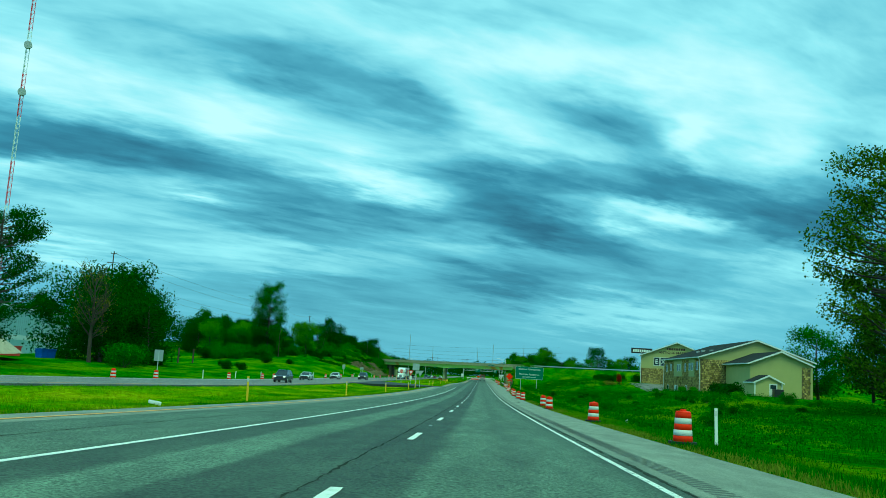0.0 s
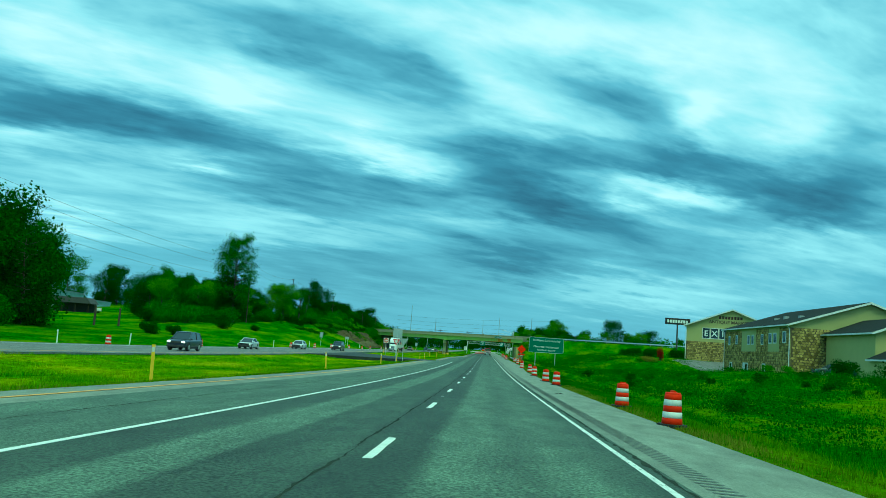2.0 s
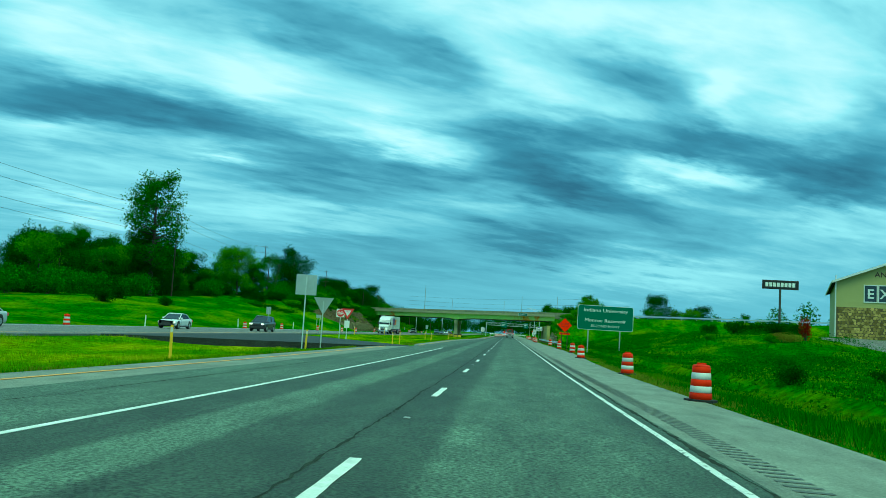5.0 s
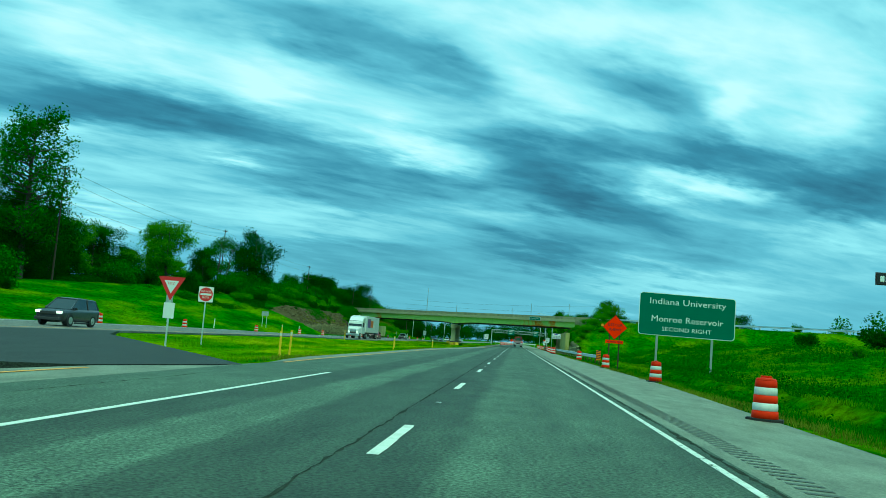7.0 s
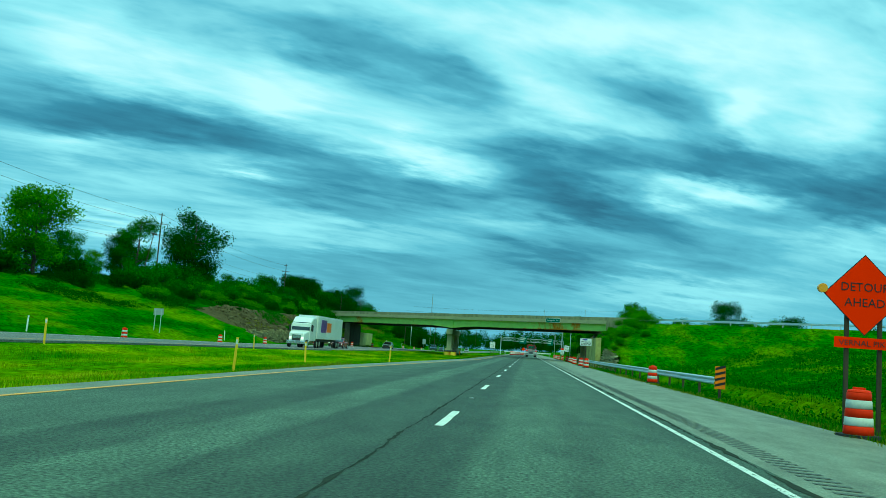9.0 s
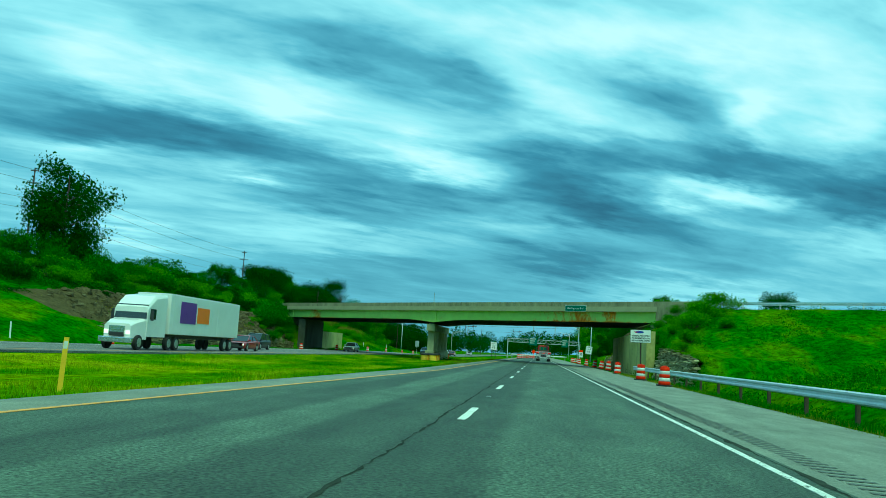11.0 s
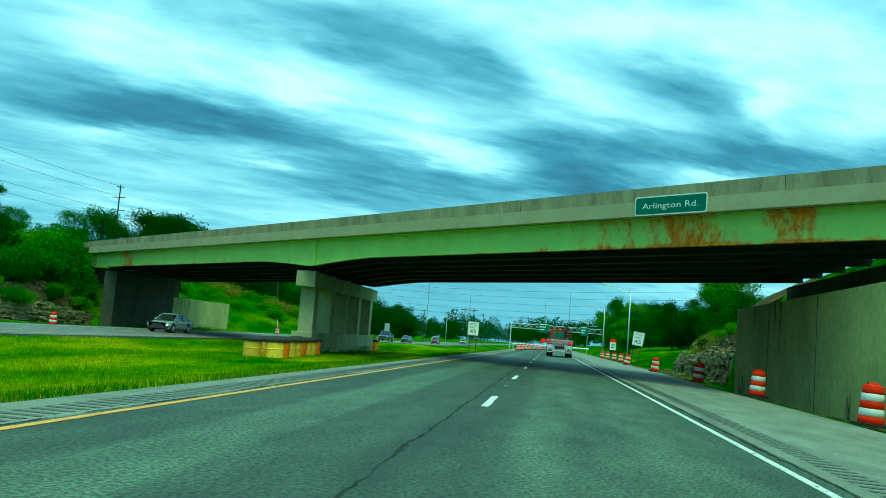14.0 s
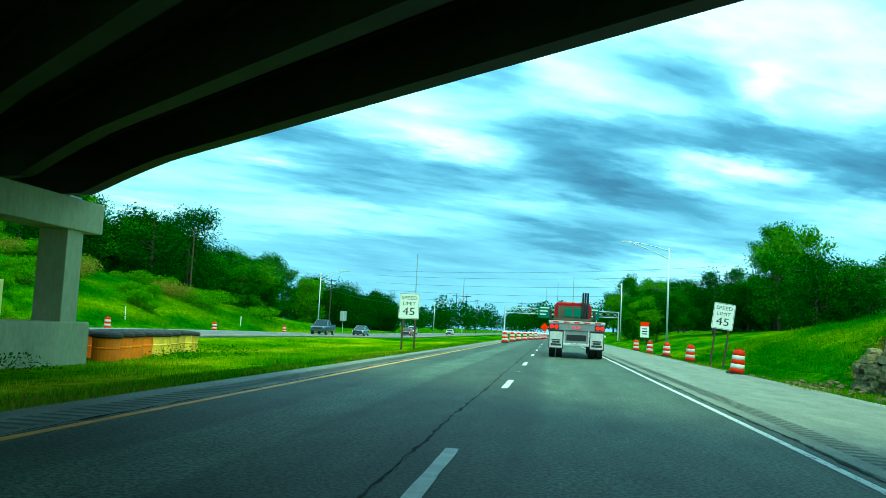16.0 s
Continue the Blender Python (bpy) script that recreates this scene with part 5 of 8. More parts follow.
far_wood(-150, 150, 690, 900, 300, 9, 15, "distant green wood along the skyline", 1, M_LEAF[1])
far_wood(-330, -125, 150, 700, 150, 12, 17, "dense wood behind the far bank", 2, M_LEAF[1])
far_wood(66, 300, 60, 700, 170, 9, 14, "wood behind the near bank", 3, M_LEAF[0])


# ---------------------------------------------------------------- signs and roadside things
def words(text, size, material, parent, x, z, y=-0.012, align="CENTER", width=None, name="lettering", bold=0.0, rz=0.0):
    """Flat lettering on a face that looks along -y; z is its base line."""
    cu = bpy.data.curves.new(name, "FONT")
    cu.body, cu.size, cu.align_x, cu.offset, cu.resolution_u = text, size, align, bold, 2
    tmp = new(name, cu)
    me = bpy.data.meshes.new_from_object(tmp)
    bpy.data.objects.remove(tmp)
    bpy.data.curves.remove(cu)
    me.materials.clear()
    me.materials.append(material)
    if width:
        xs = [v.co.x for v in me.vertices]
        k = width / (max(xs) - min(xs))
        for v in me.vertices:
            v.co.x *= k
    ob = new(name, me)
    ob.parent = parent
    ob.matrix_basis = pose(x, y, z, 90, 0, rz)
    return ob


def plate_outline(w, h, r=0.06, n=5):
    pts = []
    for cx, cz, a0 in ((w / 2 - r, h / 2 - r, 0), (-w / 2 + r, h / 2 - r, 90), (-w / 2 + r, -h / 2 + r, 180), (w / 2 - r, -h / 2 + r, 270)):
        for i in range(n + 1):
            a = radians(a0 + 90 * i / n)
            pts.append((cx + r * math.cos(a), cz + r * math.sin(a)))
    return pts


def plate(name, parent, w, h, z, material, y=0.0, r=0.06, t=0.006, x=0.0, label=""):
    bm = bmesh.new()
    prism(bm, [(x + a, z + b) for a, b in plate_outline(w, h, r)], y, y + t)
    return part(name, bm, material, parent, label)


def post(parent, x, z0, z1, material=M_GREYPOST, y=0.03, w=0.06, name="post"):
    bm = bmesh.new()
    box(bm, x - w / 2, x + w / 2, y, y + 0.025, z0, z1)
    box(bm, x - w / 2, x - w / 2 + 0.008, y + 0.025, y + 0.06, z0, z1)
    box(bm, x + w / 2 - 0.008, x + w / 2, y + 0.025, y + 0.06, z0, z1)
    return part(name, bm, material, parent)


def guide_sign():
    x, y = 13.3, 216.7
    z = ground(x, y)
    th = thing("guide_sign", pose(x, y, z, 0, 0, 9), "large green guide sign with white lettering on two posts", "road sign")
    b = -z
    W, H, zc = 7.0, 3.0, 4.02 + b
    plate("panel_border", th, W, H, zc, M_SIGNWHITE, 0.0, 0.25)
    plate("panel", th, W - 0.09, H - 0.09, zc, M_SIGNGREEN, -0.006, 0.22)
    for xx in (-2.1, 1.9):
        post(th, xx, -0.3, zc + H / 2 - 0.1, w=0.14, y=0.04)
    for i in range(4):
        bm = bmesh.new()
        box(bm, -W / 2 + 0.1, W / 2 - 0.1, 0.008, 0.035, zc - 1.2 + i * 0.8, zc - 1.14 + i * 0.8)
        part("stringer", bm, M_GALV, th)
    words("Indiana University", 0.62, M_SIGNWHITE, th, 0, zc + 0.72, width=5.55, bold=0.0)
    words("Monroe Reservoir", 0.62, M_SIGNWHITE, th, 0, zc - 0.52, width=5.2, bold=0.0)
    words("SECOND RIGHT", 0.42, M_SIGNWHITE, th, 0, zc - 1.15, width=3.6, bold=0.0)
    return th


guide_sign()


def detour_sign():
    x, y = 8.5, 218.5
    z = ground(x, y)
    th = thing("detour_sign", pose(x, y, z, 0, 0, 4), "orange diamond detour sign with an amber warning light", "road sign")
    zc = 2.9 - z
    d = 0.9
    bm = bmesh.new()
    prism(bm, ((-d, zc), (0, zc + d), (d, zc), (0, zc - d)), 0.0, 0.006)
    part("panel_border", bm, M_BLACK, th)
    d = 0.875
    bm = bmesh.new()
    prism(bm, ((-d, zc), (0, zc + d), (d, zc), (0, zc - d)), -0.006, 0.0)
    part("panel", bm, M_SIGNORANGE, th, "fluorescent orange sheet")
    words("DETOUR", 0.27, M_BLACK, th, 0, zc + 0.08, bold=0.0)
    words("AHEAD", 0.27, M_BLACK, th, 0, zc - 0.26, bold=0.0)
    for xx in (-0.36, 0.36):
        post(th, xx, -0.3, zc + 0.2, M_WOODPOST, w=0.09)
    plate("plaque", th, 1.3, 0.24, zc - 1.06, M_SIGNORANGE, -0.008, 0.02)
    words("VERNAL PIKE", 0.17, M_BLACK, th, 0, zc - 1.12, y=-0.014, width=1.1, bold=0.0)
    bm = bmesh.new()
    rod(bm, (-0.93, -0.06, zc + 0.1), (-0.93, 0.04, zc + 0.1), 0.1, 0.1, 16)
    part("warning_light", bm, mat("amber_lens", (0.85, 0.35, 0.03), rough=0.25, var=0.05), th, "round amber lens")
    return th


detour_sign()


def notice_sign():
    x, y = 8.65, 312.2
    z = ground(x, y)
    th = thing("notice_sign", pose(x, y, z, 0, -1.5, 0), "white rectangular notice with black lettering on one post", "road sign")
    zc = 2.92 - z
    plate("panel_border", th, 1.5, 0.96, zc, M_BLACK, 0.0, 0.03)
    plate("panel", th, 1.46, 0.92, zc, M_SIGNWHITE, -0.006, 0.03)
    for i, t in enumerate(("VERNAL PIKE OPEN", "TO BUSINESSES ON", "INDUSTRIAL DRIVE")):
        words(t, 0.16, M_BLACK, th, 0, zc - 0.03 - i * 0.175, width=1.3, bold=0.006)
    blue = mat("blue_ink", (0.02, 0.05, 0.4), rough=0.5, bump=0)
    bm = bmesh.new()
    prism(bm, [(-0.1 + 0.34 * math.cos(a * 0.3), zc + 0.3 + 0.09 * math.sin(a * 0.3)) for a in range(21)], -0.011, -0.008)
    part("emblem", bm, blue, th, "blue oval emblem")
    bm = bmesh.new()
    prism(bm, ((-0.52, zc + 0.37), (-0.34, zc + 0.22), (-0.16, zc + 0.36), (-0.36, zc + 0.3)), -0.015, -0.012)
    part("emblem_stroke", bm, M_SIGNRED, th)
    post(th, 0.02, -0.3, zc + 0.4, M_WOODPOST, w=0.1)


notice_sign()


def speed_sign(x, y, top, lean, turn, label):
    z = ground(x, y)
    th = thing("speed_sign", pose(x, y, z, 0, lean, turn), label, "road sign", "speed signs at both sides of the highway")
    h, w = 1.5, 1.2
    zc = top - z - h / 2
    plate("panel", th, w, h, zc, M_SIGNWHITE, 0.0, 0.08)
    bm = bmesh.new()
    outer, inner = plate_outline(w - 0.05, h - 0.05, 0.07), plate_outline(w - 0.09, h - 0.09, 0.06)
    a = [bm.verts.new((p, -0.003, zc + q)) for p, q in outer]
    b = [bm.verts.new((p, -0.003, zc + q)) for p, q in inner]
    for i in range(len(a)):
        bm.faces.new((a[i], a[(i + 1) % len(a)], b[(i + 1) % len(a)], b[i]))
    part("border", bm, M_BLACK, th)
    words("SPEED", 0.29, M_BLACK, th, 0, zc + 0.38, y=-0.004, width=0.92, bold=0.0)
    words("LIMIT", 0.29, M_BLACK, th, 0, zc + 0.04, y=-0.004, width=0.74, bold=0.0)
    words("45", 0.62, M_BLACK, th, 0, zc - 0.52, y=-0.004, width=0.72, bold=0.0)
    for xx in (-0.34, 0.4):
        post(th, xx, -0.3, zc + 0.5, M_WOODPOST, w=0.1, y=0.012)
    return th


speed_sign(-7.45, 414.5, 3.02, 0, 2, "white speed limit sign on two posts in the median")
speed_sign(10.35, 416.3, 3.38, 7, -4, "leaning white speed limit sign on two posts beside the shoulder")


def bridge_sign():
    c = over(-0.02, -0.06, 0)
    th = thing("street_sign", pose(c.x, c.y, 6.5, 0, 0, math.degrees(math.atan2(-BU.y, -BU.x))), "green street name sign fixed to the bridge parapet", "road sign")
    plate("panel_border", th, 3.3, 0.76, 0.42, M_SIGNWHITE, 0.0, 0.1)
    plate("panel", th, 3.2, 0.66, 0.42, M_SIGNGREEN, -0.006, 0.08)
    words("Arlington Rd.", 0.34, M_SIGNWHITE, th, 0, 0.3, width=2.55, bold=0.0)
    for xx in (-0.9, 0.9):
        bm = bmesh.new()
        box(bm, xx - 0.03, xx + 0.03, 0.0065, 0.12, 0.1, 0.7)
        part("bracket", bm, M_GALV, th)


bridge_sign()


def yield_sign(x, y, top, turn, front=True, plaque=False):
    z = ground(x, y)
    th = thing("yield_sign", pose(x, y, z, 0, 0, turn), "triangular red and white yield sign on a thin post" if front else "bare metal back of a triangular sign on a post", "road sign")
    zc = top - z
    s = 0.62
    bm = bmesh.new()
    prism(bm, ((-s, zc), (s, zc), (0, zc - s * 1.72)), 0.0, 0.006)
    part("panel", bm, M_SIGNRED if front else M_SIGNBACK, th)
    if front:
        bm = bmesh.new()
        q = 0.34
        prism(bm, ((-q, zc - 0.17), (q, zc - 0.17), (0, zc - 0.17 - q * 1.7)), -0.005, 0.0)
        part("panel_centre", bm, M_SIGNWHITE, th)
        words("YIELD", 0.14, M_SIGNRED, th, 0, zc - 0.34, y=-0.009)
    if plaque:
        plate("plaque", th, 0.5, 0.7, zc - 1.5, M_SIGNWHITE, -0.002, 0.03)
    post(th, 0, -0.3, zc - 0.2, M_GALV, y=0.008)


yield_sign(-14.1, 191.2, 2.9, 0, True, True)
yield_sign(-9.9, 160.5, 2.95, 178, False)


def entry_sign(x, y, top):
    z = ground(x, y)
    th = thing("no_entry_sign", pose(x, y, z, 0, 0, 0), "white square sign with a red no-entry disc", "road sign")
    zc = top - z - 0.45
    plate("panel", th, 0.92, 0.92, zc, M_SIGNWHITE, 0, 0.04)
    bm = bmesh.new()
    prism(bm, [(0.42 * math.cos(i * 0.2618), zc + 0.42 * math.sin(i * 0.2618)) for i in range(24)], -0.005, 0.0)
    part("disc", bm, M_SIGNRED, th)
    bm = bmesh.new()
    box(bm, -0.34, 0.34, -0.009, -0.005, zc - 0.06, zc + 0.06)
    part("bar", bm, M_SIGNWHITE, th)
    words("DO NOT", 0.15, M_SIGNWHITE, th, 0, zc + 0.13, y=-0.008)
    words("ENTER", 0.15, M_SIGNWHITE, th, 0, zc - 0.24, y=-0.008)
    post(th, 0, -0.3, zc + 0.3, M_GALV, y=0.008)


entry_sign(-17.4, 204.6, 3.05)


def blank_sign(x, y, top, w, h, turn, label, two=False):
    z = ground(x, y)
    th = thing("rear_facing_sign", pose(x, y, z, 0, 0, turn), label, "road sign")
    zc = top - z - h / 2
    plate("panel", th, w, h, zc, M_SIGNBACK, 0, 0.04)
    for xx in ((-w * 0.3, w * 0.3) if two else (0,)):
        post(th, xx, -0.3, zc + h * 0.4, M_GALV, y=-0.075)


blank_sign(-10.6, 158.6, 4.2, 1.25, 1.2, 0, "grey metal back of a square sign in the median")
blank_sign(-37.6, 102.2, 3.5, 1.1, 1.35, 0, "grey metal back of a rectangular sign on a post")
blank_sign(-38.4, 250.3, 3.45, 0.8, 1.2, 0, "pale metal back of an upright sign on the far verge")
blank_sign(-38.3, 288.5, 2.95, 1.1, 0.7, 0, "pale metal back of a wide sign on the far verge", True)
blank_sign(-37.0, 520, 3.1, 1.2, 1.8, 0, "pale metal back of a sign far along the opposite lanes")


def work_sign():
    x, y = 11.8, 470
    z = ground(x, y)
    th = thing("work_sign", pose(x, y, z), "white speed sign with an orange header on a post", "road sign")
    plate("panel", th, 1.0, 1.3, 2.2, M_SIGNWHITE, 0, 0.03)
    plate("header", th, 1.0, 0.5, 3.1, M_SIGNORANGE, 0, 0.03)
    for i in range(3):
        bm = bmesh.new()
        box(bm, -0.3, 0.3, -0.006, -0.001, 2.5 - i * 0.3, 2.62 - i * 0.3)
        part("text_bar", bm, M_BLACK, th)
    post(th, 0, -0.3, 3.2, M_WOODPOST, y=0.01)


work_sign()


# ---------------------------------------------------------------- traffic drums
def drum():
    th = thing("traffic_drum", pose(0, 0, -500), "orange traffic drum with white bands on a black rubber base", "traffic drum", "drums along the highway")
    r = [0.29, 0.275, 0.262, 0.25, 0.238, 0.225]
    z = [0.07, 0.24, 0.41, 0.58, 0.75, 0.9]
    bm = bmesh.new()
    n = 14
    outline = [(0.42 * math.cos(2 * math.pi * i / 8 + 0.39), 0.42 * math.sin(2 * math.pi * i / 8 + 0.39)) for i in range(8)]
    prism(bm, outline, 0.0, 0.07, "z")
    part("rubber_base", bm, M_RUBBER, th)
    for i in range(5):
        bm = bmesh.new()
        lathe(bm, ((r[i] - 0.012, z[i]), (r[i], z[i] + 0.012), (r[i + 1] + 0.004, z[i + 1] - 0.012), (r[i + 1] - 0.012, z[i + 1])), 18)
        part("band", bm, M_REFLECT if i % 2 else M_ORANGE, th, smooth=True)
    bm = bmesh.new()
    lathe(bm, ((0.222, 0.898), (0.225, 0.91), (0.2, 0.945), (0.07, 0.96)), 18)
    box(bm, -0.12, 0.12, -0.03, 0.03, 0.95, 1.0, 0.012)
    part("top_handle", bm, M_ORANGE, th)
    return th


DRUM = drum()
D_R = random.Random(5)


def put_drum(x, y, z=None, lean=0.0, s=1.0):
    o = copy_thing(DRUM, pose(x, y, z, 0, lean, D_R.uniform(0, 360)) if not lean else pose(x, y, z, 0, lean, 0))
    o.scale = (s, s, s)
    return o


for x, y, lean in ((7.4, 24.4, 0), (7.1, 42.6, 0), (6.75, 66.5, 0), (7.05, 77.5, 0), (6.5, 103.8, 0), (6.3, 112, 0), (6.45, 131, 0), (6.8, 147.5, 0), (6.9, 173.6, 0), (7.8, 194.5, 0), (7.8, 216.8, 0), (8.2, 248.5, 0), (7.3, 290.2, 0), (7.4, 301, 0), (7.7, 320.3, 1), (8.4, 339, 3), (8.5, 350.5, 4), (8.5, 363, 5), (8.3, 379.5, 5), (8.2, 400, 6), (9.0, 417, 2), (9.1, 428.5, 2), (8.8, 436.5, 2), (8.8, 448, 0)):
    put_drum(x, y, near_slope(x, y) + (0.0 if x < near_edge(y) - 0.4 else -0.02), lean)
for i, (x, y) in enumerate(((-3.4, 445), (-3.2, 456), (-2.9, 466), (-2.5, 476), (-2.0, 486), (-1.5, 496), (-1.0, 506), (-0.6, 514), (-0.2, 522))):
    put_drum(x, y, 0.0)
for x, y in ((-35.2, 84), (-35, 95), (-35.4, 125), (-35, 143), (-35.2, 152), (-35.2, 178), (-35.4, 205), (-35.4, 228), (-35.4, 248), (-35.4, 275), (-35.4, 300), (-35.4, 318), (-35.2, 346), (-35.2, 360), (-35.2, 378), (-35.2, 402), (-35.4, 432), (-35.4, 455), (-35.4, 480), (-36, 505)):
    put_drum(x, y, ground(x, y))


# ---------------------------------------------------------------- marker posts
def marker(name, h, w, material, label, group):
    th = thing(name, pose(0, 0, -500), label, "marker post", group)
    bm = bmesh.new()
    outline = [(-w / 2, 0), (-w / 4, 0.02), (w / 4, 0.02), (w / 2, 0), (w / 2, -0.008), (-w / 2, -0.008)]
    prism(bm, outline, -0.2, h, "z")
    part("blade", bm, material, th)
    bm = bmesh.new()
    box(bm, -w * 0.4, w * 0.4, -0.012, -0.008, h - 0.25, h - 0.08)
    part("reflector", bm, M_REFLECT, th)
    return th


YPOST = marker("marker_post", 1.25, 0.11, M_YELLOWPOST, "thin yellow marker post in the grass", "yellow marker posts")
WPOST = marker("marker_post", 1.2, 0.11, M_SIGNWHITE, "thin white marker post in the grass", "white marker posts")
for x, y in ((-9.4, 38.5), (-9.6, 70), (-10, 104), (-10, 137), (-10.6, 159.5), (-10.2, 196), (-9.3, 194.4), (-9.2, 229), (-9.2, 264.5), (-12, 250), (-21.6, 238), (-21.6, 270)):
    copy_thing(YPOST, pose(x, y, ground(x, y), 0, D_R.uniform(-3, 3), D_R.uniform(-20, 20)))
for x, y in ((8.7, 25.6), (-37, 118), (-37, 134), (-37, 150), (-37, 198), (-37, 230), (-37, 262), (-37, 306), (-38, 440), (-38, 470), (9.2, 440)):
    copy_thing(WPOST, pose(x, y, ground(x, y), 0, D_R.uniform(-3, 3), D_R.uniform(-20, 20)))


copy_thing(WPOST, pose(10.6, 54, ground(10.6, 54) - 0.75, 0, 2, 0))


# ---------------------------------------------------------------- guard rails
M_RAIL = mat("pale_galvanised_rail", (0.6, 0.66, 0.72), rough=0.45, metal=0.2, var=0.12, scale=1, fine=8, bump=0.02)


def guard_rail(path, zf, name_label, post_step=1.9, posts=True, pmat=M_WOODPOST):
    th = thing("guard_rail", pose(0, 0, 0), name_label, "guard rail")
    prof = ((0.0, -0.155), (-0.045, -0.12), (-0.045, -0.07), (0.0, -0.03), (0.0, 0.03), (-0.045, 0.07), (-0.045, 0.12), (0.0, 0.155))
    pts = [Vector((x, y, zf(x, y))) for x, y in path]
    total = 0.0
    for a, b in zip(pts, pts[1:]):
        seg = (b - a).length
        n = max(1, int(seg / 3.81))
        for i in range(n):
            p, q = a.lerp(b, i / n), a.lerp(b, (i + 1) / n)
            d = (q - p)
            d.z = 0
            d.normalize()
            side = Vector((d.y, -d.x, 0))
            bm = bmesh.new()
            rings = []
            for c in (p, q + d * 0.06):
                for off in (0.0, 0.004):
                    rings.append([bm.verts.new(c + side * (u + off) + Vector((0, 0, 0.55 + v))) for u, v in prof])
            for r0, r1 in ((rings[0], rings[2]), (rings[3], rings[1])):
                for j in range(len(prof) - 1):
                    bm.faces.new((r0[j], r0[j + 1], r1[j + 1], r1[j]))
            part("rail_panel", bm, M_RAIL, th, smooth=False)
            for f in ((0.0,) if posts else ()):
                c = p.lerp(q, f)
                bm = bmesh.new()
                box(bm, -0.05, 0.05, -0.06, 0.06, -0.6, 0.62)
                ob = part("rail_post", bm, pmat, th)
                ob.matrix_basis = Matrix.Translation(c + side * 0.2)
    return th


guard_rail(((9.0, 236), (8.85, 265), (8.8, 290), (9.0, 312), (9.05, 320.5)), lambda x, y: grade(y) - 0.05, "galvanised guard rail along the shoulder")
rail_path = [over(-17.6 - k * 12, 0.6) for k in range(9)]
guard_rail([(p.x, p.y) for p in rail_path], lambda x, y: 7.02, "galvanised guard rail along the bridge approach", pmat=M_GALV)


def rail_marker():
    th = thing("hazard_marker", pose(8.95, 234.8, ground(8.95, 234.8)), "striped amber and black hazard marker at the rail end", "hazard marker")
    z0 = -ground(8.95, 234.8)
    plate("panel", th, 0.42, 0.9, 0.65 + z0, M_BARRELORANGE, 0, 0.02)
    for i in range(4):
        bm = bmesh.new()
        q = 0.28 + i * 0.22 + z0
        prism(bm, ((-0.2, q), (-0.2, q + 0.1), (0.2, q + 0.3 - 0.08), (0.2, q + 0.12)), -0.006, -0.001)
        part("stripe", bm, M_BLACK, th)
    post(th, 0, -0.3, 1.0 + z0, M_WOODPOST, y=0.01)


rail_marker()


# ---------------------------------------------------------------- sand barrels round the pier
def barrel(material, label):
    th = thing("sand_barrel", pose(0, 0, -500), label, "crash barrel", "sand barrels round the bridge pier")
    bm = bmesh.new()
    lathe(bm, ((0.40, 0), (0.44, 0.02), (0.45, 0.42), (0.465, 0.44), (0.465, 0.47), (0.45, 0.49), (0.46, 0.86)), 22)
    part("body", bm, material, th, smooth=False)
    bm = bmesh.new()
    lathe(bm, ((0.5, 0.8), (0.53, 0.85), (0.52, 0.93), (0.42, 0.99), (0.1, 1.04)), 22)
    part("lid", bm, M_RUBBER, th, "black plastic lid")
    return th


BAR_A = barrel(M_BARREL, "cream-yellow sand barrel with a black lid in the grass")
BAR_B = barrel(M_BARRELORANGE, "amber sand barrel with a black lid in the grass")
for i in range(17):
    j, k = divmod(i, 2)
    x, y = -13.7 + 1.1 * k - 0.07 * j, 360.2 + 1.28 * j + 0.25 * k
    copy_thing(BAR_B if i in (3, 6, 9, 12, 15, 16) else BAR_A, pose(x, y, ground(x, y), D_R.uniform(-2, 2), D_R.uniform(-2, 2), D_R.uniform(0, 360)))
for i in range(20):
    j, k = divmod(i, 2)
    x, y = -15.2 + 1.1 * k - 0.32 * j, 391.9 + 1.5 * j + 0.3 * k
    copy_thing(BAR_B if i < 8 else BAR_A, pose(x, y, ground(x, y), D_R.uniform(-2, 2), D_R.uniform(-2, 2), D_R.uniform(0, 360)))


# ---------------------------------------------------------------- buildings
M_SIDING = mat("tan_lap_siding", (0.45, 0.42, 0.16), rough=0.75, var=0.06, scale=0.6, fine=8, bump=0.05)
M_TRIM = mat("white_trim_paint", (0.75, 0.75, 0.72), rough=0.5, var=0.06)
M_SHINGLE = mat("dark_shingles", (0.022, 0.025, 0.024), spec=0.1, rough=0.95, var=0.3, scale=2, fine=18, bump=0.4)
M_STONE = mat("fieldstone", (0.36, 0.27, 0.09), rough=0.9, var=0.4, scale=1.5, fine=10, bump=0.5, rand=0.6, spec=0.1)
M_STONEREST = mat("fieldstone_courses", (0.36, 0.27, 0.09), rough=0.9, var=0.4, scale=1.5, fine=10, bump=0.5, island=0.6, spec=0.1)
M_MORTAR = mat("stone_mortar", (0.13, 0.1, 0.05), rough=0.95, var=0.25, scale=2, fine=14, bump=0.4)
M_GLASS = mat("dark_window_glass", (0.02, 0.03, 0.035), rough=0.08, var=0.1, bump=0, spec=0.8)
M_METALWALL = mat("pale_blue_metal_cladding", (0.42, 0.55, 0.56), rough=0.5, metal=0.1, var=0.12, scale=0.3, fine=6, bump=0.05)
M_METALROOF = mat("grey_metal_roof", (0.3, 0.36, 0.37), rough=0.45, metal=0.3, var=0.12)
M_BROWNINK = mat("dark_brown_paint", (0.05, 0.02, 0.012), rough=0.5, var=0.1, bump=0)
M_SHED = mat("dark_shed_boards", (0.06, 0.06, 0.06), rough=0.8, var=0.2)


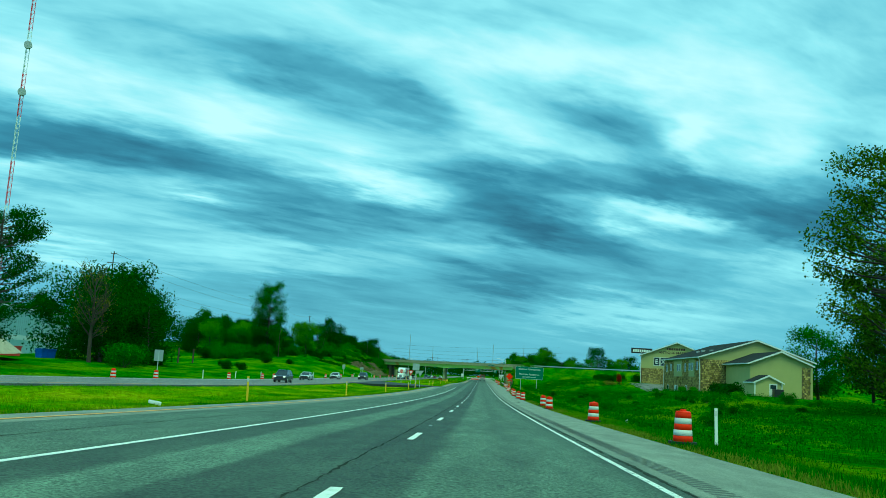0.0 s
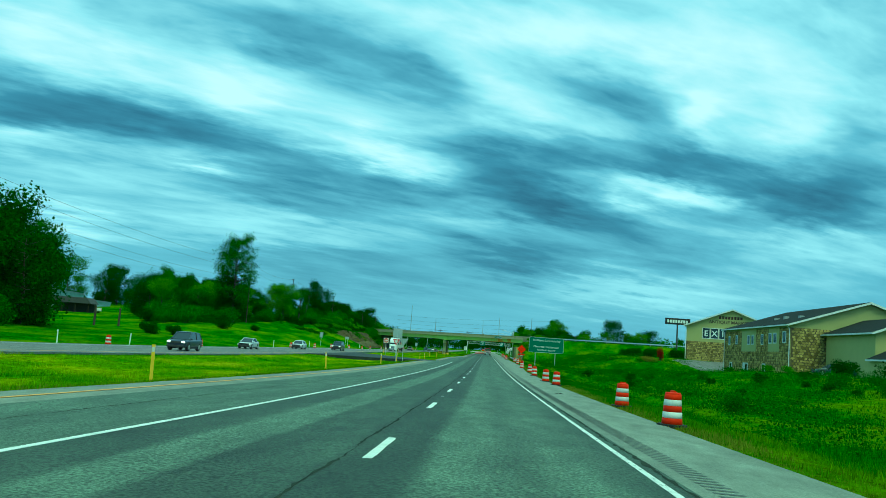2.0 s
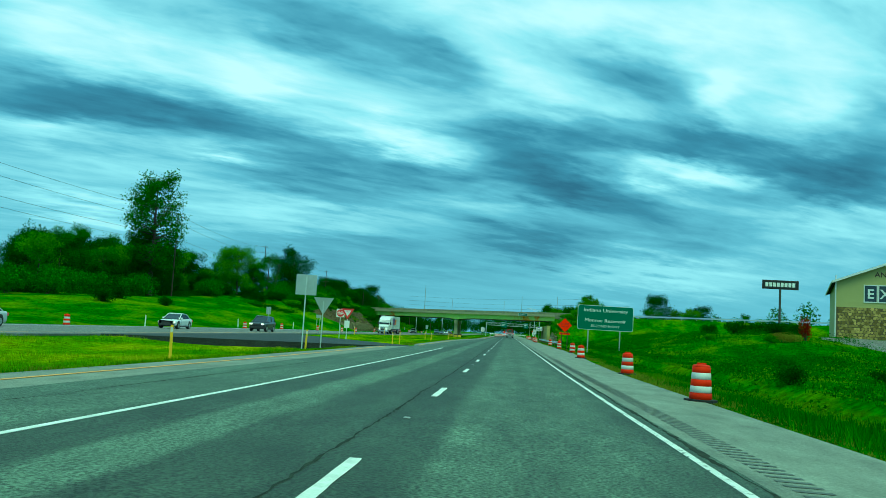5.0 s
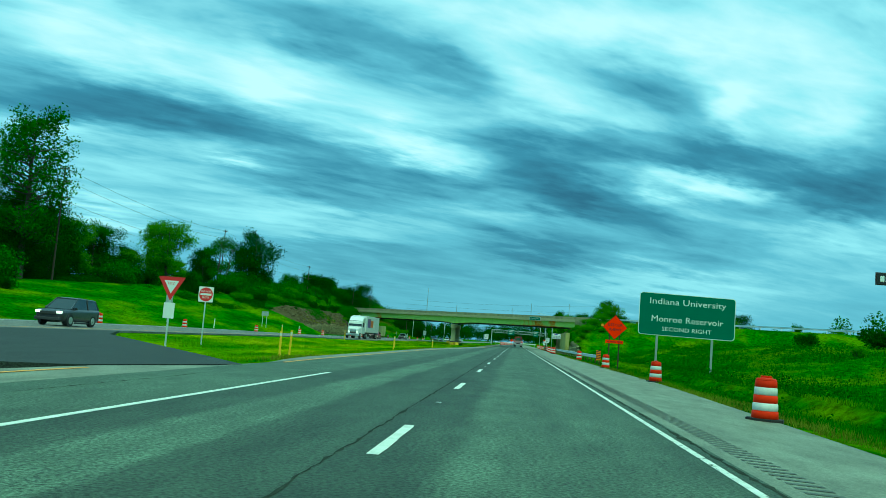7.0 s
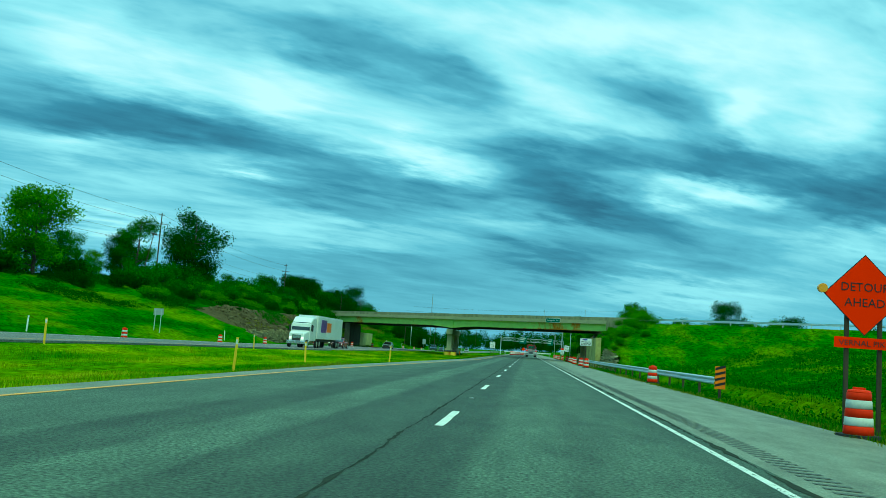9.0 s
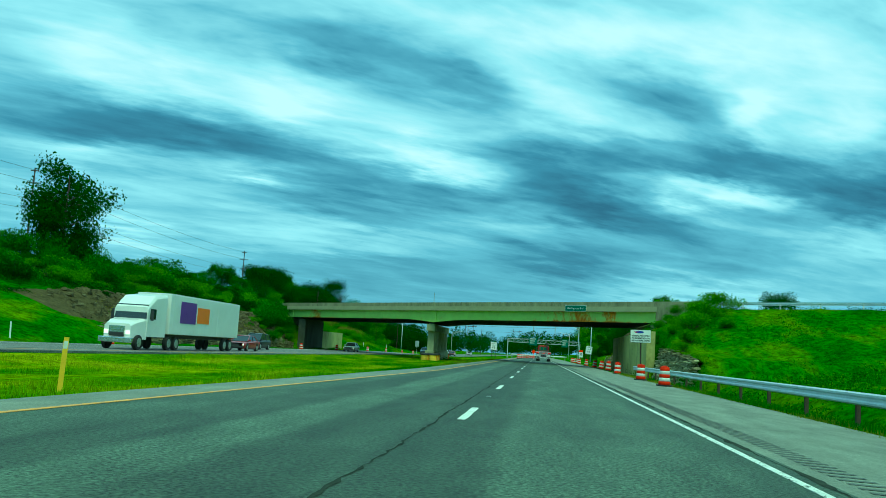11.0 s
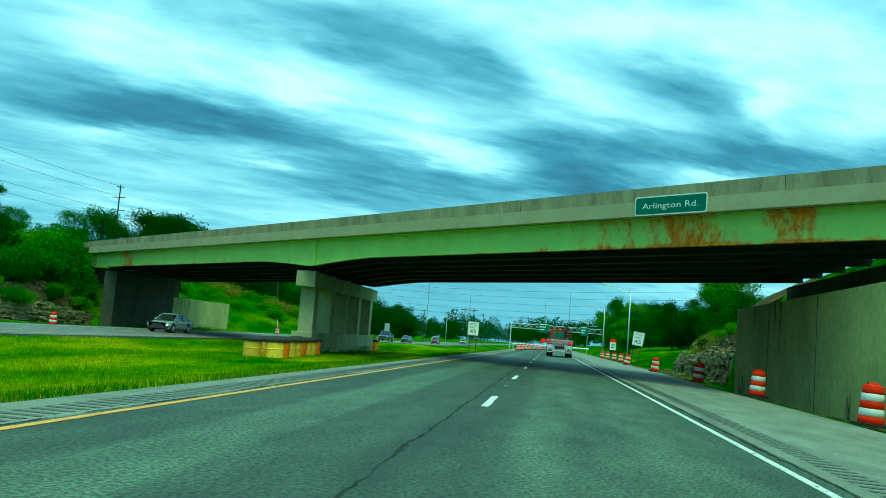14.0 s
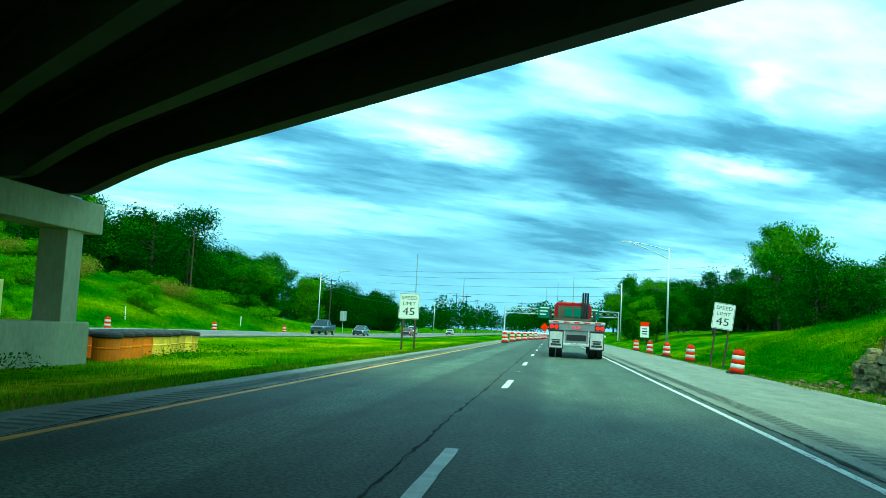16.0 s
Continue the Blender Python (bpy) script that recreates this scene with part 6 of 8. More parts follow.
def window(parent, x, z, w, h, y=0.0, face="-y", panes=2):
    """A framed window; face is the way it looks."""
    turn = {"-y": 0, "-x": -90}[face]
    m = pose(*((x, y, z) if face == "-y" else (y, x, z)), 0, 0, turn)
    bm = bmesh.new()
    for x0, x1, z0, z1 in ((-w / 2 - 0.09, w / 2 + 0.09, h / 2, h / 2 + 0.1), (-w / 2 - 0.09, w / 2 + 0.09, -h / 2 - 0.12, -h / 2), (-w / 2 - 0.09, -w / 2, -h / 2, h / 2), (w / 2, w / 2 + 0.09, -h / 2, h / 2)):
        box(bm, x0, x1, -0.07, 0.0, z0, z1)
    fr = part("window", bm, M_TRIM, parent, "white window frame")
    fr.matrix_basis = m
    for i in range(panes):
        bm = bmesh.new()
        a, b = -w / 2 + w * i / panes, -w / 2 + w * (i + 1) / panes
        box(bm, a + 0.02, b - 0.02, -0.03, -0.01, -h / 2, h / 2)
        part("pane", bm, M_GLASS, fr)
    return fr


def gable_house(name, x0, x1, y0, y1, z0, eave, apex, label, over_hang=0.5, turn=0.0):
    """A gabled block with its ridge along y; the thing stands at its near corner."""
    th = thing(name, pose(x0, y0, z0, 0, 0, turn), label, "building")
    w, d, e, a = x1 - x0, y1 - y0, eave - z0, apex - z0
    bm = bmesh.new()
    prism(bm, ((0, -3.0), (w, -3.0), (w, e), (w / 2, a), (0, e)), 0, d)
    part("wall", bm, M_SIDING, th, "tan lap siding")
    # siding laps on the gable
    bm = bmesh.new()
    n = int((a) / 0.3)
    for i in range(1, n):
        z = i * 0.3
        half = w / 2 if z < e else w / 2 * (a - z) / (a - e)
        if half > 0.2:
            box(bm, w / 2 - half + 0.02, w / 2 + half - 0.02, -0.014, 0.0, z, z + 0.012)
    o = part("siding_laps", bm, M_SIDING, th)
    k = (a - e) / (w / 2)
    for sgn in (-1, 1):
        bm = bmesh.new()
        xa, xb = w / 2, w / 2 + sgn * (w / 2 + over_hang)
        za, zb = a, a - k * (w / 2 + over_hang)
        prism(bm, ((xa, za + 0.02), (xb, zb + 0.02), (xb, zb + 0.2), (xa, za + 0.22)), -over_hang, d + over_hang)
        part("roof", bm, M_SHINGLE, th, "dark shingle roof slope")
        bm = bmesh.new()
        prism(bm, ((xa, za - 0.06), (xb, zb - 0.06), (xb, zb + 0.19), (xa, za + 0.21)), -over_hang - 0.05, -over_hang - 0.005)
        part("bargeboard", bm, M_TRIM, th)
    bm = bmesh.new()
    box(bm, -over_hang - 0.12, -over_hang, -over_hang, d + over_hang, e - k * over_hang - 0.02, e - k * over_hang + 0.16)
    part("gutter", bm, M_TRIM, th)
    return th


STONES = []
for i in range(8):
    r = random.Random(100 + i)
    bm = bmesh.new()
    n = r.choice((4, 5, 5, 6))
    pts = [(0.27 * r.uniform(0.75, 1.2) * math.cos(2 * math.pi * j / n + 0.7 + r.uniform(-0.25, 0.25)), 0.22 * r.uniform(0.75, 1.2) * math.sin(2 * math.pi * j / n + 0.7)) for j in range(n)]
    vs = prism(bm, pts, -0.05, 0.02)
    for v in vs[:n]:
        v.co.x *= 0.92
        v.co.z *= 0.92
    STONES.append(mesh_of("stone", bm, M_STONE))


def stone_face(parent, u0, u1, z0, z1, y, face="-y", seed=0, limit=280, holes=()):
    """Rubble facing: a mortar sheet with single stones standing proud; u runs along the wall."""
    rnd = random.Random(seed)
    bm = bmesh.new()
    if face == "-y":
        box(bm, u0, u1, y - 0.05, y, z0, z1)
    else:
        box(bm, y - 0.05, y, u0, u1, z0, z1)
    sheet = part("stone_facing", bm, M_MORTAR, parent, "brown fieldstone facing")
    area = (u1 - u0) * (z1 - z0)
    step = 0.4
    count, vs, fs = 0, [], []
    k = step / 0.43
    nz = int((z1 - z0) / (step * 0.82))
    for j in range(nz):
        z = z0 + (j + 0.5) * (z1 - z0) / nz
        nu = max(1, int((u1 - u0) / step))
        for i in range(nu):
            u = u0 + (i + 0.5 + (0.25 if j % 2 else -0.25)) * (u1 - u0) / nu + rnd.uniform(-0.06, 0.06)
            if any(a < u < b and c < z < d for a, b, c, d in holes) or u < u0 + 0.15 or u > u1 - 0.15:
                continue
            loc = (u, y - 0.05, z) if face == "-y" else (y - 0.05, u, z)
            m = pose(*loc, 0, rnd.uniform(-15, 15) if face == "-y" else 0, 0 if face == "-y" else -90) @ Matrix.Diagonal((k, 1, k, 1))
            m = m @ Matrix.Rotation(rnd.uniform(-0.35, 0.35), 4, "Y") @ Matrix.Diagonal((rnd.uniform(0.7, 1.15), 1, rnd.uniform(0.7, 1.1), 1))
            src = STONES[rnd.randrange(8)]
            if count < limit:
                piece("stone", src, sheet, m)
                count += 1
            else:
                i0 = len(vs)
                vs += [m @ v.co for v in src.vertices]
                fs += [tuple(i + i0 for i in p.vertices) for p in src.polygons]
    if vs:
        me = bpy.data.meshes.new("rubble_facing")
        me.from_pydata(vs, [], fs)
        me.materials.append(M_STONEREST)
        ob = new("rubble_facing", me)
        ob.parent = sheet
        ob["kind"] = "stuff"
    return sheet


# the two-storey shop wing beside the highway
SHOP = gable_house("shop_wing", 40, 59.5, 155, 185.5, 1.4, 8.4, 11.7, "two-storey tan shop wing with stone facing and dark roof")
stone_face(SHOP, 0.0, 30.4, -0.6, 6.6, 0.0, "-x", 3, 300, holes=((4.0, 8.4, 3.6, 6.9), (14.0, 21, 3.6, 6.9), (9.4, 11, -0.6, 1.9), (17.3, 20.2, -0.6, 1.9), (25.6, 27.2, -0.6, 1.9)))
stone_face(SHOP, 0.05, 5.0, -0.5, 6.6, 0.0, "-y", 4, 90)
stone_face(SHOP, 5.0, 12.0, -0.5, 2.4, 0.0, "-y", 5, 90)
for u0, u1 in ((4.0, 8.4), (14.0, 21.0)):
    bm = bmesh.new()
    box(bm, -0.11, -0.052, u0, u1, 3.5, 6.9)
    part("siding_panel", bm, M_SIDING, SHOP, "plain tan panel between stone piers")
for u, z, w, h in ((1.9, 5.4, 1.1, 1.3), (5.6, 5.3, 1.1, 1.2), (7.6, 5.3, 1.1, 1.2), (11.0, 5.2, 0.9, 1.3), (15.4, 5.2, 1.0, 1.2), (17.3, 5.2, 1.0, 1.2), (23.5, 5.3, 0.9, 1.2), (27.5, 5.2, 1.0, 1.2)):
    window(SHOP, u, z, w, h, -0.12, "-x", 1)
for u, w in ((10.2, 1.1), (18.8, 2.2), (26.4, 1.1)):
    bm = bmesh.new()
    box(bm, -0.14, -0.055, u - w / 2 - 0.12, u + w / 2 + 0.12, -0.6, 1.85)
    dr = part("door", bm, M_TRIM, SHOP, "white door frame")
    bm = bmesh.new()
    box(bm, -0.16, -0.145, u - w / 2 + 0.1, u - 0.05 if w > 2 else u + w / 2 - 0.1, -0.5, 1.7)
    part("door_leaf", bm, M_GLASS, dr)
for u in (-0.15, 30.2):
    bm = bmesh.new()
    rod(bm, (-0.2, u, -0.6), (-0.2, u, 6.4), 0.06, 0.06, 8)
    rod(bm, (-0.2, u, 6.4), (-0.5, u, 6.75), 0.06, 0.06, 8)
    part("downpipe", bm, M_TRIM, SHOP)
for u, hh in ((12, 0.15), (16, 0.0), (6, 0.0)):
    bm = bmesh.new()
    box(bm, 3.2, 3.8, u, u + 0.6, 8.0, 8.6 + hh)
    part("roof_vent", bm, M_GREYPOST, SHOP)

ANNEX = gable_house("shop_annex", 44.3, 53.8, 140.5, 154.5, 1.9, 7.4, 9.3, "single-storey tan shop annex with a white-trimmed gable")
stone_face(ANNEX, 8.1, 9.45, -0.4, 5.2, 0.0, "-y", 6, 40)
SHED = gable_house("store_shed", 43.4, 47.6, 135.2, 139.8, 2.2, 4.3, 5.3, "small tan shed with white corner boards", 0.25)
bm = bmesh.new()
box(bm, 2.2, 3.4, -0.06, -0.01, 0, 2.0)
dr = part("door", bm, M_TRIM, SHED, "white shed door")
bm = bmesh.new()
box(bm, 2.35, 3.25, -0.075, -0.062, 1.2, 1.8)
part("pane", bm, M_GLASS, dr)
for x in (0.0, 4.1):
    bm = bmesh.new()
    box(bm, x - 0.06, x + 0.12, -0.05, 0.0, -0.5, 2.05)
    part("corner_board", bm, M_TRIM, SHED)
bm = bmesh.new()
box(bm, 45.9, 47.3, 133.6, 134.8, 2.0, 3.4, 0.08)
single("waste_bin", bm, M_BLACK, "black rubbish container standing by the shed", "waste container")

MARKET = gable_house("market_hall", 40.6, 57.6, 216, 242, 3.4, 10.1, 13.4, "tan gabled market hall with stone base and exit windows", turn=-18)
stone_face(MARKET, 0.0, 16.9, -1.2, 3.6, 0.0, "-y", 8, 220)
for i, ch in enumerate("EXIT"):
    fr = window(MARKET, 3.7 + i * 1.55, 5.3, 1.3, 1.9, 0.0, "-y", 1)
    words(ch, 1.55, M_TRIM, fr, 0, -0.55, y=-0.036, bold=0.03, name="window_letter")
words("ANTIQUE MARKET", 0.85, M_BROWNINK, MARKET, 7.9, 7.3, y=-0.03, width=7.6, bold=0.012)
for i in range(8):
    bm = bmesh.new()
    box(bm, 6.0 + i * 0.56, 6.42 + i * 0.56, -0.03, -0.016, 8.2, 8.75)
    part("text_bar", bm, M_BROWNINK, MARKET)
bm = bmesh.new()
rod(bm, (-0.1, -0.1, -0.6), (-0.1, -0.1, 7.4), 0.07, 0.07, 8)
part("downpipe", bm, M_TRIM, MARKET)
earth_sheet("pavement_lot", 36.5, 52, 190, 214, 0.08, "pale concrete parking lot between the shop buildings", 1.5, 1.5, 1.0, 4, M_OPP, "pavement")


def pylon_sign():
    x, y = 50.4, 270.5
    z = ground(x, y)
    th = thing("pylon_sign", pose(x, y, z, 0, 0, -4), "black roadside sign board on a single steel pole", "sign")
    bm = bmesh.new()
    rod(bm, (0, 0, -0.4), (0, 0, 12.4 - z), 0.22, 0.2, 12)
    part("pole", bm, M_SHED, th)
    zc = 13.2 - z
    bm = bmesh.new()
    box(bm, -3.1, 3.1, -0.2, 0.2, zc - 0.75, zc + 0.75, 0.04)
    part("board", bm, M_BLACK, th)
    bm = bmesh.new()
    box(bm, -3.16, 3.16, -0.16, 0.16, zc - 0.82, zc + 0.82)
    part("frame", bm, M_BROWNINK, th)
    for i in range(8):
        bm = bmesh.new()
        box(bm, -2.65 + i * 0.67, -2.15 + i * 0.67, -0.215, -0.203, zc - 0.38, zc + 0.38)
        part("text_bar", bm, M_SIGNWHITE, th)


pylon_sign()


# long metal works building behind the far bank
def works_hall():
    p, q = Vector((-96, 168, 0)), Vector((-121, 318, 0))
    d = q - p
    L = d.length
    ang = math.degrees(math.atan2(d.y, d.x))
    th = thing("works_hall", pose(p.x, p.y, 4.2, 0, 0, ang), "long pale blue metal works hall behind the bank", "building")
    steps = ((0, L * 0.62, 6.6), (L * 0.62, L * 0.8, 5.2), (L * 0.8, L, 3.9))
    for a, b, h in steps:
        bm = bmesh.new()
        prism(bm, ((a, -3), (b, -3), (b, h), (a, h)), 0, 30)
        bay = part("wall", bm, M_METALWALL, th, "pale blue metal cladding")
        bm = bmesh.new()
        box(bm, a - 0.2, b + 0.2, -0.3, 30.2, h + 0.004, h + 0.3)
        part("roof_edge", bm, M_METALROOF, bay)
        bm = bmesh.new()
        box(bm, a + 0.5, b - 0.5, -0.06, -0.005, 0.1, 1.1)
        part("base_band", bm, M_TRIM, bay)
        n = int((b - a) / 1.2)
        bm = bmesh.new()
        for i in range(n):
            box(bm, a + i * 1.2 + 0.5, a + i * 1.2 + 0.56, -0.04, -0.004, 1.2, h - 0.1)
        tagged(part("cladding_ribs", bm, M_METALROOF, bay), kind="stuff")
    for i in range(5):
        bm = bmesh.new()
        u = 20 + i * 17
        box(bm, u, u + 1.6, 5, 6.6, 6.9, 7.9, 0.1)
        part("roof_vent", bm, M_GALV, th)


works_hall()


def field_shed():
    x, y = -100.5, 250
    th = thing("field_shed", pose(x, y, ground(x, y), 0, 0, 8), "low dark open-sided shed in front of the hall", "shed")
    bm = bmesh.new()
    prism(bm, ((-5.4, 2.2), (5.4, 2.2), (4.2, 3.6), (-4.2, 3.6)), -3.2, 3.2)
    part("roof", bm, M_SHED, th)
    bm = bmesh.new()
    box(bm, -4.8, 4.8, 1.5, 2.8, -0.5, 2.2)
    part("wall", bm, M_SHED, th)
    for i in range(4):
        bm = bmesh.new()
        box(bm, -4.7 + i * 3.1, -4.5 + i * 3.1, -2.8, -2.6, -0.5, 2.2)
        part("post", bm, M_WOODPOST, th)


field_shed()
bm = bmesh.new()
bmesh.ops.create_cone(bm, cap_ends=True, segments=18, radius1=5.0, radius2=0.4, depth=3.2)
r = random.Random(3)
for v in bm.verts:
    v.co += Vector((r.uniform(-0.3, 0.3), r.uniform(-0.3, 0.3), r.uniform(-0.15, 0.15)))
single("sand_pile", bm, mat("pale_sand", (0.36, 0.33, 0.24), rough=0.95, var=0.2), "pale conical sand heap behind the far verge", "sand heap", m=pose(-60.5, 103, 3.6))
for nm, c, x, y, w, lab in (("skip", (0.4, 0.03, 0.02), -69, 124, 4.5, "red metal skip standing on the grass"), ("skip", (0.02, 0.08, 0.5), -69, 136.5, 2.6, "blue metal container standing on the grass")):
    th = thing(nm, pose(x, y, ground(x, y), 0, 0, 62), lab, "container")
    cm = mat("painted_steel_" + str(int(x * 10 + y)), c, rough=0.5, var=0.2)
    bm = bmesh.new()
    prism(bm, ((-w / 2 + 0.2, 0.1), (w / 2 - 0.2, 0.1), (w / 2, 1.5), (-w / 2, 1.5)), -0.9, 0.9)
    part("body", bm, cm, th)
    bm = bmesh.new()
    box(bm, -w / 2 - 0.05, w / 2 + 0.05, -0.98, 0.98, 1.45, 1.56)
    part("rim", bm, cm, th)


def field_post(x, y):
    th = thing("field_post", pose(x, y, ground(x, y), 0, D_R.uniform(-2, 2), 0), "dark weathered timber post on the mown bank", "post", "timber posts on the bank")
    bm = bmesh.new()
    rod(bm, (0, 0, -0.5), (0, 0, 3.1), 0.2, 0.17, 9)
    part("shaft", bm, M_WOODPOST, th)
    bm = bmesh.new()
    rod(bm, (0, 0, 3.1), (0, 0, 3.2), 0.19, 0.05, 9)
    part("cap", bm, M_WOODPOST, th)


for x, y in ((-63.06, 181.6), (-63.15, 191.4)):
    field_post(x, y)


# ---------------------------------------------------------------- vehicles
M_TYRE = mat("tyre_rubber", (0.02, 0.02, 0.02), rough=0.85, var=0.2)
M_RIM = mat("alloy_rim", (0.5, 0.52, 0.53), rough=0.3, metal=0.8, var=0.1, bump=0)
M_CARGLASS = mat("tinted_car_glass", (0.015, 0.022, 0.025), rough=0.06, var=0.05, bump=0, spec=0.9)
M_BUMPER = mat("dark_bumper_plastic", (0.03, 0.03, 0.032), rough=0.6, var=0.1)
M_HEAD = lamp_mat("headlamp_on", (1.0, 0.95, 0.8), 1.1)
M_TAIL = lamp_mat("tail_lamp_on", (0.9, 0.004, 0.004), 0.8)
M_CHROME = mat("polished_metal", (0.7, 0.72, 0.73), rough=0.2, metal=0.9, var=0.08, bump=0)


def paint(name, c):
    m = mat(name, c, rough=0.3, var=0.06, scale=1, bump=0, spec=0.6)
    m.node_tree.nodes["Principled BSDF"].inputs["Coat Weight"].default_value = 0.5
    return m


def wheel(parent, x, y, r, w=0.22):
    bm = bmesh.new()
    rod(bm, (x - w / 2, y, r), (x + w / 2, y, r), r, r, 20)
    bmesh.ops.bevel(bm, geom=[e for e in bm.edges if e.calc_length() < r], offset=0.03, segments=2, affect="EDGES")
    o = part("wheel", bm, M_TYRE, parent)
    s = 1 if x > 0 else -1
    bm = bmesh.new()
    rod(bm, (x + s * (w / 2 - 0.03), y, r), (x + s * (w / 2 + 0.012), y, r), r * 0.66, r * 0.6, 16)
    rod(bm, (x + s * (w / 2 + 0.012), y, r), (x + s * (w / 2 + 0.03), y, r), r * 0.18, r * 0.14, 10)
    part("rim", bm, M_RIM, o)


def loft(bm, sections):
    """Joins closed outlines of equal point count; the first and last are capped."""
    rings = [[bm.verts.new(p) for p in s] for s in sections]
    n = len(rings[0])
    for a, b in zip(rings, rings[1:]):
        for i in range(n):
            bm.faces.new((a[i], a[(i + 1) % n], b[(i + 1) % n], b[i]))
    bm.faces.new(rings[0][::-1])
    bm.faces.new(rings[-1])
    bmesh.ops.recalc_face_normals(bm, faces=bm.faces)


def car(x, y, z, colour, label, kind="sedan", turn=180.0, lights=True, name="car"):
    """Length along local y with the nose at +y; turn 180 faces the camera's way back."""
    th = thing(name, pose(x, y, z, 0, 0, turn), label, "pickup truck" if kind == "pickup" else "car")
    # lower body sections: (y, half width, bottom, belt, shoulder)
    spec = {
        "sedan": (4.7, 0.88, 0.9, 1.42, ((-2.35, 0.72, 0.42, 0.82), (-2.2, 0.84, 0.25, 0.95), (-1.4, 0.89, 0.2, 0.97), (0, 0.9, 0.2, 0.92), (1.2, 0.89, 0.2, 0.88), (2.0, 0.84, 0.24, 0.74), (2.35, 0.7, 0.4, 0.6)), ((-1.75, 0.95), (-1.0, 1.4), (0.2, 1.43), (1.15, 0.92))),
        "suv": (4.7, 0.92, 1.0, 1.72, ((-2.35, 0.8, 0.5, 1.05), (-2.25, 0.9, 0.3, 1.1), (-1.4, 0.94, 0.28, 1.08), (0, 0.95, 0.28, 1.06), (1.1, 0.94, 0.28, 1.04), (2.1, 0.88, 0.32, 0.96), (2.35, 0.76, 0.45, 0.8)), ((-2.25, 1.08), (-1.95, 1.66), (0.3, 1.72), (1.25, 1.05))),
        "van": (4.95, 0.95, 1.0, 1.76, ((-2.5, 0.84, 0.45, 1.05), (-2.38, 0.94, 0.28, 1.08), (-1.4, 0.97, 0.25, 1.06), (0, 0.97, 0.25, 1.04), (1.2, 0.96, 0.25, 1.0), (2.2, 0.88, 0.3, 0.86), (2.5, 0.74, 0.42, 0.72)), ((-2.38, 1.06), (-2.1, 1.68), (0.5, 1.76), (1.6, 1.0))),
        "pickup": (5.6, 0.98, 1.1, 1.85, ((-2.8, 0.9, 0.55, 1.12), (-2.7, 0.97, 0.42, 1.15), (-1.2, 0.98, 0.4, 1.13), (0, 0.98, 0.4, 1.12), (1.4, 0.97, 0.4, 1.1), (2.5, 0.93, 0.42, 1.05), (2.8, 0.82, 0.55, 0.95)), ((-0.75, 1.12), (-0.6, 1.78), (0.6, 1.84), (1.35, 1.1))),
    }[kind]
    length, hw, belt, top, secs, roof = spec
    bm = bmesh.new()
    sections = []
    for yy, w, lo, hi in secs:
        sections.append([(-w * 0.9, yy, lo), (w * 0.9, yy, lo), (w, yy, lo + 0.15), (w, yy, hi - 0.12), (w * 0.93, yy, hi), (-w * 0.93, yy, hi), (-w, yy, hi - 0.12), (-w, yy, lo + 0.15)])
    loft(bm, sections)
    bmesh.ops.bevel(bm, geom=[e for e in bm.edges if e.calc_face_angle(0) > 0.3], offset=0.045, segments=2, affect="EDGES", profile=0.6)
    body = part("body", bm, paint("car_paint", colour), th, smooth=True)
    for sx in (-1, 1):
        for fy in (-0.29, 0.3):
            bm = bmesh.new()
            r = (0.33 if kind == "sedan" else 0.37) * 1.16
            rod(bm, (sx * (hw - 0.2), fy * length, r), (sx * (hw + 0.012), fy * length, r), r, r, 20)
            part("wheel_arch", bm, M_BUMPER, th)
        for yy in (roof[2][0] + 0.55, (roof[1][0] + roof[2][0]) / 2, roof[1][0] - 0.1):
            bm = bmesh.new()
            box(bm, sx * (hw + 0.008) - 0.012, sx * (hw + 0.008) + 0.012, yy - 0.008, yy + 0.008, 0.34, belt - 0.1)
            part("door_seam", bm, M_BUMPER, th)
        bm = bmesh.new()
        box(bm, sx * hw - 0.03, sx * hw + 0.03, -0.18 * length, 0.19 * length, 0.18, 0.27, 0.01)
        part("sill", bm, M_BUMPER, th)
    bm = bmesh.new()
    w = hw
    cs = []
    for (yy, zz), k in zip(roof, (0.9, 0.74, 0.74, 0.9)):
        base = min(belt, zz) - 0.04
        cs.append([(-w * 0.93, yy, base), (w * 0.93, yy, base), (w * (k if zz > belt + 0.2 else 0.9), yy, zz), (-w * (k if zz > belt + 0.2 else 0.9), yy, zz)])
    loft(bm, cs)
    part("cabin_glass", bm, M_CARGLASS, th, "dark glazed cabin")
    bm = bmesh.new()
    (y1, z1), (y2, z2) = roof[1], roof[2]
    loft(bm, [[(-w * 0.74, yy, zz - 0.05), (w * 0.74, yy, zz - 0.05), (w * 0.7, yy, zz + 0.035), (-w * 0.7, yy, zz + 0.035)] for yy, zz in ((y1 - 0.08, z1 - 0.02), (y1 + 0.2, z1 + 0.02), (y2 - 0.2, z2 + 0.02), (y2 + 0.06, z2 - 0.02))])
    part("roof", bm, body.data.materials[0], th)
    # pillars
    for sx in (-1, 1):
        for (ya, za), (yb, zb) in ((roof[0], roof[1]), (roof[3], roof[2])):
            bm = bmesh.new()
            rod(bm, (sx * w * 0.9, ya, za), (sx * w * 0.73, yb, zb), 0.045, 0.04, 6)
            part("pillar", bm, body.data.materials[0], th)
        ym = (y1 + y2) / 2
        bm = bmesh.new()
        rod(bm, (sx * w * 0.935, ym, belt - 0.05), (sx * w * 0.75, ym, top - 0.03), 0.045, 0.04, 6)
        part("pillar", bm, M_BUMPER, th)
        bm = bmesh.new()
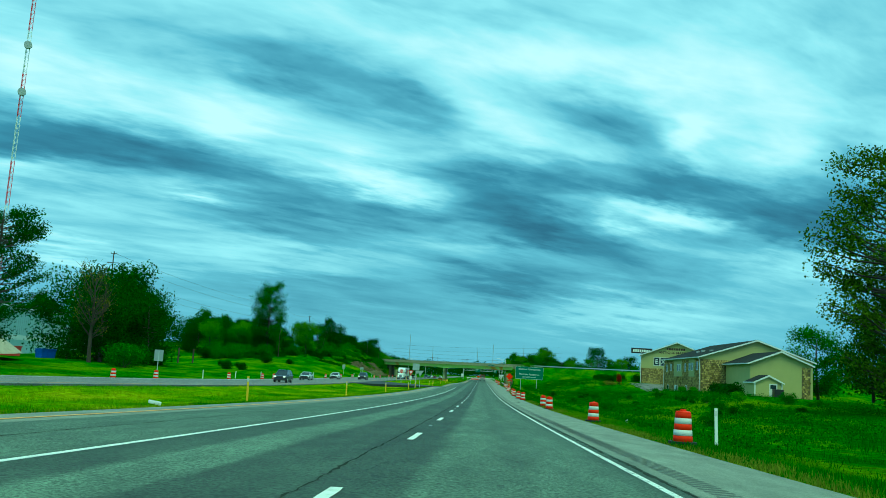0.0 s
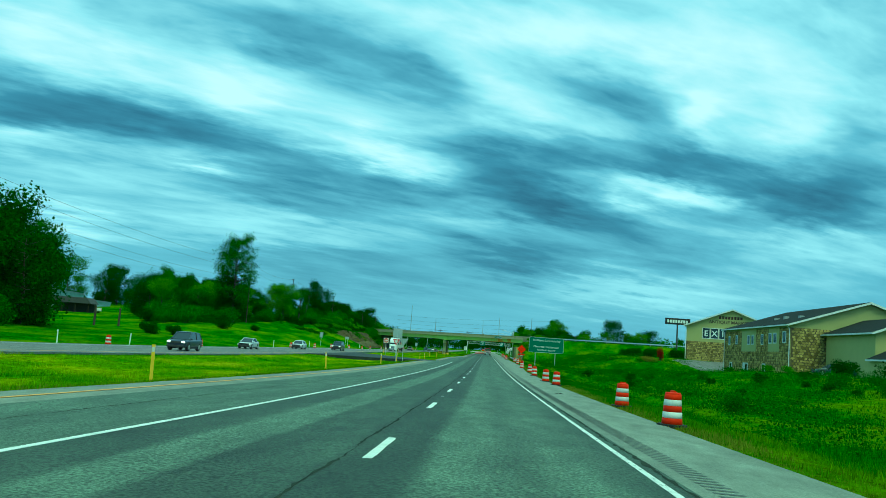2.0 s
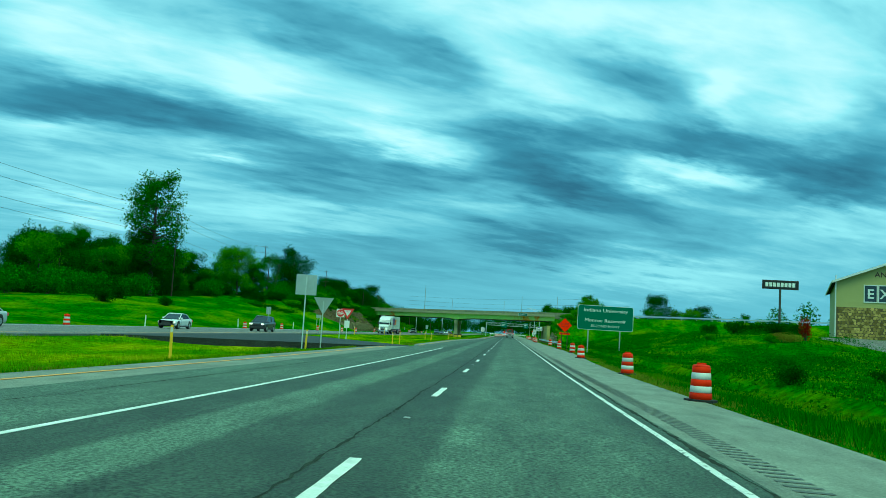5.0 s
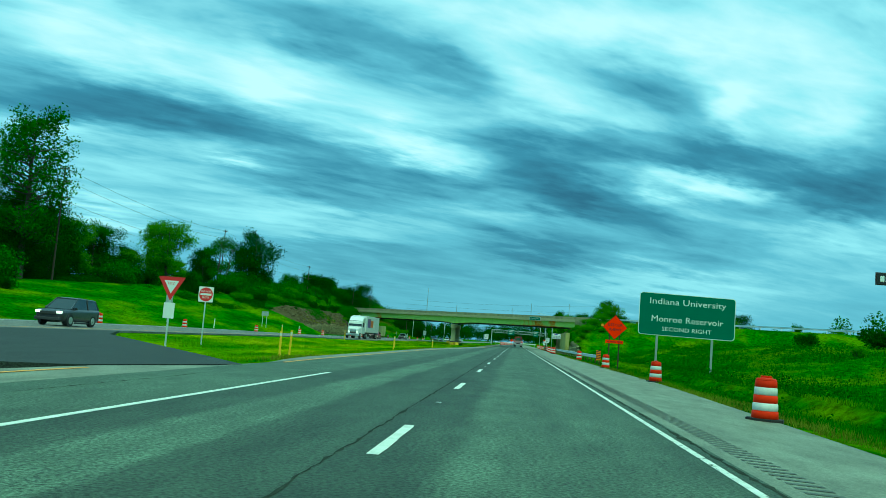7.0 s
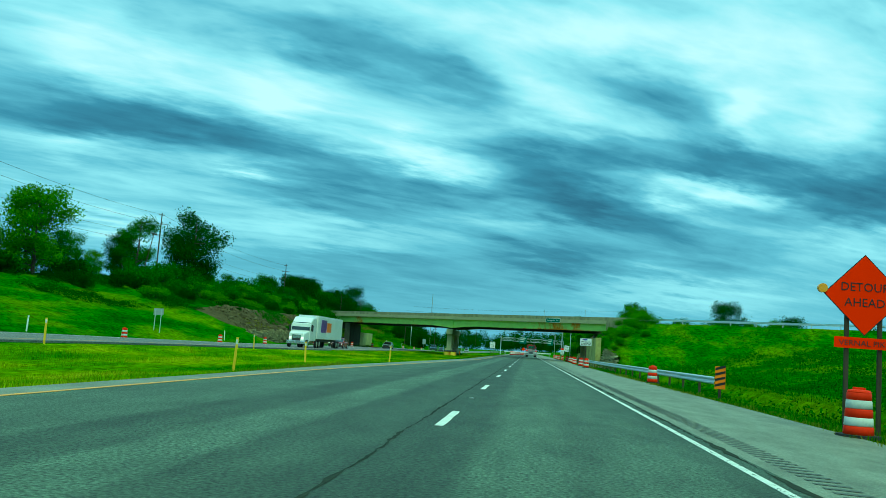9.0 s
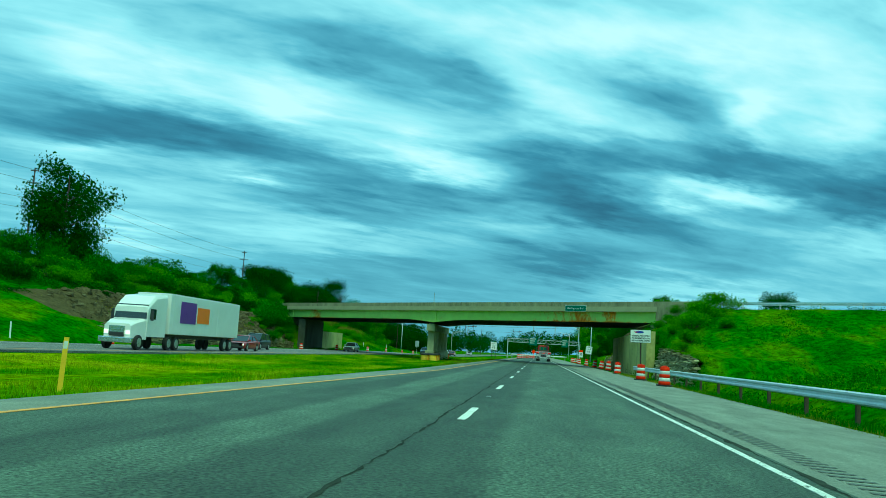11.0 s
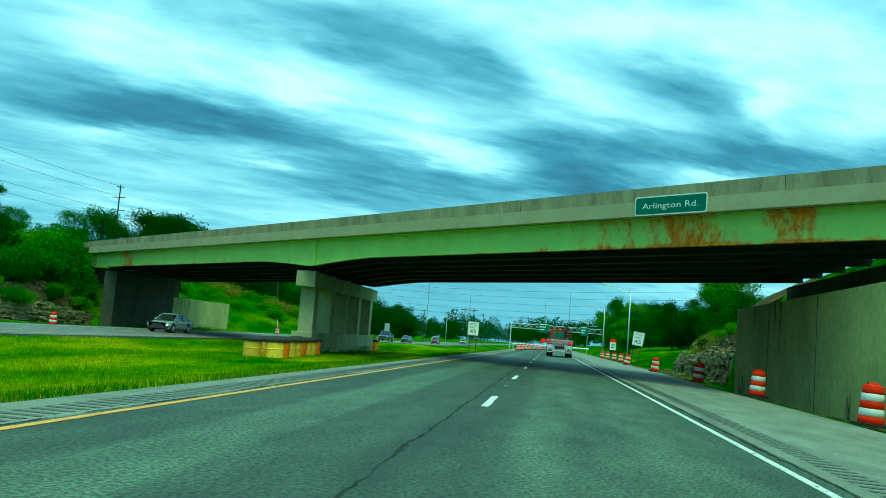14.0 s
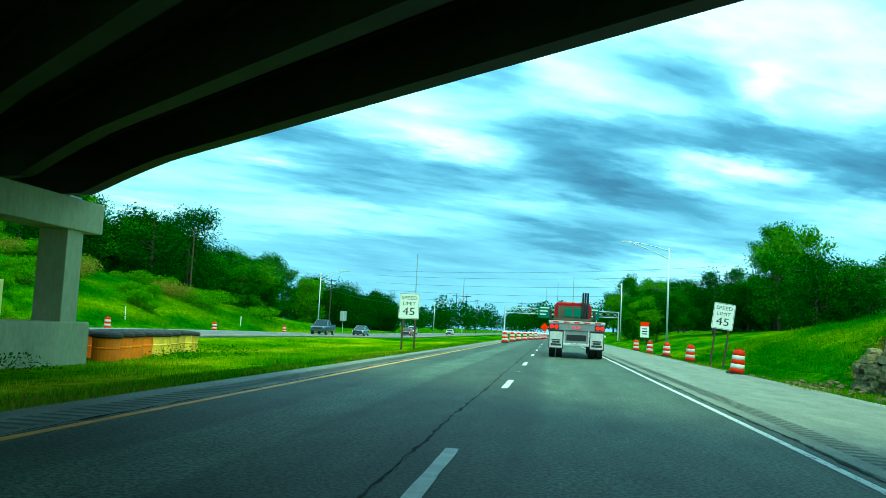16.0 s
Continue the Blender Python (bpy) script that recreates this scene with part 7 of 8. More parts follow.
        box(bm, sx * (w + 0.02) - 0.09, sx * (w + 0.02) + 0.09, y2 + 0.55, y2 + 0.65, belt + 0.02, belt + 0.17, 0.02)
        part("door_mirror", bm, body.data.materials[0], th)
    r = 0.33 if kind in ("sedan",) else 0.37
    for sx in (-1, 1):
        for fy in (-0.29, 0.3):
            wheel(th, sx * (hw - 0.08), fy * length, r)
    fy, ry = secs[-2][0], secs[1][0]
    hz = secs[-2][3] - 0.12
    for sx in (-1, 1):
        bm = bmesh.new()
        box(bm, sx * hw * 0.72 - 0.16, sx * hw * 0.72 + 0.16, fy + 0.12, fy + 0.3, hz - 0.1, hz + 0.06, 0.03)
        part("headlight", bm, M_HEAD if lights else M_CHROME, th, "bright headlight" if lights else "clear headlight")
        bm = bmesh.new()
        box(bm, sx * hw * 0.82 - 0.12, sx * hw * 0.82 + 0.12, ry - 0.16, ry - 0.02, secs[1][3] - 0.26, secs[1][3] - 0.08, 0.02)
        part("tail_light", bm, M_SIGNRED, th)
    bm = bmesh.new()
    box(bm, -hw * 0.5, hw * 0.5, fy + 0.2, fy + 0.36, hz - 0.16, hz + 0.02, 0.02)
    part("grille", bm, M_BUMPER, th)
    bm = bmesh.new()
    box(bm, -hw * 0.86, hw * 0.86, fy + 0.1, fy + 0.4, secs[-1][2] - 0.12, secs[-1][2] + 0.06, 0.04)
    part("bumper", bm, M_BUMPER, th)
    if kind == "pickup":
        for sx in (-1, 1):
            bm = bmesh.new()
            box(bm, sx * 0.93 - 0.05, sx * 0.93 + 0.05, -2.75, -0.8, 1.1, 1.3, 0.02)
            part("bed_side", bm, body.data.materials[0], th)
    return th


def opp(y):
    return grade(y) + opp_drop(y) + 0.004


car(-26.6, 121.5, opp(121.5), (0.02, 0.03, 0.06), "dark blue car driving on the opposite carriageway", "suv")
car(-30.6, 158, opp(158), (0.55, 0.58, 0.58), "silver sedan driving on the opposite carriageway", "sedan")
car(-30.6, 190, opp(190), (0.75, 0.76, 0.76), "white sedan driving on the opposite carriageway", "sedan")
car(-26.6, 206, opp(206), (0.03, 0.03, 0.04), "black sport utility car on the opposite carriageway", "suv")
car(-26.6, 326.5, opp(326.5), (0.25, 0.01, 0.015), "dark red small car with lights on", "sedan")
car(-30.6, 342.5, opp(342.5), (0.012, 0.016, 0.02), "black minivan with lights on", "van")
car(-28.4, 383, opp(383), (0.3, 0.36, 0.38), "grey-blue sedan passing under the bridge", "sedan")
car(-28.4, 474, opp(474), (0.03, 0.07, 0.12), "dark blue pickup truck beyond the bridge", "pickup", lights=False)
car(-27.8, 494, opp(494), (0.12, 0.2, 0.26), "blue sedan beyond the bridge", "sedan")
car(-26.6, 530, opp(530), (0.3, 0.02, 0.02), "red sedan far along the opposite carriageway", "sedan")
car(-30.6, 560, opp(560), (0.75, 0.76, 0.76), "white car far along the opposite carriageway", "suv")
car(-26.6, 600, opp(600), (0.75, 0.76, 0.76), "white car far along the opposite carriageway", "sedan")
car(43.4, 192.5, ground(43.4, 192.5) + 0.16, (0.05, 0.02, 0.03), "dark parked car on the shop's lot", "sedan", 150, False)
car(42, 146, ground(42, 146), (0.03, 0.06, 0.08), "dark parked car beside the shop wall", "sedan", 80, False)
car(-101, 262, ground(-101, 262), (0.75, 0.76, 0.76), "white parked pickup near the shed", "pickup", 60, False)


def box_lorry():
    """A white tractor with a long box trailer, nose towards local +y."""
    x, y = -26.4, 303.5
    th = thing("semi_truck", pose(x, y, opp(y), 0, 0, 180), "white semi truck with a long box trailer", "semi truck")
    white = paint("white_truck_paint", (0.8, 0.8, 0.79))
    bm = bmesh.new()
    box(bm, -1.28, 1.28, -17.0, -2.6, 1.15, 4.05, 0.05)
    tr = part("trailer_box", bm, white, th, "plain white trailer box")
    for sx in (-1, 1):
        for k in (0, 6, 12, 17):
            bm = bmesh.new()
            box(bm, sx * 1.285 - 0.012, sx * 1.285 + 0.012, -16.8 + k * 0.8, -16.74 + k * 0.8, 1.2, 4.0)
            part("rib", bm, white, tr)
        for a, b, c in ((-6.9, -3.9, 0), (-9.6, -7.1, 1)):
            bm = bmesh.new()
            box(bm, sx * 1.3 - 0.014, sx * 1.3 + 0.014, a - 0.4, b - 0.5, 2.1 if c else 2.0, 3.3 if c else 3.6)
            part("livery_block", bm, paint("livery", (0.12, 0.02, 0.3) if c == 0 else (0.9, 0.2, 0.01)), tr, "plain coloured livery block")
    bm = bmesh.new()
    box(bm, -0.5, 0.5, -16.8, 2.6, 0.85, 1.12)
    part("chassis", bm, M_BUMPER, th)
    bm = bmesh.new()
    loft(bm, [[(-1.2, yy, 0.9), (1.2, yy, 0.9), (1.2, yy, h - 0.2), (1.1, yy, h), (-1.1, yy, h), (-1.2, yy, h - 0.2)] for yy, h in ((-2.2, 3.9), (-0.4, 3.7), (0.5, 3.1), (0.75, 2.9))])
    part("cab", bm, white, th)
    bm = bmesh.new()
    loft(bm, [[(-w, yy, 0.7), (w, yy, 0.7), (w, yy, h - 0.15), (w * 0.85, yy, h), (-w * 0.85, yy, h), (-w, yy, h - 0.15)] for yy, h, w in ((0.6, 2.15, 1.15), (1.8, 1.95, 1.05), (2.5, 1.7, 0.9))])
    part("bonnet", bm, white, th)
    bm = bmesh.new()
    prism(bm, ((0.5, 2.1), (0.86, 2.1), (0.62, 3.05), (0.4, 3.12)), -1.12, 1.12, "x")
    part("windscreen", bm, M_CARGLASS, th)
    for sx in (-1, 1):
        bm = bmesh.new()
        box(bm, sx * 1.2 - 0.015, sx * 1.2 + 0.015, -0.5, 0.4, 2.1, 2.8)
        part("side_window", bm, M_CARGLASS, th)
        bm = bmesh.new()
        box(bm, sx * 0.75 - 0.14, sx * 0.75 + 0.14, 2.4, 2.56, 1.0, 1.25, 0.03)
        part("headlight", bm, M_HEAD, th)
        bm = bmesh.new()
        box(bm, sx * 1.42 - 0.1, sx * 1.42 + 0.1, 0.5, 0.6, 2.0, 2.7, 0.03)
        part("mirror", bm, M_BUMPER, th)
        for yy in (1.7, -3.0, -4.3, -14.2, -15.5):
            wheel(th, sx * 1.05, yy, 0.5, 0.3)
    bm = bmesh.new()
    box(bm, -0.55, 0.55, 2.5, 2.58, 0.95, 1.55, 0.02)
    part("grille", bm, M_CHROME, th)
    bm = bmesh.new()
    box(bm, -1.15, 1.15, 2.5, 2.75, 0.45, 0.8, 0.05)
    part("bumper", bm, M_CHROME, th)


box_lorry()


def flatbed():
    """The flatbed ahead in the same lane, seen from behind; its tail stands at local y 0."""
    x, y = 2.05, 405.8
    th = thing("flatbed_truck", pose(x, y, 0.004), "red flatbed truck with a white tail frame and tall exhausts", "truck")
    white = mat("white_tail_paint", (0.55, 0.56, 0.58), rough=0.5, var=0.3, scale=2, fine=12, spec=0.2)
    dull = mat("dull_aluminium", (0.3, 0.31, 0.33), rough=0.5, metal=0.5, var=0.25, scale=3)
    red = mat("red_cab_paint", (0.3, 0.004, 0.008), rough=0.55, var=0.15, bump=0, spec=0.2)
    bm = bmesh.new()
    box(bm, -1.3, 1.3, 0.0, 8.4, 1.2, 1.36, 0.02)
    part("deck", bm, mat("deck_boards", (0.2, 0.18, 0.15), var=0.3), th, "worn flat deck")
    bm = bmesh.new()
    box(bm, -1.3, 1.3, -0.1, 0.0, 1.3, 1.62, 0.02)
    part("tail_board", bm, dull, th, "grey aluminium tail board")
    bm = bmesh.new()
    box(bm, -1.32, 1.32, -0.13, 0.06, 1.62, 1.74, 0.02)
    part("tail_rail", bm, white, th, "white tail rail")
    for i in range(5):
        bm = bmesh.new()
        box(bm, -1.12 + i * 0.49, -0.84 + i * 0.49, -0.136, -0.131, 1.65, 1.71)
        part("reflector_strip", bm, M_SIGNRED, th)
    for sx in (-1, 1):
        bm = bmesh.new()
        box(bm, sx * 1.07 - 0.24, sx * 1.07 + 0.24, -0.115, -0.095, 1.33, 1.57, 0.01)
        panel = part("light_panel", bm, M_BUMPER, th, "black lamp panel")
        for k in (-0.1, 0.12):
            bm = bmesh.new()
            rod(bm, (sx * 1.07 + k, -0.11, 1.45), (sx * 1.07 + k, -0.15, 1.45), 0.095, 0.085, 14)
            part("tail_light", bm, M_TAIL, panel, "round red tail light")
        bm = bmesh.new()
        box(bm, sx * 0.95 - 0.34, sx * 0.95 + 0.34, -0.075, -0.05, 0.42, 1.26, 0.01)
        rim = part("flap_frame", bm, M_BUMPER, th, "dark rim of the mud flap")
        bm = bmesh.new()
        box(bm, sx * 0.95 - 0.3, sx * 0.95 + 0.3, -0.09, -0.078, 0.47, 1.22, 0.005)
        part("mud_flap", bm, white, rim, "white mud flap with dark print")
        for z0, z1, a in ((0.56, 0.66, 0.24), (0.69, 0.77, 0.18), (0.8, 0.86, 0.2)):
            bm = bmesh.new()
            box(bm, sx * 0.95 - a, sx * 0.95 + a, -0.097, -0.092, z0, z1)
            part("text_bar", bm, M_BUMPER, rim)
        bm = bmesh.new()
        box(bm, sx * 0.57 - 0.03, sx * 0.57 + 0.03, -0.1, -0.02, 0.62, 1.3, 0.008)
        part("hanger", bm, white, th)
        for yy in (0.9, 2.2):
            for k in (0.78, 1.12):
                wheel(th, sx * k, yy, 0.5, 0.28)
        wheel(th, sx * 1.05, 11.2, 0.5, 0.3)
    for i in range(3):
        bm = bmesh.new()
        rod(bm, (-0.16 + i * 0.16, -0.1, 1.44), (-0.16 + i * 0.16, -0.13, 1.44), 0.05, 0.045, 12)
        part("marker_light", bm, M_TAIL, th)
    bm = bmesh.new()
    box(bm, -0.54, 0.54, -0.05, -0.01, 0.72, 1.3, 0.01)
    part("under_frame", bm, dull, th, "grey frame below the deck")
    # flat black plate on the frame imitates the shade of an open hollow
    bm = bmesh.new()
    box(bm, -0.46, 0.46, -0.062, -0.052, 0.82, 1.1)
    part("recess", bm, M_BLACK, th)
    bm = bmesh.new()
    box(bm, -0.6, 0.6, -0.16, 0.02, 0.58, 0.69, 0.02)
    part("rear_bumper", bm, white, th)
    bm = bmesh.new()
    box(bm, -0.45, 0.45, 0.3, 11.8, 0.75, 1.15)
    part("chassis", bm, M_BUMPER, th)
    # cab and headboard
    bm = bmesh.new()
    loft(bm, [[(-1.05, yy, 1.1), (1.05, yy, 1.1), (1.05, yy, h - 0.25), (0.92, yy, h), (-0.92, yy, h), (-1.05, yy, h - 0.25)] for yy, h in ((8.9, 2.86), (9.1, 2.94), (10.3, 2.92), (10.6, 2.6))])
    cab = part("cab", bm, red, th, "red cab")
    bm = bmesh.new()
    loft(bm, [[(-0.95, yy, 1.0), (0.95, yy, 1.0), (0.95, yy, h), (-0.95, yy, h)] for yy, h in ((10.55, 2.0), (12.4, 1.8))])
    part("bonnet", bm, red, th)
    bm = bmesh.new()
    for z in (1.42, 1.64, 1.86):
        box(bm, -0.98, 0.98, 8.46, 8.56, z, z + 0.16)
    for xx in (-1.0, -0.35, 0.35, 1.0):
        box(bm, xx - 0.05, xx + 0.05, 8.48, 8.58, 1.36, 2.1)
    part("headboard", bm, mat("bare_headboard", (0.09, 0.075, 0.05), var=0.4), th, "slatted tan headboard")
    tinted = mat("green_tinted_glass", (0.02, 0.16, 0.09), rough=0.08, var=0.05, bump=0, spec=0.8)
    bm = bmesh.new()
    box(bm, -0.86, 0.86, 8.84, 8.9, 1.3, 2.72, 0.02)
    part("cab_back", bm, MATS["bare_headboard"], th, "tan rear wall of the cab")
    for xx in (-0.26, 0.26):
        bm = bmesh.new()
        box(bm, xx - 0.2, xx + 0.2, 8.8, 8.835, 2.1, 2.58, 0.02)
        part("rear_window", bm, tinted, th, "green-tinted rear window")
    for k, xx in enumerate((0.55, 0.68, 0.82)):
        bm = bmesh.new()
        rod(bm, (xx, 8.7, 1.3), (xx, 8.7, 3.4), 0.062, 0.058, 12)
        rod(bm, (xx, 8.7, 3.38), (xx, 8.63, 3.5), 0.058, 0.05, 12)
        part("exhaust_stack", bm, mat("dark_exhaust", (0.05, 0.05, 0.055), rough=0.4, metal=0.7) if k == 0 else MATS["dark_exhaust"], th)
    for sx in (-1, 1):
        bm = bmesh.new()
        box(bm, sx * 1.28 - 0.08, sx * 1.28 + 0.08, 10.2, 10.3, 1.9, 2.5, 0.02)
        rod(bm, (sx * 1.05, 10.25, 2.4), (sx * 1.28, 10.25, 2.4), 0.02, 0.02, 6)
        part("wing_mirror", bm, M_BUMPER, th)
    bm = bmesh.new()
    rod(bm, (-0.9, 9.6, 3.0), (-0.9, 9.6, 4.1), 0.012, 0.006, 5)
    part("aerial", bm, M_BUMPER, th)
    bm = bmesh.new()
    for a in (-0.5, 0, 0.5):
        box(bm, a - 0.09, a + 0.09, 8.95, 9.05, 2.92, 2.98, 0.01)
    part("roof_lights", bm, MATS["amber_lens"], th)


flatbed()


# ---------------------------------------------------------------- lamps, poles, wires, rocks
def street_lamp(x, y, h, arm, base, label, reach=2.6):
    th = thing("street_lamp", pose(x, y, base), label, "street lamp", "lamp posts beyond the bridge")
    bm = bmesh.new()
    rod(bm, (0, 0, -0.5), (0, 0, h), 0.13, 0.075, 12)
    part("pole", bm, M_GALV, th, smooth=True)
    bm = bmesh.new()
    prev = None
    for k in (0.0, 0.25):
        pts = [Vector((arm * reach * 2 * t, 0, h - 0.3 - k * 4 * (1 - t) + 0.9 * math.sin(t * 1.4))) for t in (0, 0.25, 0.5, 0.75, 1.0)]
        for a, b in zip(pts, pts[1:]):
            rod(bm, a, b, 0.065, 0.05, 7)
    part("arm", bm, M_GALV, th)
    bm = bmesh.new()
    e = pts[-1]
    loft(bm, [[(e.x + arm * d, -w, e.z - hh), (e.x + arm * d, w, e.z - hh), (e.x + arm * d, w * 0.7, e.z + hh), (e.x + arm * d, -w * 0.7, e.z + hh)] for d, w, hh in ((-0.1, 0.06, 0.05), (0.25, 0.16, 0.09), (0.75, 0.14, 0.06))])
    part("lamp_head", bm, M_GREYPOST, th)


street_lamp(14.0, 467, 11.0, -1, 0.6, "tall galvanised lamp post with a curved arm", 2.4)
street_lamp(14.0, 536, 11.0, -1, 0.4, "tall galvanised lamp post with a curved arm", 2.4)
street_lamp(14.5, 640, 11.0, -1, 0.2, "tall galvanised lamp post with a curved arm", 2.4)
street_lamp(-42.5, 523, 11.0, 1, -1.0, "tall galvanised lamp post with a curved arm", 2.4)
street_lamp(-42, 680, 11.0, 1, -1.2, "tall galvanised lamp post with a curved arm", 2.4)


def utility_pole(x, y, h, arms, label, tilt=0.0, r=0.16):
    z = ground(x, y)
    th = thing("utility_pole", pose(x, y, z, 0, tilt, 0), label, "utility pole")
    bm = bmesh.new()
    rod(bm, (0, 0, -0.8), (0, 0, h), r, r * 0.6, 9)
    part("pole", bm, M_WOODPOST, th)
    for dz, w in arms:
        bm = bmesh.new()
        box(bm, -w / 2, w / 2, -0.06, 0.06, h - dz - 0.06, h - dz + 0.06)
        part("crossarm", bm, M_WOODPOST, th)
        for k in (-0.45, 0.45):
            bm = bmesh.new()
            rod(bm, (k * w, 0, h - dz + 0.06), (k * w, 0, h - dz + 0.26), 0.05, 0.03, 7)
            part("insulator", bm, M_GREYPOST, th)
    return Vector((x, y, z + h))


def wire(p, q, sag, label="thin black overhead wire", r=0.022):
    bm = bmesh.new()
    p, q = Vector(p), Vector(q)
    n = 14
    pts = [p.lerp(q, i / n) - Vector((0, 0, 4 * sag * (i / n) * (1 - i / n))) for i in range(n + 1)]
    side = Vector((q.y - p.y, p.x - q.x, 0)).normalized() * r
    rings = [[bm.verts.new(c + o) for o in (side, Vector((0, 0, r)), -side, Vector((0, 0, -r)))] for c in pts]
    for a, b in zip(rings, rings[1:]):
        for i in range(4):
            bm.faces.new((a[i], a[(i + 1) % 4], b[(i + 1) % 4], b[i]))
    return single("wire", bm, M_BUMPER, label, "overhead wire", group="overhead wires")


tops = []
for x, y, top in ((-70, 160, 22), (-61.5, 266, 20.3), (-72, 362, 23.2), (-73.5, 457, 22.4)):
    h = top - ground(x, y)
    utility_pole(x, y, h, ((0.4, 1.2), (2.2, 2.2), (4.4, 2.4)), "tall wooden utility pole with crossarms on the bank")
    tops.append((x, y, top))
for (a, b, c), (d, e, f) in zip(tops, tops[1:]):
    for dz, dx in ((0.3, 0.0), (2.2, 0.9), (4.4, -1.0), (6.0, 0)):
        wire((a + dx, b, c - dz), (d + dx, e, f - dz), 1.2)
utility_pole(-85.3, 459, 15.3 - ground(-85.3, 459), ((0.3, 2.2),), "leaning wooden pole among the trees", -8)
utility_pole(-60, 330, 8, ((0.3, 1.0),), "thin wooden pole on the bank", 10, 0.08)
# poles and wires beyond the bridge
far_p = []
for x, y, h in ((-58, 500, 11), (-50, 560, 11), (-46, 640, 12), (-30, 720, 14), (34, 500, 9.5), (44, 470, 9), (58, 455, 9), (28, 600, 12)):
    utility_pole(x, y, h, ((0.4, 2.0), (1.4, 1.6)), "wooden utility pole before the wood")
for k, ((a, b, h1), (c, d, h2)) in enumerate((((-58, 500, 11), (-50, 560, 11)), ((-50, 560, 11), (-46, 640, 12)), ((28, 600, 12), (34, 500, 9.5)), ((34, 500, 9.5), (44, 470, 9)), ((44, 470, 9), (58, 455, 9)))):
    for dz, dx in ((0.3, 0.8), (0.3, -0.8), (1.3, 0.0), (2.6, 0.0)):
        wire((a + dx, b, ground(a, b) + h1 - dz), (c + dx, d, ground(c, d) + h2 - dz), 0.7)
for i, (z1, z2) in enumerate(((20, 22), (17.5, 19.5), (15, 16.5), (12.5, 14), (24, 27))):
    wire((-70, 700 + i * 8, z1), (60, 640 + i * 8, z2), 1.5, r=0.04)


def lattice_pole(x, y, h, label):
    """An H-frame of two poles under one beam."""
    th = thing("power_frame", pose(x, y, ground(x, y)), label, "power pole")
    for sx in (-2.2, 2.2):
        bm = bmesh.new()
        rod(bm, (sx, 0, -0.5), (sx, 0, h), 0.18, 0.12, 8)
        part("pole", bm, M_WOODPOST, th)
    bm = bmesh.new()
    box(bm, -4, 4, -0.12, 0.12, h - 1.4, h - 1.1)
    rod(bm, (-2.2, 0, h - 5), (2.2, 0, h - 1.5), 0.07, 0.07, 5)
    rod(bm, (2.2, 0, h - 5), (-2.2, 0, h - 1.5), 0.07, 0.07, 5)
    part("crossarm", bm, M_WOODPOST, th)


lattice_pole(-38, 735, 17, "tall twin-pole power frame far along the highway")
lattice_pole(-16, 900, 20, "tall twin-pole power frame far along the highway")
for x, y, h in ((-62, 760, 36), (-44, 800, 27), (40, 820, 30), (12, 860, 34), (-4, 1000, 34)):
    bm = bmesh.new()
    rod(bm, (0, 0, -1), (0, 0, h), 0.3, 0.15, 8)
    single("mast", bm, M_GREYPOST, "tall thin steel mast on the skyline", "mast", group="masts on the skyline", m=pose(x, y, ground(x, y)))


def gantry():
    th = thing("sign_gantry", pose(0, 569, 0), "steel truss sign gantry over the far road", "sign gantry")
    xl, xr, h = -10.2, 16.0, 5.3
    for x in (xl, xr):
        bm = bmesh.new()
        rod(bm, (x, 0, -0.8), (x, 0, h + 1.4), 0.16, 0.14, 9)
        part("post", bm, M_GALV, th)
    for z in (h, h + 1.3):
        bm = bmesh.new()
        rod(bm, (xl, 0, z), (xr, 0, z), 0.07, 0.07, 7)
        part("chord", bm, M_GALV, th)
    n = 16
    for i in range(n):
        a, b = xl + (xr - xl) * i / n, xl + (xr - xl) * (i + 1) / n
        bm = bmesh.new()
        rod(bm, (a, 0, h), (b, 0, h + 1.3), 0.035, 0.035, 5)
        rod(bm, (a, 0, h + 1.3), (b, 0, h), 0.035, 0.035, 5)
        part("brace", bm, M_GALV, th)
    for x, w in ((-1.0, 3.0), (10.5, 2.2)):
        bm = bmesh.new()
        box(bm, x - w / 2, x + w / 2, -0.2, -0.16, h - 0.8, h + 2.0)
        p = part("sign_panel", bm, M_SIGNGREEN, th, "green overhead sign panel")
        for k in range(3):
            bm = bmesh.new()
            box(bm, x - w * 0.36, x + w * (0.36 - 0.12 * k), -0.21, -0.201, h + 1.4 - k * 0.75, h + 1.65 - k * 0.75)
            part("text_bar", bm, M_SIGNWHITE, p)


gantry()


def lane_barrier():
    th = thing("lane_barrier", pose(-6.7, 500, -0.35), "long white barrier beam across the closed lanes", "barrier")
    bm = bmesh.new()
    rod(bm, (0, 0, 1.2), (16, 4.4, 1.3), 0.15, 0.15, 12)
    part("beam", bm, M_TRIM, th)
    for x in (0.3, 5.4, 10.6, 15.6):
        bm = bmesh.new()
        box(bm, x - 0.1, x + 0.1, x * 0.27 - 0.1, x * 0.27 + 0.1, -0.3, 1.2)
        part("post", bm, M_GREYPOST, th)


lane_barrier()
bm = bmesh.new()
prism(bm, ((0, 1.3), (0.6, 1.9), (0, 2.5), (-0.6, 1.9)), 0, 0.01)
box(bm, -0.03, 0.03, 0.011, 0.05, 0, 1.6)
single("work_diamond", bm, M_SIGNORANGE, "orange diamond work sign at the closed lane", "road sign", m=pose(-0.2, 492, 0))


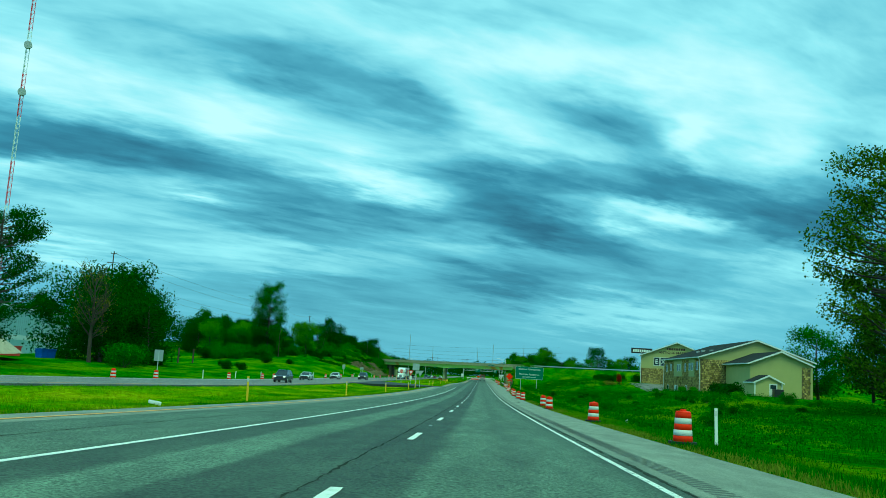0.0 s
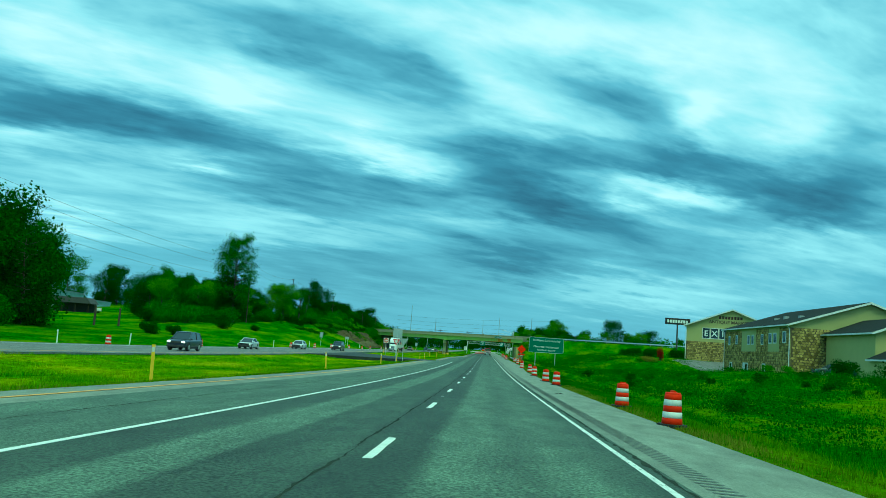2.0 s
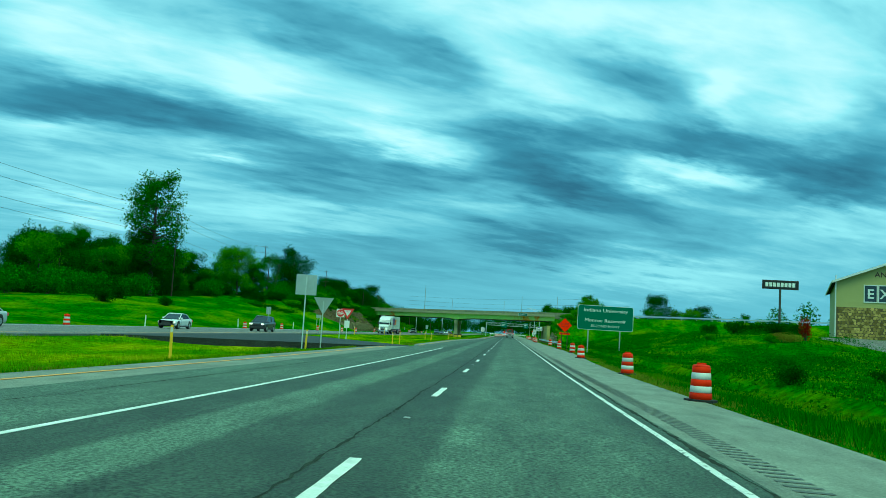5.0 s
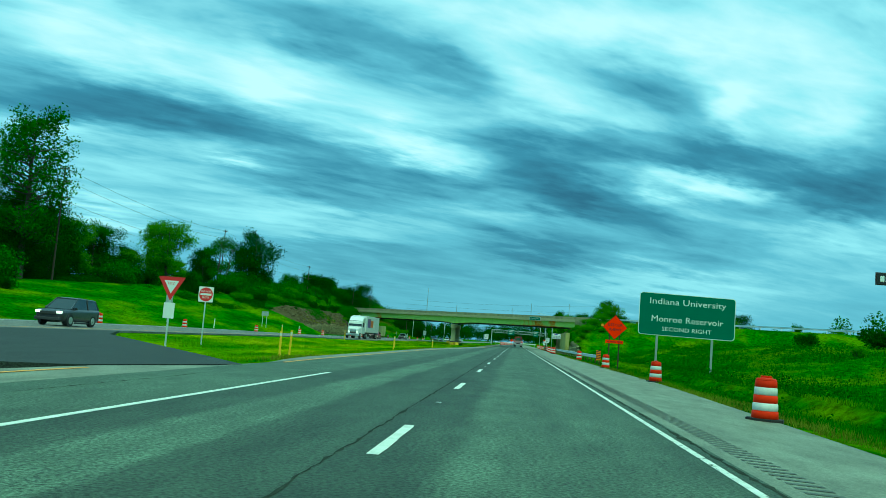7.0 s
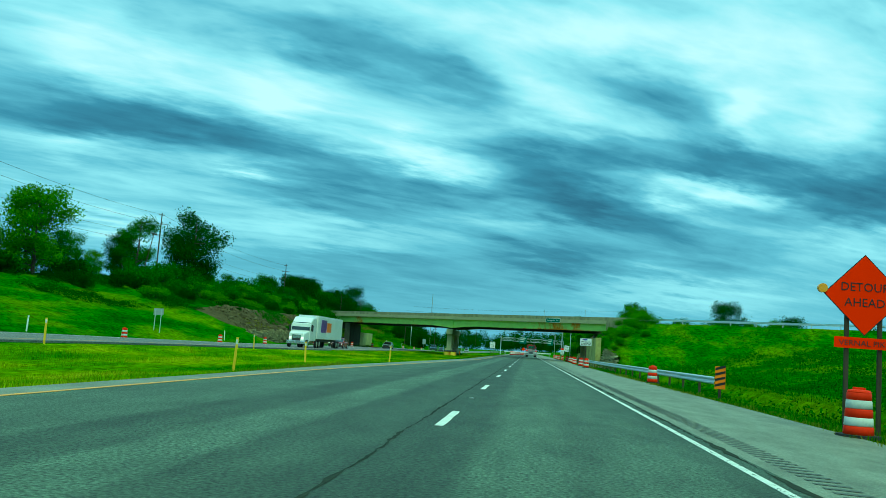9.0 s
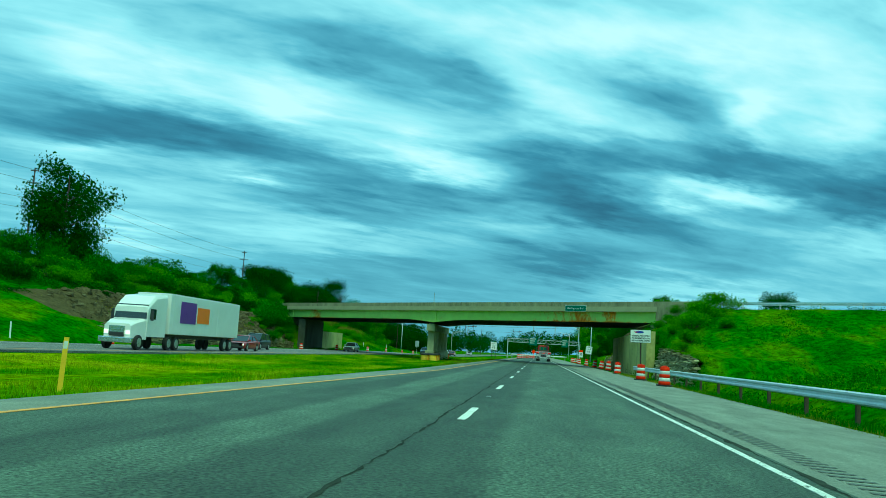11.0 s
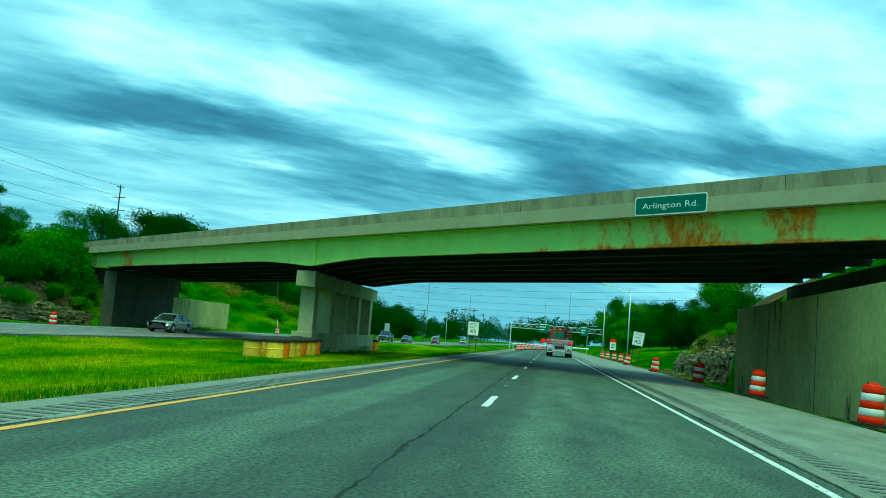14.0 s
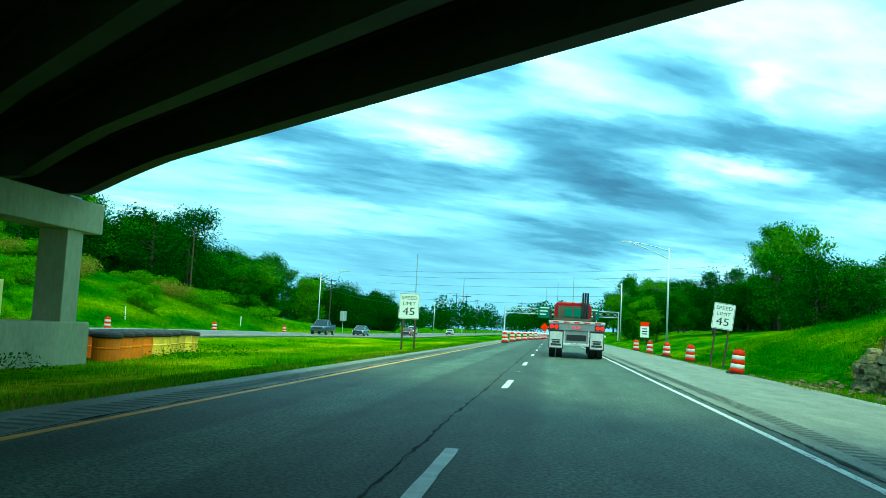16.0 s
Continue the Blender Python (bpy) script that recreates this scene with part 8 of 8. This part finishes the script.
def radio_tower():
    """A red and white lattice mast with guy wires far behind the start."""
    x, y, h = -231, 400, 185
    th = thing("radio_tower", pose(x, y, 4), "tall red and white lattice radio mast", "radio mast")
    red, white = M_SIGNRED, M_TRIM
    seg = 22
    for i in range(9):
        bm = bmesh.new()
        z0, z1 = i * seg, (i + 1) * seg if i < 8 else h
        legs = [(1.0 * math.cos(a), 1.0 * math.sin(a)) for a in (0.3, 2.4, 4.5)]
        for a in legs:
            rod(bm, (*a, z0), (*a, z1), 0.14, 0.14, 5)
        n = 9
        for k in range(n):
            za, zb = z0 + (z1 - z0) * k / n, z0 + (z1 - z0) * (k + 1) / n
            for a, b in zip(legs, legs[1:] + legs[:1]):
                rod(bm, (*a, za), (*b, zb), 0.07, 0.07, 4, caps=False)
        part("mast_section", bm, white if i % 2 == 0 else red, th)
    for z in (146, 122):
        bm = bmesh.new()
        rod(bm, (0.8, -1.2, z), (1.4, -2.4, z), 1.9, 1.9, 16)
        part("dish", bm, M_GREYPOST, th)


radio_tower()

# ---------------------------------------------------------------- rock cuts
ROCKS = []
for i in range(9):
    r = random.Random(300 + i)
    bm = bmesh.new()
    bmesh.ops.create_cube(bm, size=1.0)
    bmesh.ops.subdivide_edges(bm, edges=bm.edges[:], cuts=1, use_grid_fill=True)
    for v in bm.verts:
        v.co += Vector((r.uniform(-0.08, 0.08), r.uniform(-0.06, 0.06), r.uniform(-0.07, 0.07)))
        v.co *= 0.94 if sum(abs(c) > 0.4 for c in v.co) == 3 else 1.0
    ROCKS.append(mesh_of("rock", bm, M_ROCK))


M_ROCKPALE = mat("pale_limestone", (0.38, 0.36, 0.2), rough=0.95, var=0.5, scale=1.2, fine=9, bump=1.0, rand=0.45, depth=0.06, spec=0.05)
ROCKS_PALE = []
for me in ROCKS:
    pale = me.copy()
    pale.materials[0] = M_ROCKPALE
    ROCKS_PALE.append(pale)


def rock_cut(x, y0, y1, z0, top, side, label, seed, courses, step, jut=0.5, name="rock_cut", lean=0.55, stones=ROCKS):
    """Ledges of stacked limestone; side is the way the face looks along x."""
    rnd = random.Random(seed)
    th = thing(name, pose(x, y0, z0), label, "rock face", kind="structure")
    bm = bmesh.new()
    n = int((y1 - y0) / 1.5)
    rows = []
    for i in range(n + 1):
        u = (y1 - y0) * i / n
        t = top(u / (y1 - y0))
        rows.append([bm.verts.new((side * -0.1 + rnd.uniform(-0.15, 0.15), u, -0.6)), bm.verts.new((side * (-0.1 - lean * 0.5 - 0.1 * rnd.random()), u, t * 0.5)), bm.verts.new((side * (-0.2 - lean), u, t)), bm.verts.new((side * (-1.0 - lean), u, t - 0.5))])
    for a, b in zip(rows, rows[1:]):
        for j in range(3):
            bm.faces.new((a[j], b[j], b[j + 1], a[j + 1]))
    bmesh.ops.recalc_face_normals(bm, faces=bm.faces)
    back = part("rock_backing", bm, M_ROCKDARK, th, "rock backing with crevice shade in its dark colour")
    count, vs, fs = 0, [], []
    z, j = 0.0, 0
    full = max(top(k / 10) for k in range(11))
    while z < full:
        h = full / courses * rnd.uniform(0.55, 1.5)
        u = rnd.uniform(-step, 0)
        while u < y1 - y0:
            w = step * rnd.choice((0.35, 0.6, 0.9, 1.3, 2.2)) * rnd.uniform(0.8, 1.2)
            t = top(min(1, max(0, u / (y1 - y0))))
            if z + h * 0.4 < t * rnd.uniform(0.85, 1.1) and rnd.random() < 0.96:
                d = jut * rnd.uniform(0.5, 1.5)
                xx = side * (-0.1 - lean * z / full - 0.25 * d + rnd.uniform(-0.12, 0.16))
                m = pose(xx, u + w / 2, z + h / 2 + rnd.uniform(-0.04, 0.04), rnd.uniform(-2, 2), rnd.uniform(-4, 4), rnd.uniform(-6, 6)) @ Matrix.Diagonal((d, w * rnd.uniform(0.98, 1.08), h * rnd.uniform(0.95, 1.15), 1))
                src = stones[rnd.randrange(9)]
                if count < 290:
                    piece("rock", src, back, m)
                    count += 1
                else:
                    k = len(vs)
                    vs += [m @ v.co for v in src.vertices]
                    fs += [tuple(i + k for i in p.vertices) for p in src.polygons]
            u += w
        z += h
    if vs:
        me = bpy.data.meshes.new("rock_rubble")
        me.from_pydata(vs, [], fs)
        me.materials.append(stones[0].materials[0])
        ob = new("rock_rubble", me)
        ob.parent = back
        ob["kind"] = "stuff"
    return th


rock_cut(-40.9, 326, 394, -0.55, lambda t: 0.9 + 1.5 * math.sin(math.pi * min(1, 0.12 + t * 0.86)) ** 0.6 + 0.25 * math.sin(t * 31), 1, "weathered limestone rock cut with scrub above", 1, 13, 0.9)
rock_cut(11.9, 311.5, 330.2, -0.5, lambda t: 2.0 + 0.9 * t, -1, "layered limestone ledges beside the bridge wall", 2, 26, 0.9, 0.5, stones=ROCKS_PALE)
rock_cut(12.3, 367.8, 399, -0.4, lambda t: 2.7 - 1.2 * t + 0.2 * math.sin(t * 17), -1, "broken limestone face beyond the bridge wall", 3, 15, 0.55, 0.4, lean=0.35)
rnd = random.Random(8)
for i in range(26):
    x, y = rnd.uniform(8.9, 11.6), rnd.uniform(384, 402)
    piece_ob = new("loose_rock", ROCKS[i % 9])
    s = rnd.uniform(0.12, 0.4)
    piece_ob.matrix_basis = pose(x, y, ground(x, y) + s * 0.12, rnd.uniform(0, 30), rnd.uniform(0, 30), rnd.uniform(0, 360)) @ Matrix.Diagonal((s, s, s * 0.5, 1))
    tagged(piece_ob, "loose limestone lump on the verge", "rock", "loose rocks on the verge")


def rubble(x0, x1, y0, y1, n, lo, hi, label, seed):
    """Small broken stones strewn over a slope."""
    r = random.Random(seed)
    vs, fs = [], []
    for _ in range(n):
        x, y = r.uniform(x0, x1), r.uniform(y0, y1)
        k = lo + (hi - lo) * r.random() ** 3
        m = pose(x, y, ground(x, y) + 0.15, r.uniform(-30, 30), r.uniform(-30, 30), r.uniform(0, 360)) @ Matrix.Diagonal((k, k * r.uniform(0.6, 1.6), k * 0.6, 1))
        src = ROCKS[r.randrange(9)]
        i0 = len(vs)
        vs += [m @ v.co for v in src.vertices]
        fs += [tuple(i + i0 for i in p.vertices) for p in src.polygons]
    me = bpy.data.meshes.new("rubble")
    me.from_pydata(vs, [], fs)
    me.materials.append(M_ROCK)
    tagged(new("rubble", me), label, "rubble", kind="stuff")


rubble(-47.5, -41.8, 325, 392, 1500, 0.12, 0.7, "broken stones strewn over the earth slope", 1)
rubble(12.6, 16.5, 373.5, 400, 900, 0.08, 0.5, "broken stones strewn over the earth bank", 2)
rubble(9.3, 12.2, 375, 401, 260, 0.04, 0.22, "small broken stones on the stony verge", 3)

# a torn scrap of tyre on the shoulder
bm = bmesh.new()
r = random.Random(2)
for i in range(9):
    a = (r.uniform(-0.35, 0.35), r.uniform(-0.15, 0.15), 0.02)
    b = (a[0] + r.uniform(-0.3, 0.3), a[1] + r.uniform(-0.15, 0.15), r.uniform(0.02, 0.1))
    rod(bm, a, b, 0.03, 0.012, 5)
single("tyre_scrap", bm, M_RUBBER, "torn black tyre scrap lying on the shoulder", "debris", m=pose(5.15, 85.2, near_slope(5.15, 85.2) + 0.01) @ Matrix.Diagonal((0.55, 0.55, 0.55, 1)))
for x, y, s in ((-9.2, 26.3, 0.14),):
    bm = bmesh.new()
    box(bm, -0.2, 0.2, -0.08, 0.08, 0, 0.12, 0.03)
    single("litter", bm, M_TRIM, "pale scrap of litter at the grass edge", "litter", m=pose(x, y, grade(y) + 0.0, 0, 10, 30))

# ---------------------------------------------------------------- clearing the patterns that the copies were made from
for ob in [o for o in scene.objects if o.parent is None and o.matrix_basis.translation.z < -400]:
    for o in (*ob.children_recursive, ob):
        bpy.data.objects.remove(o)
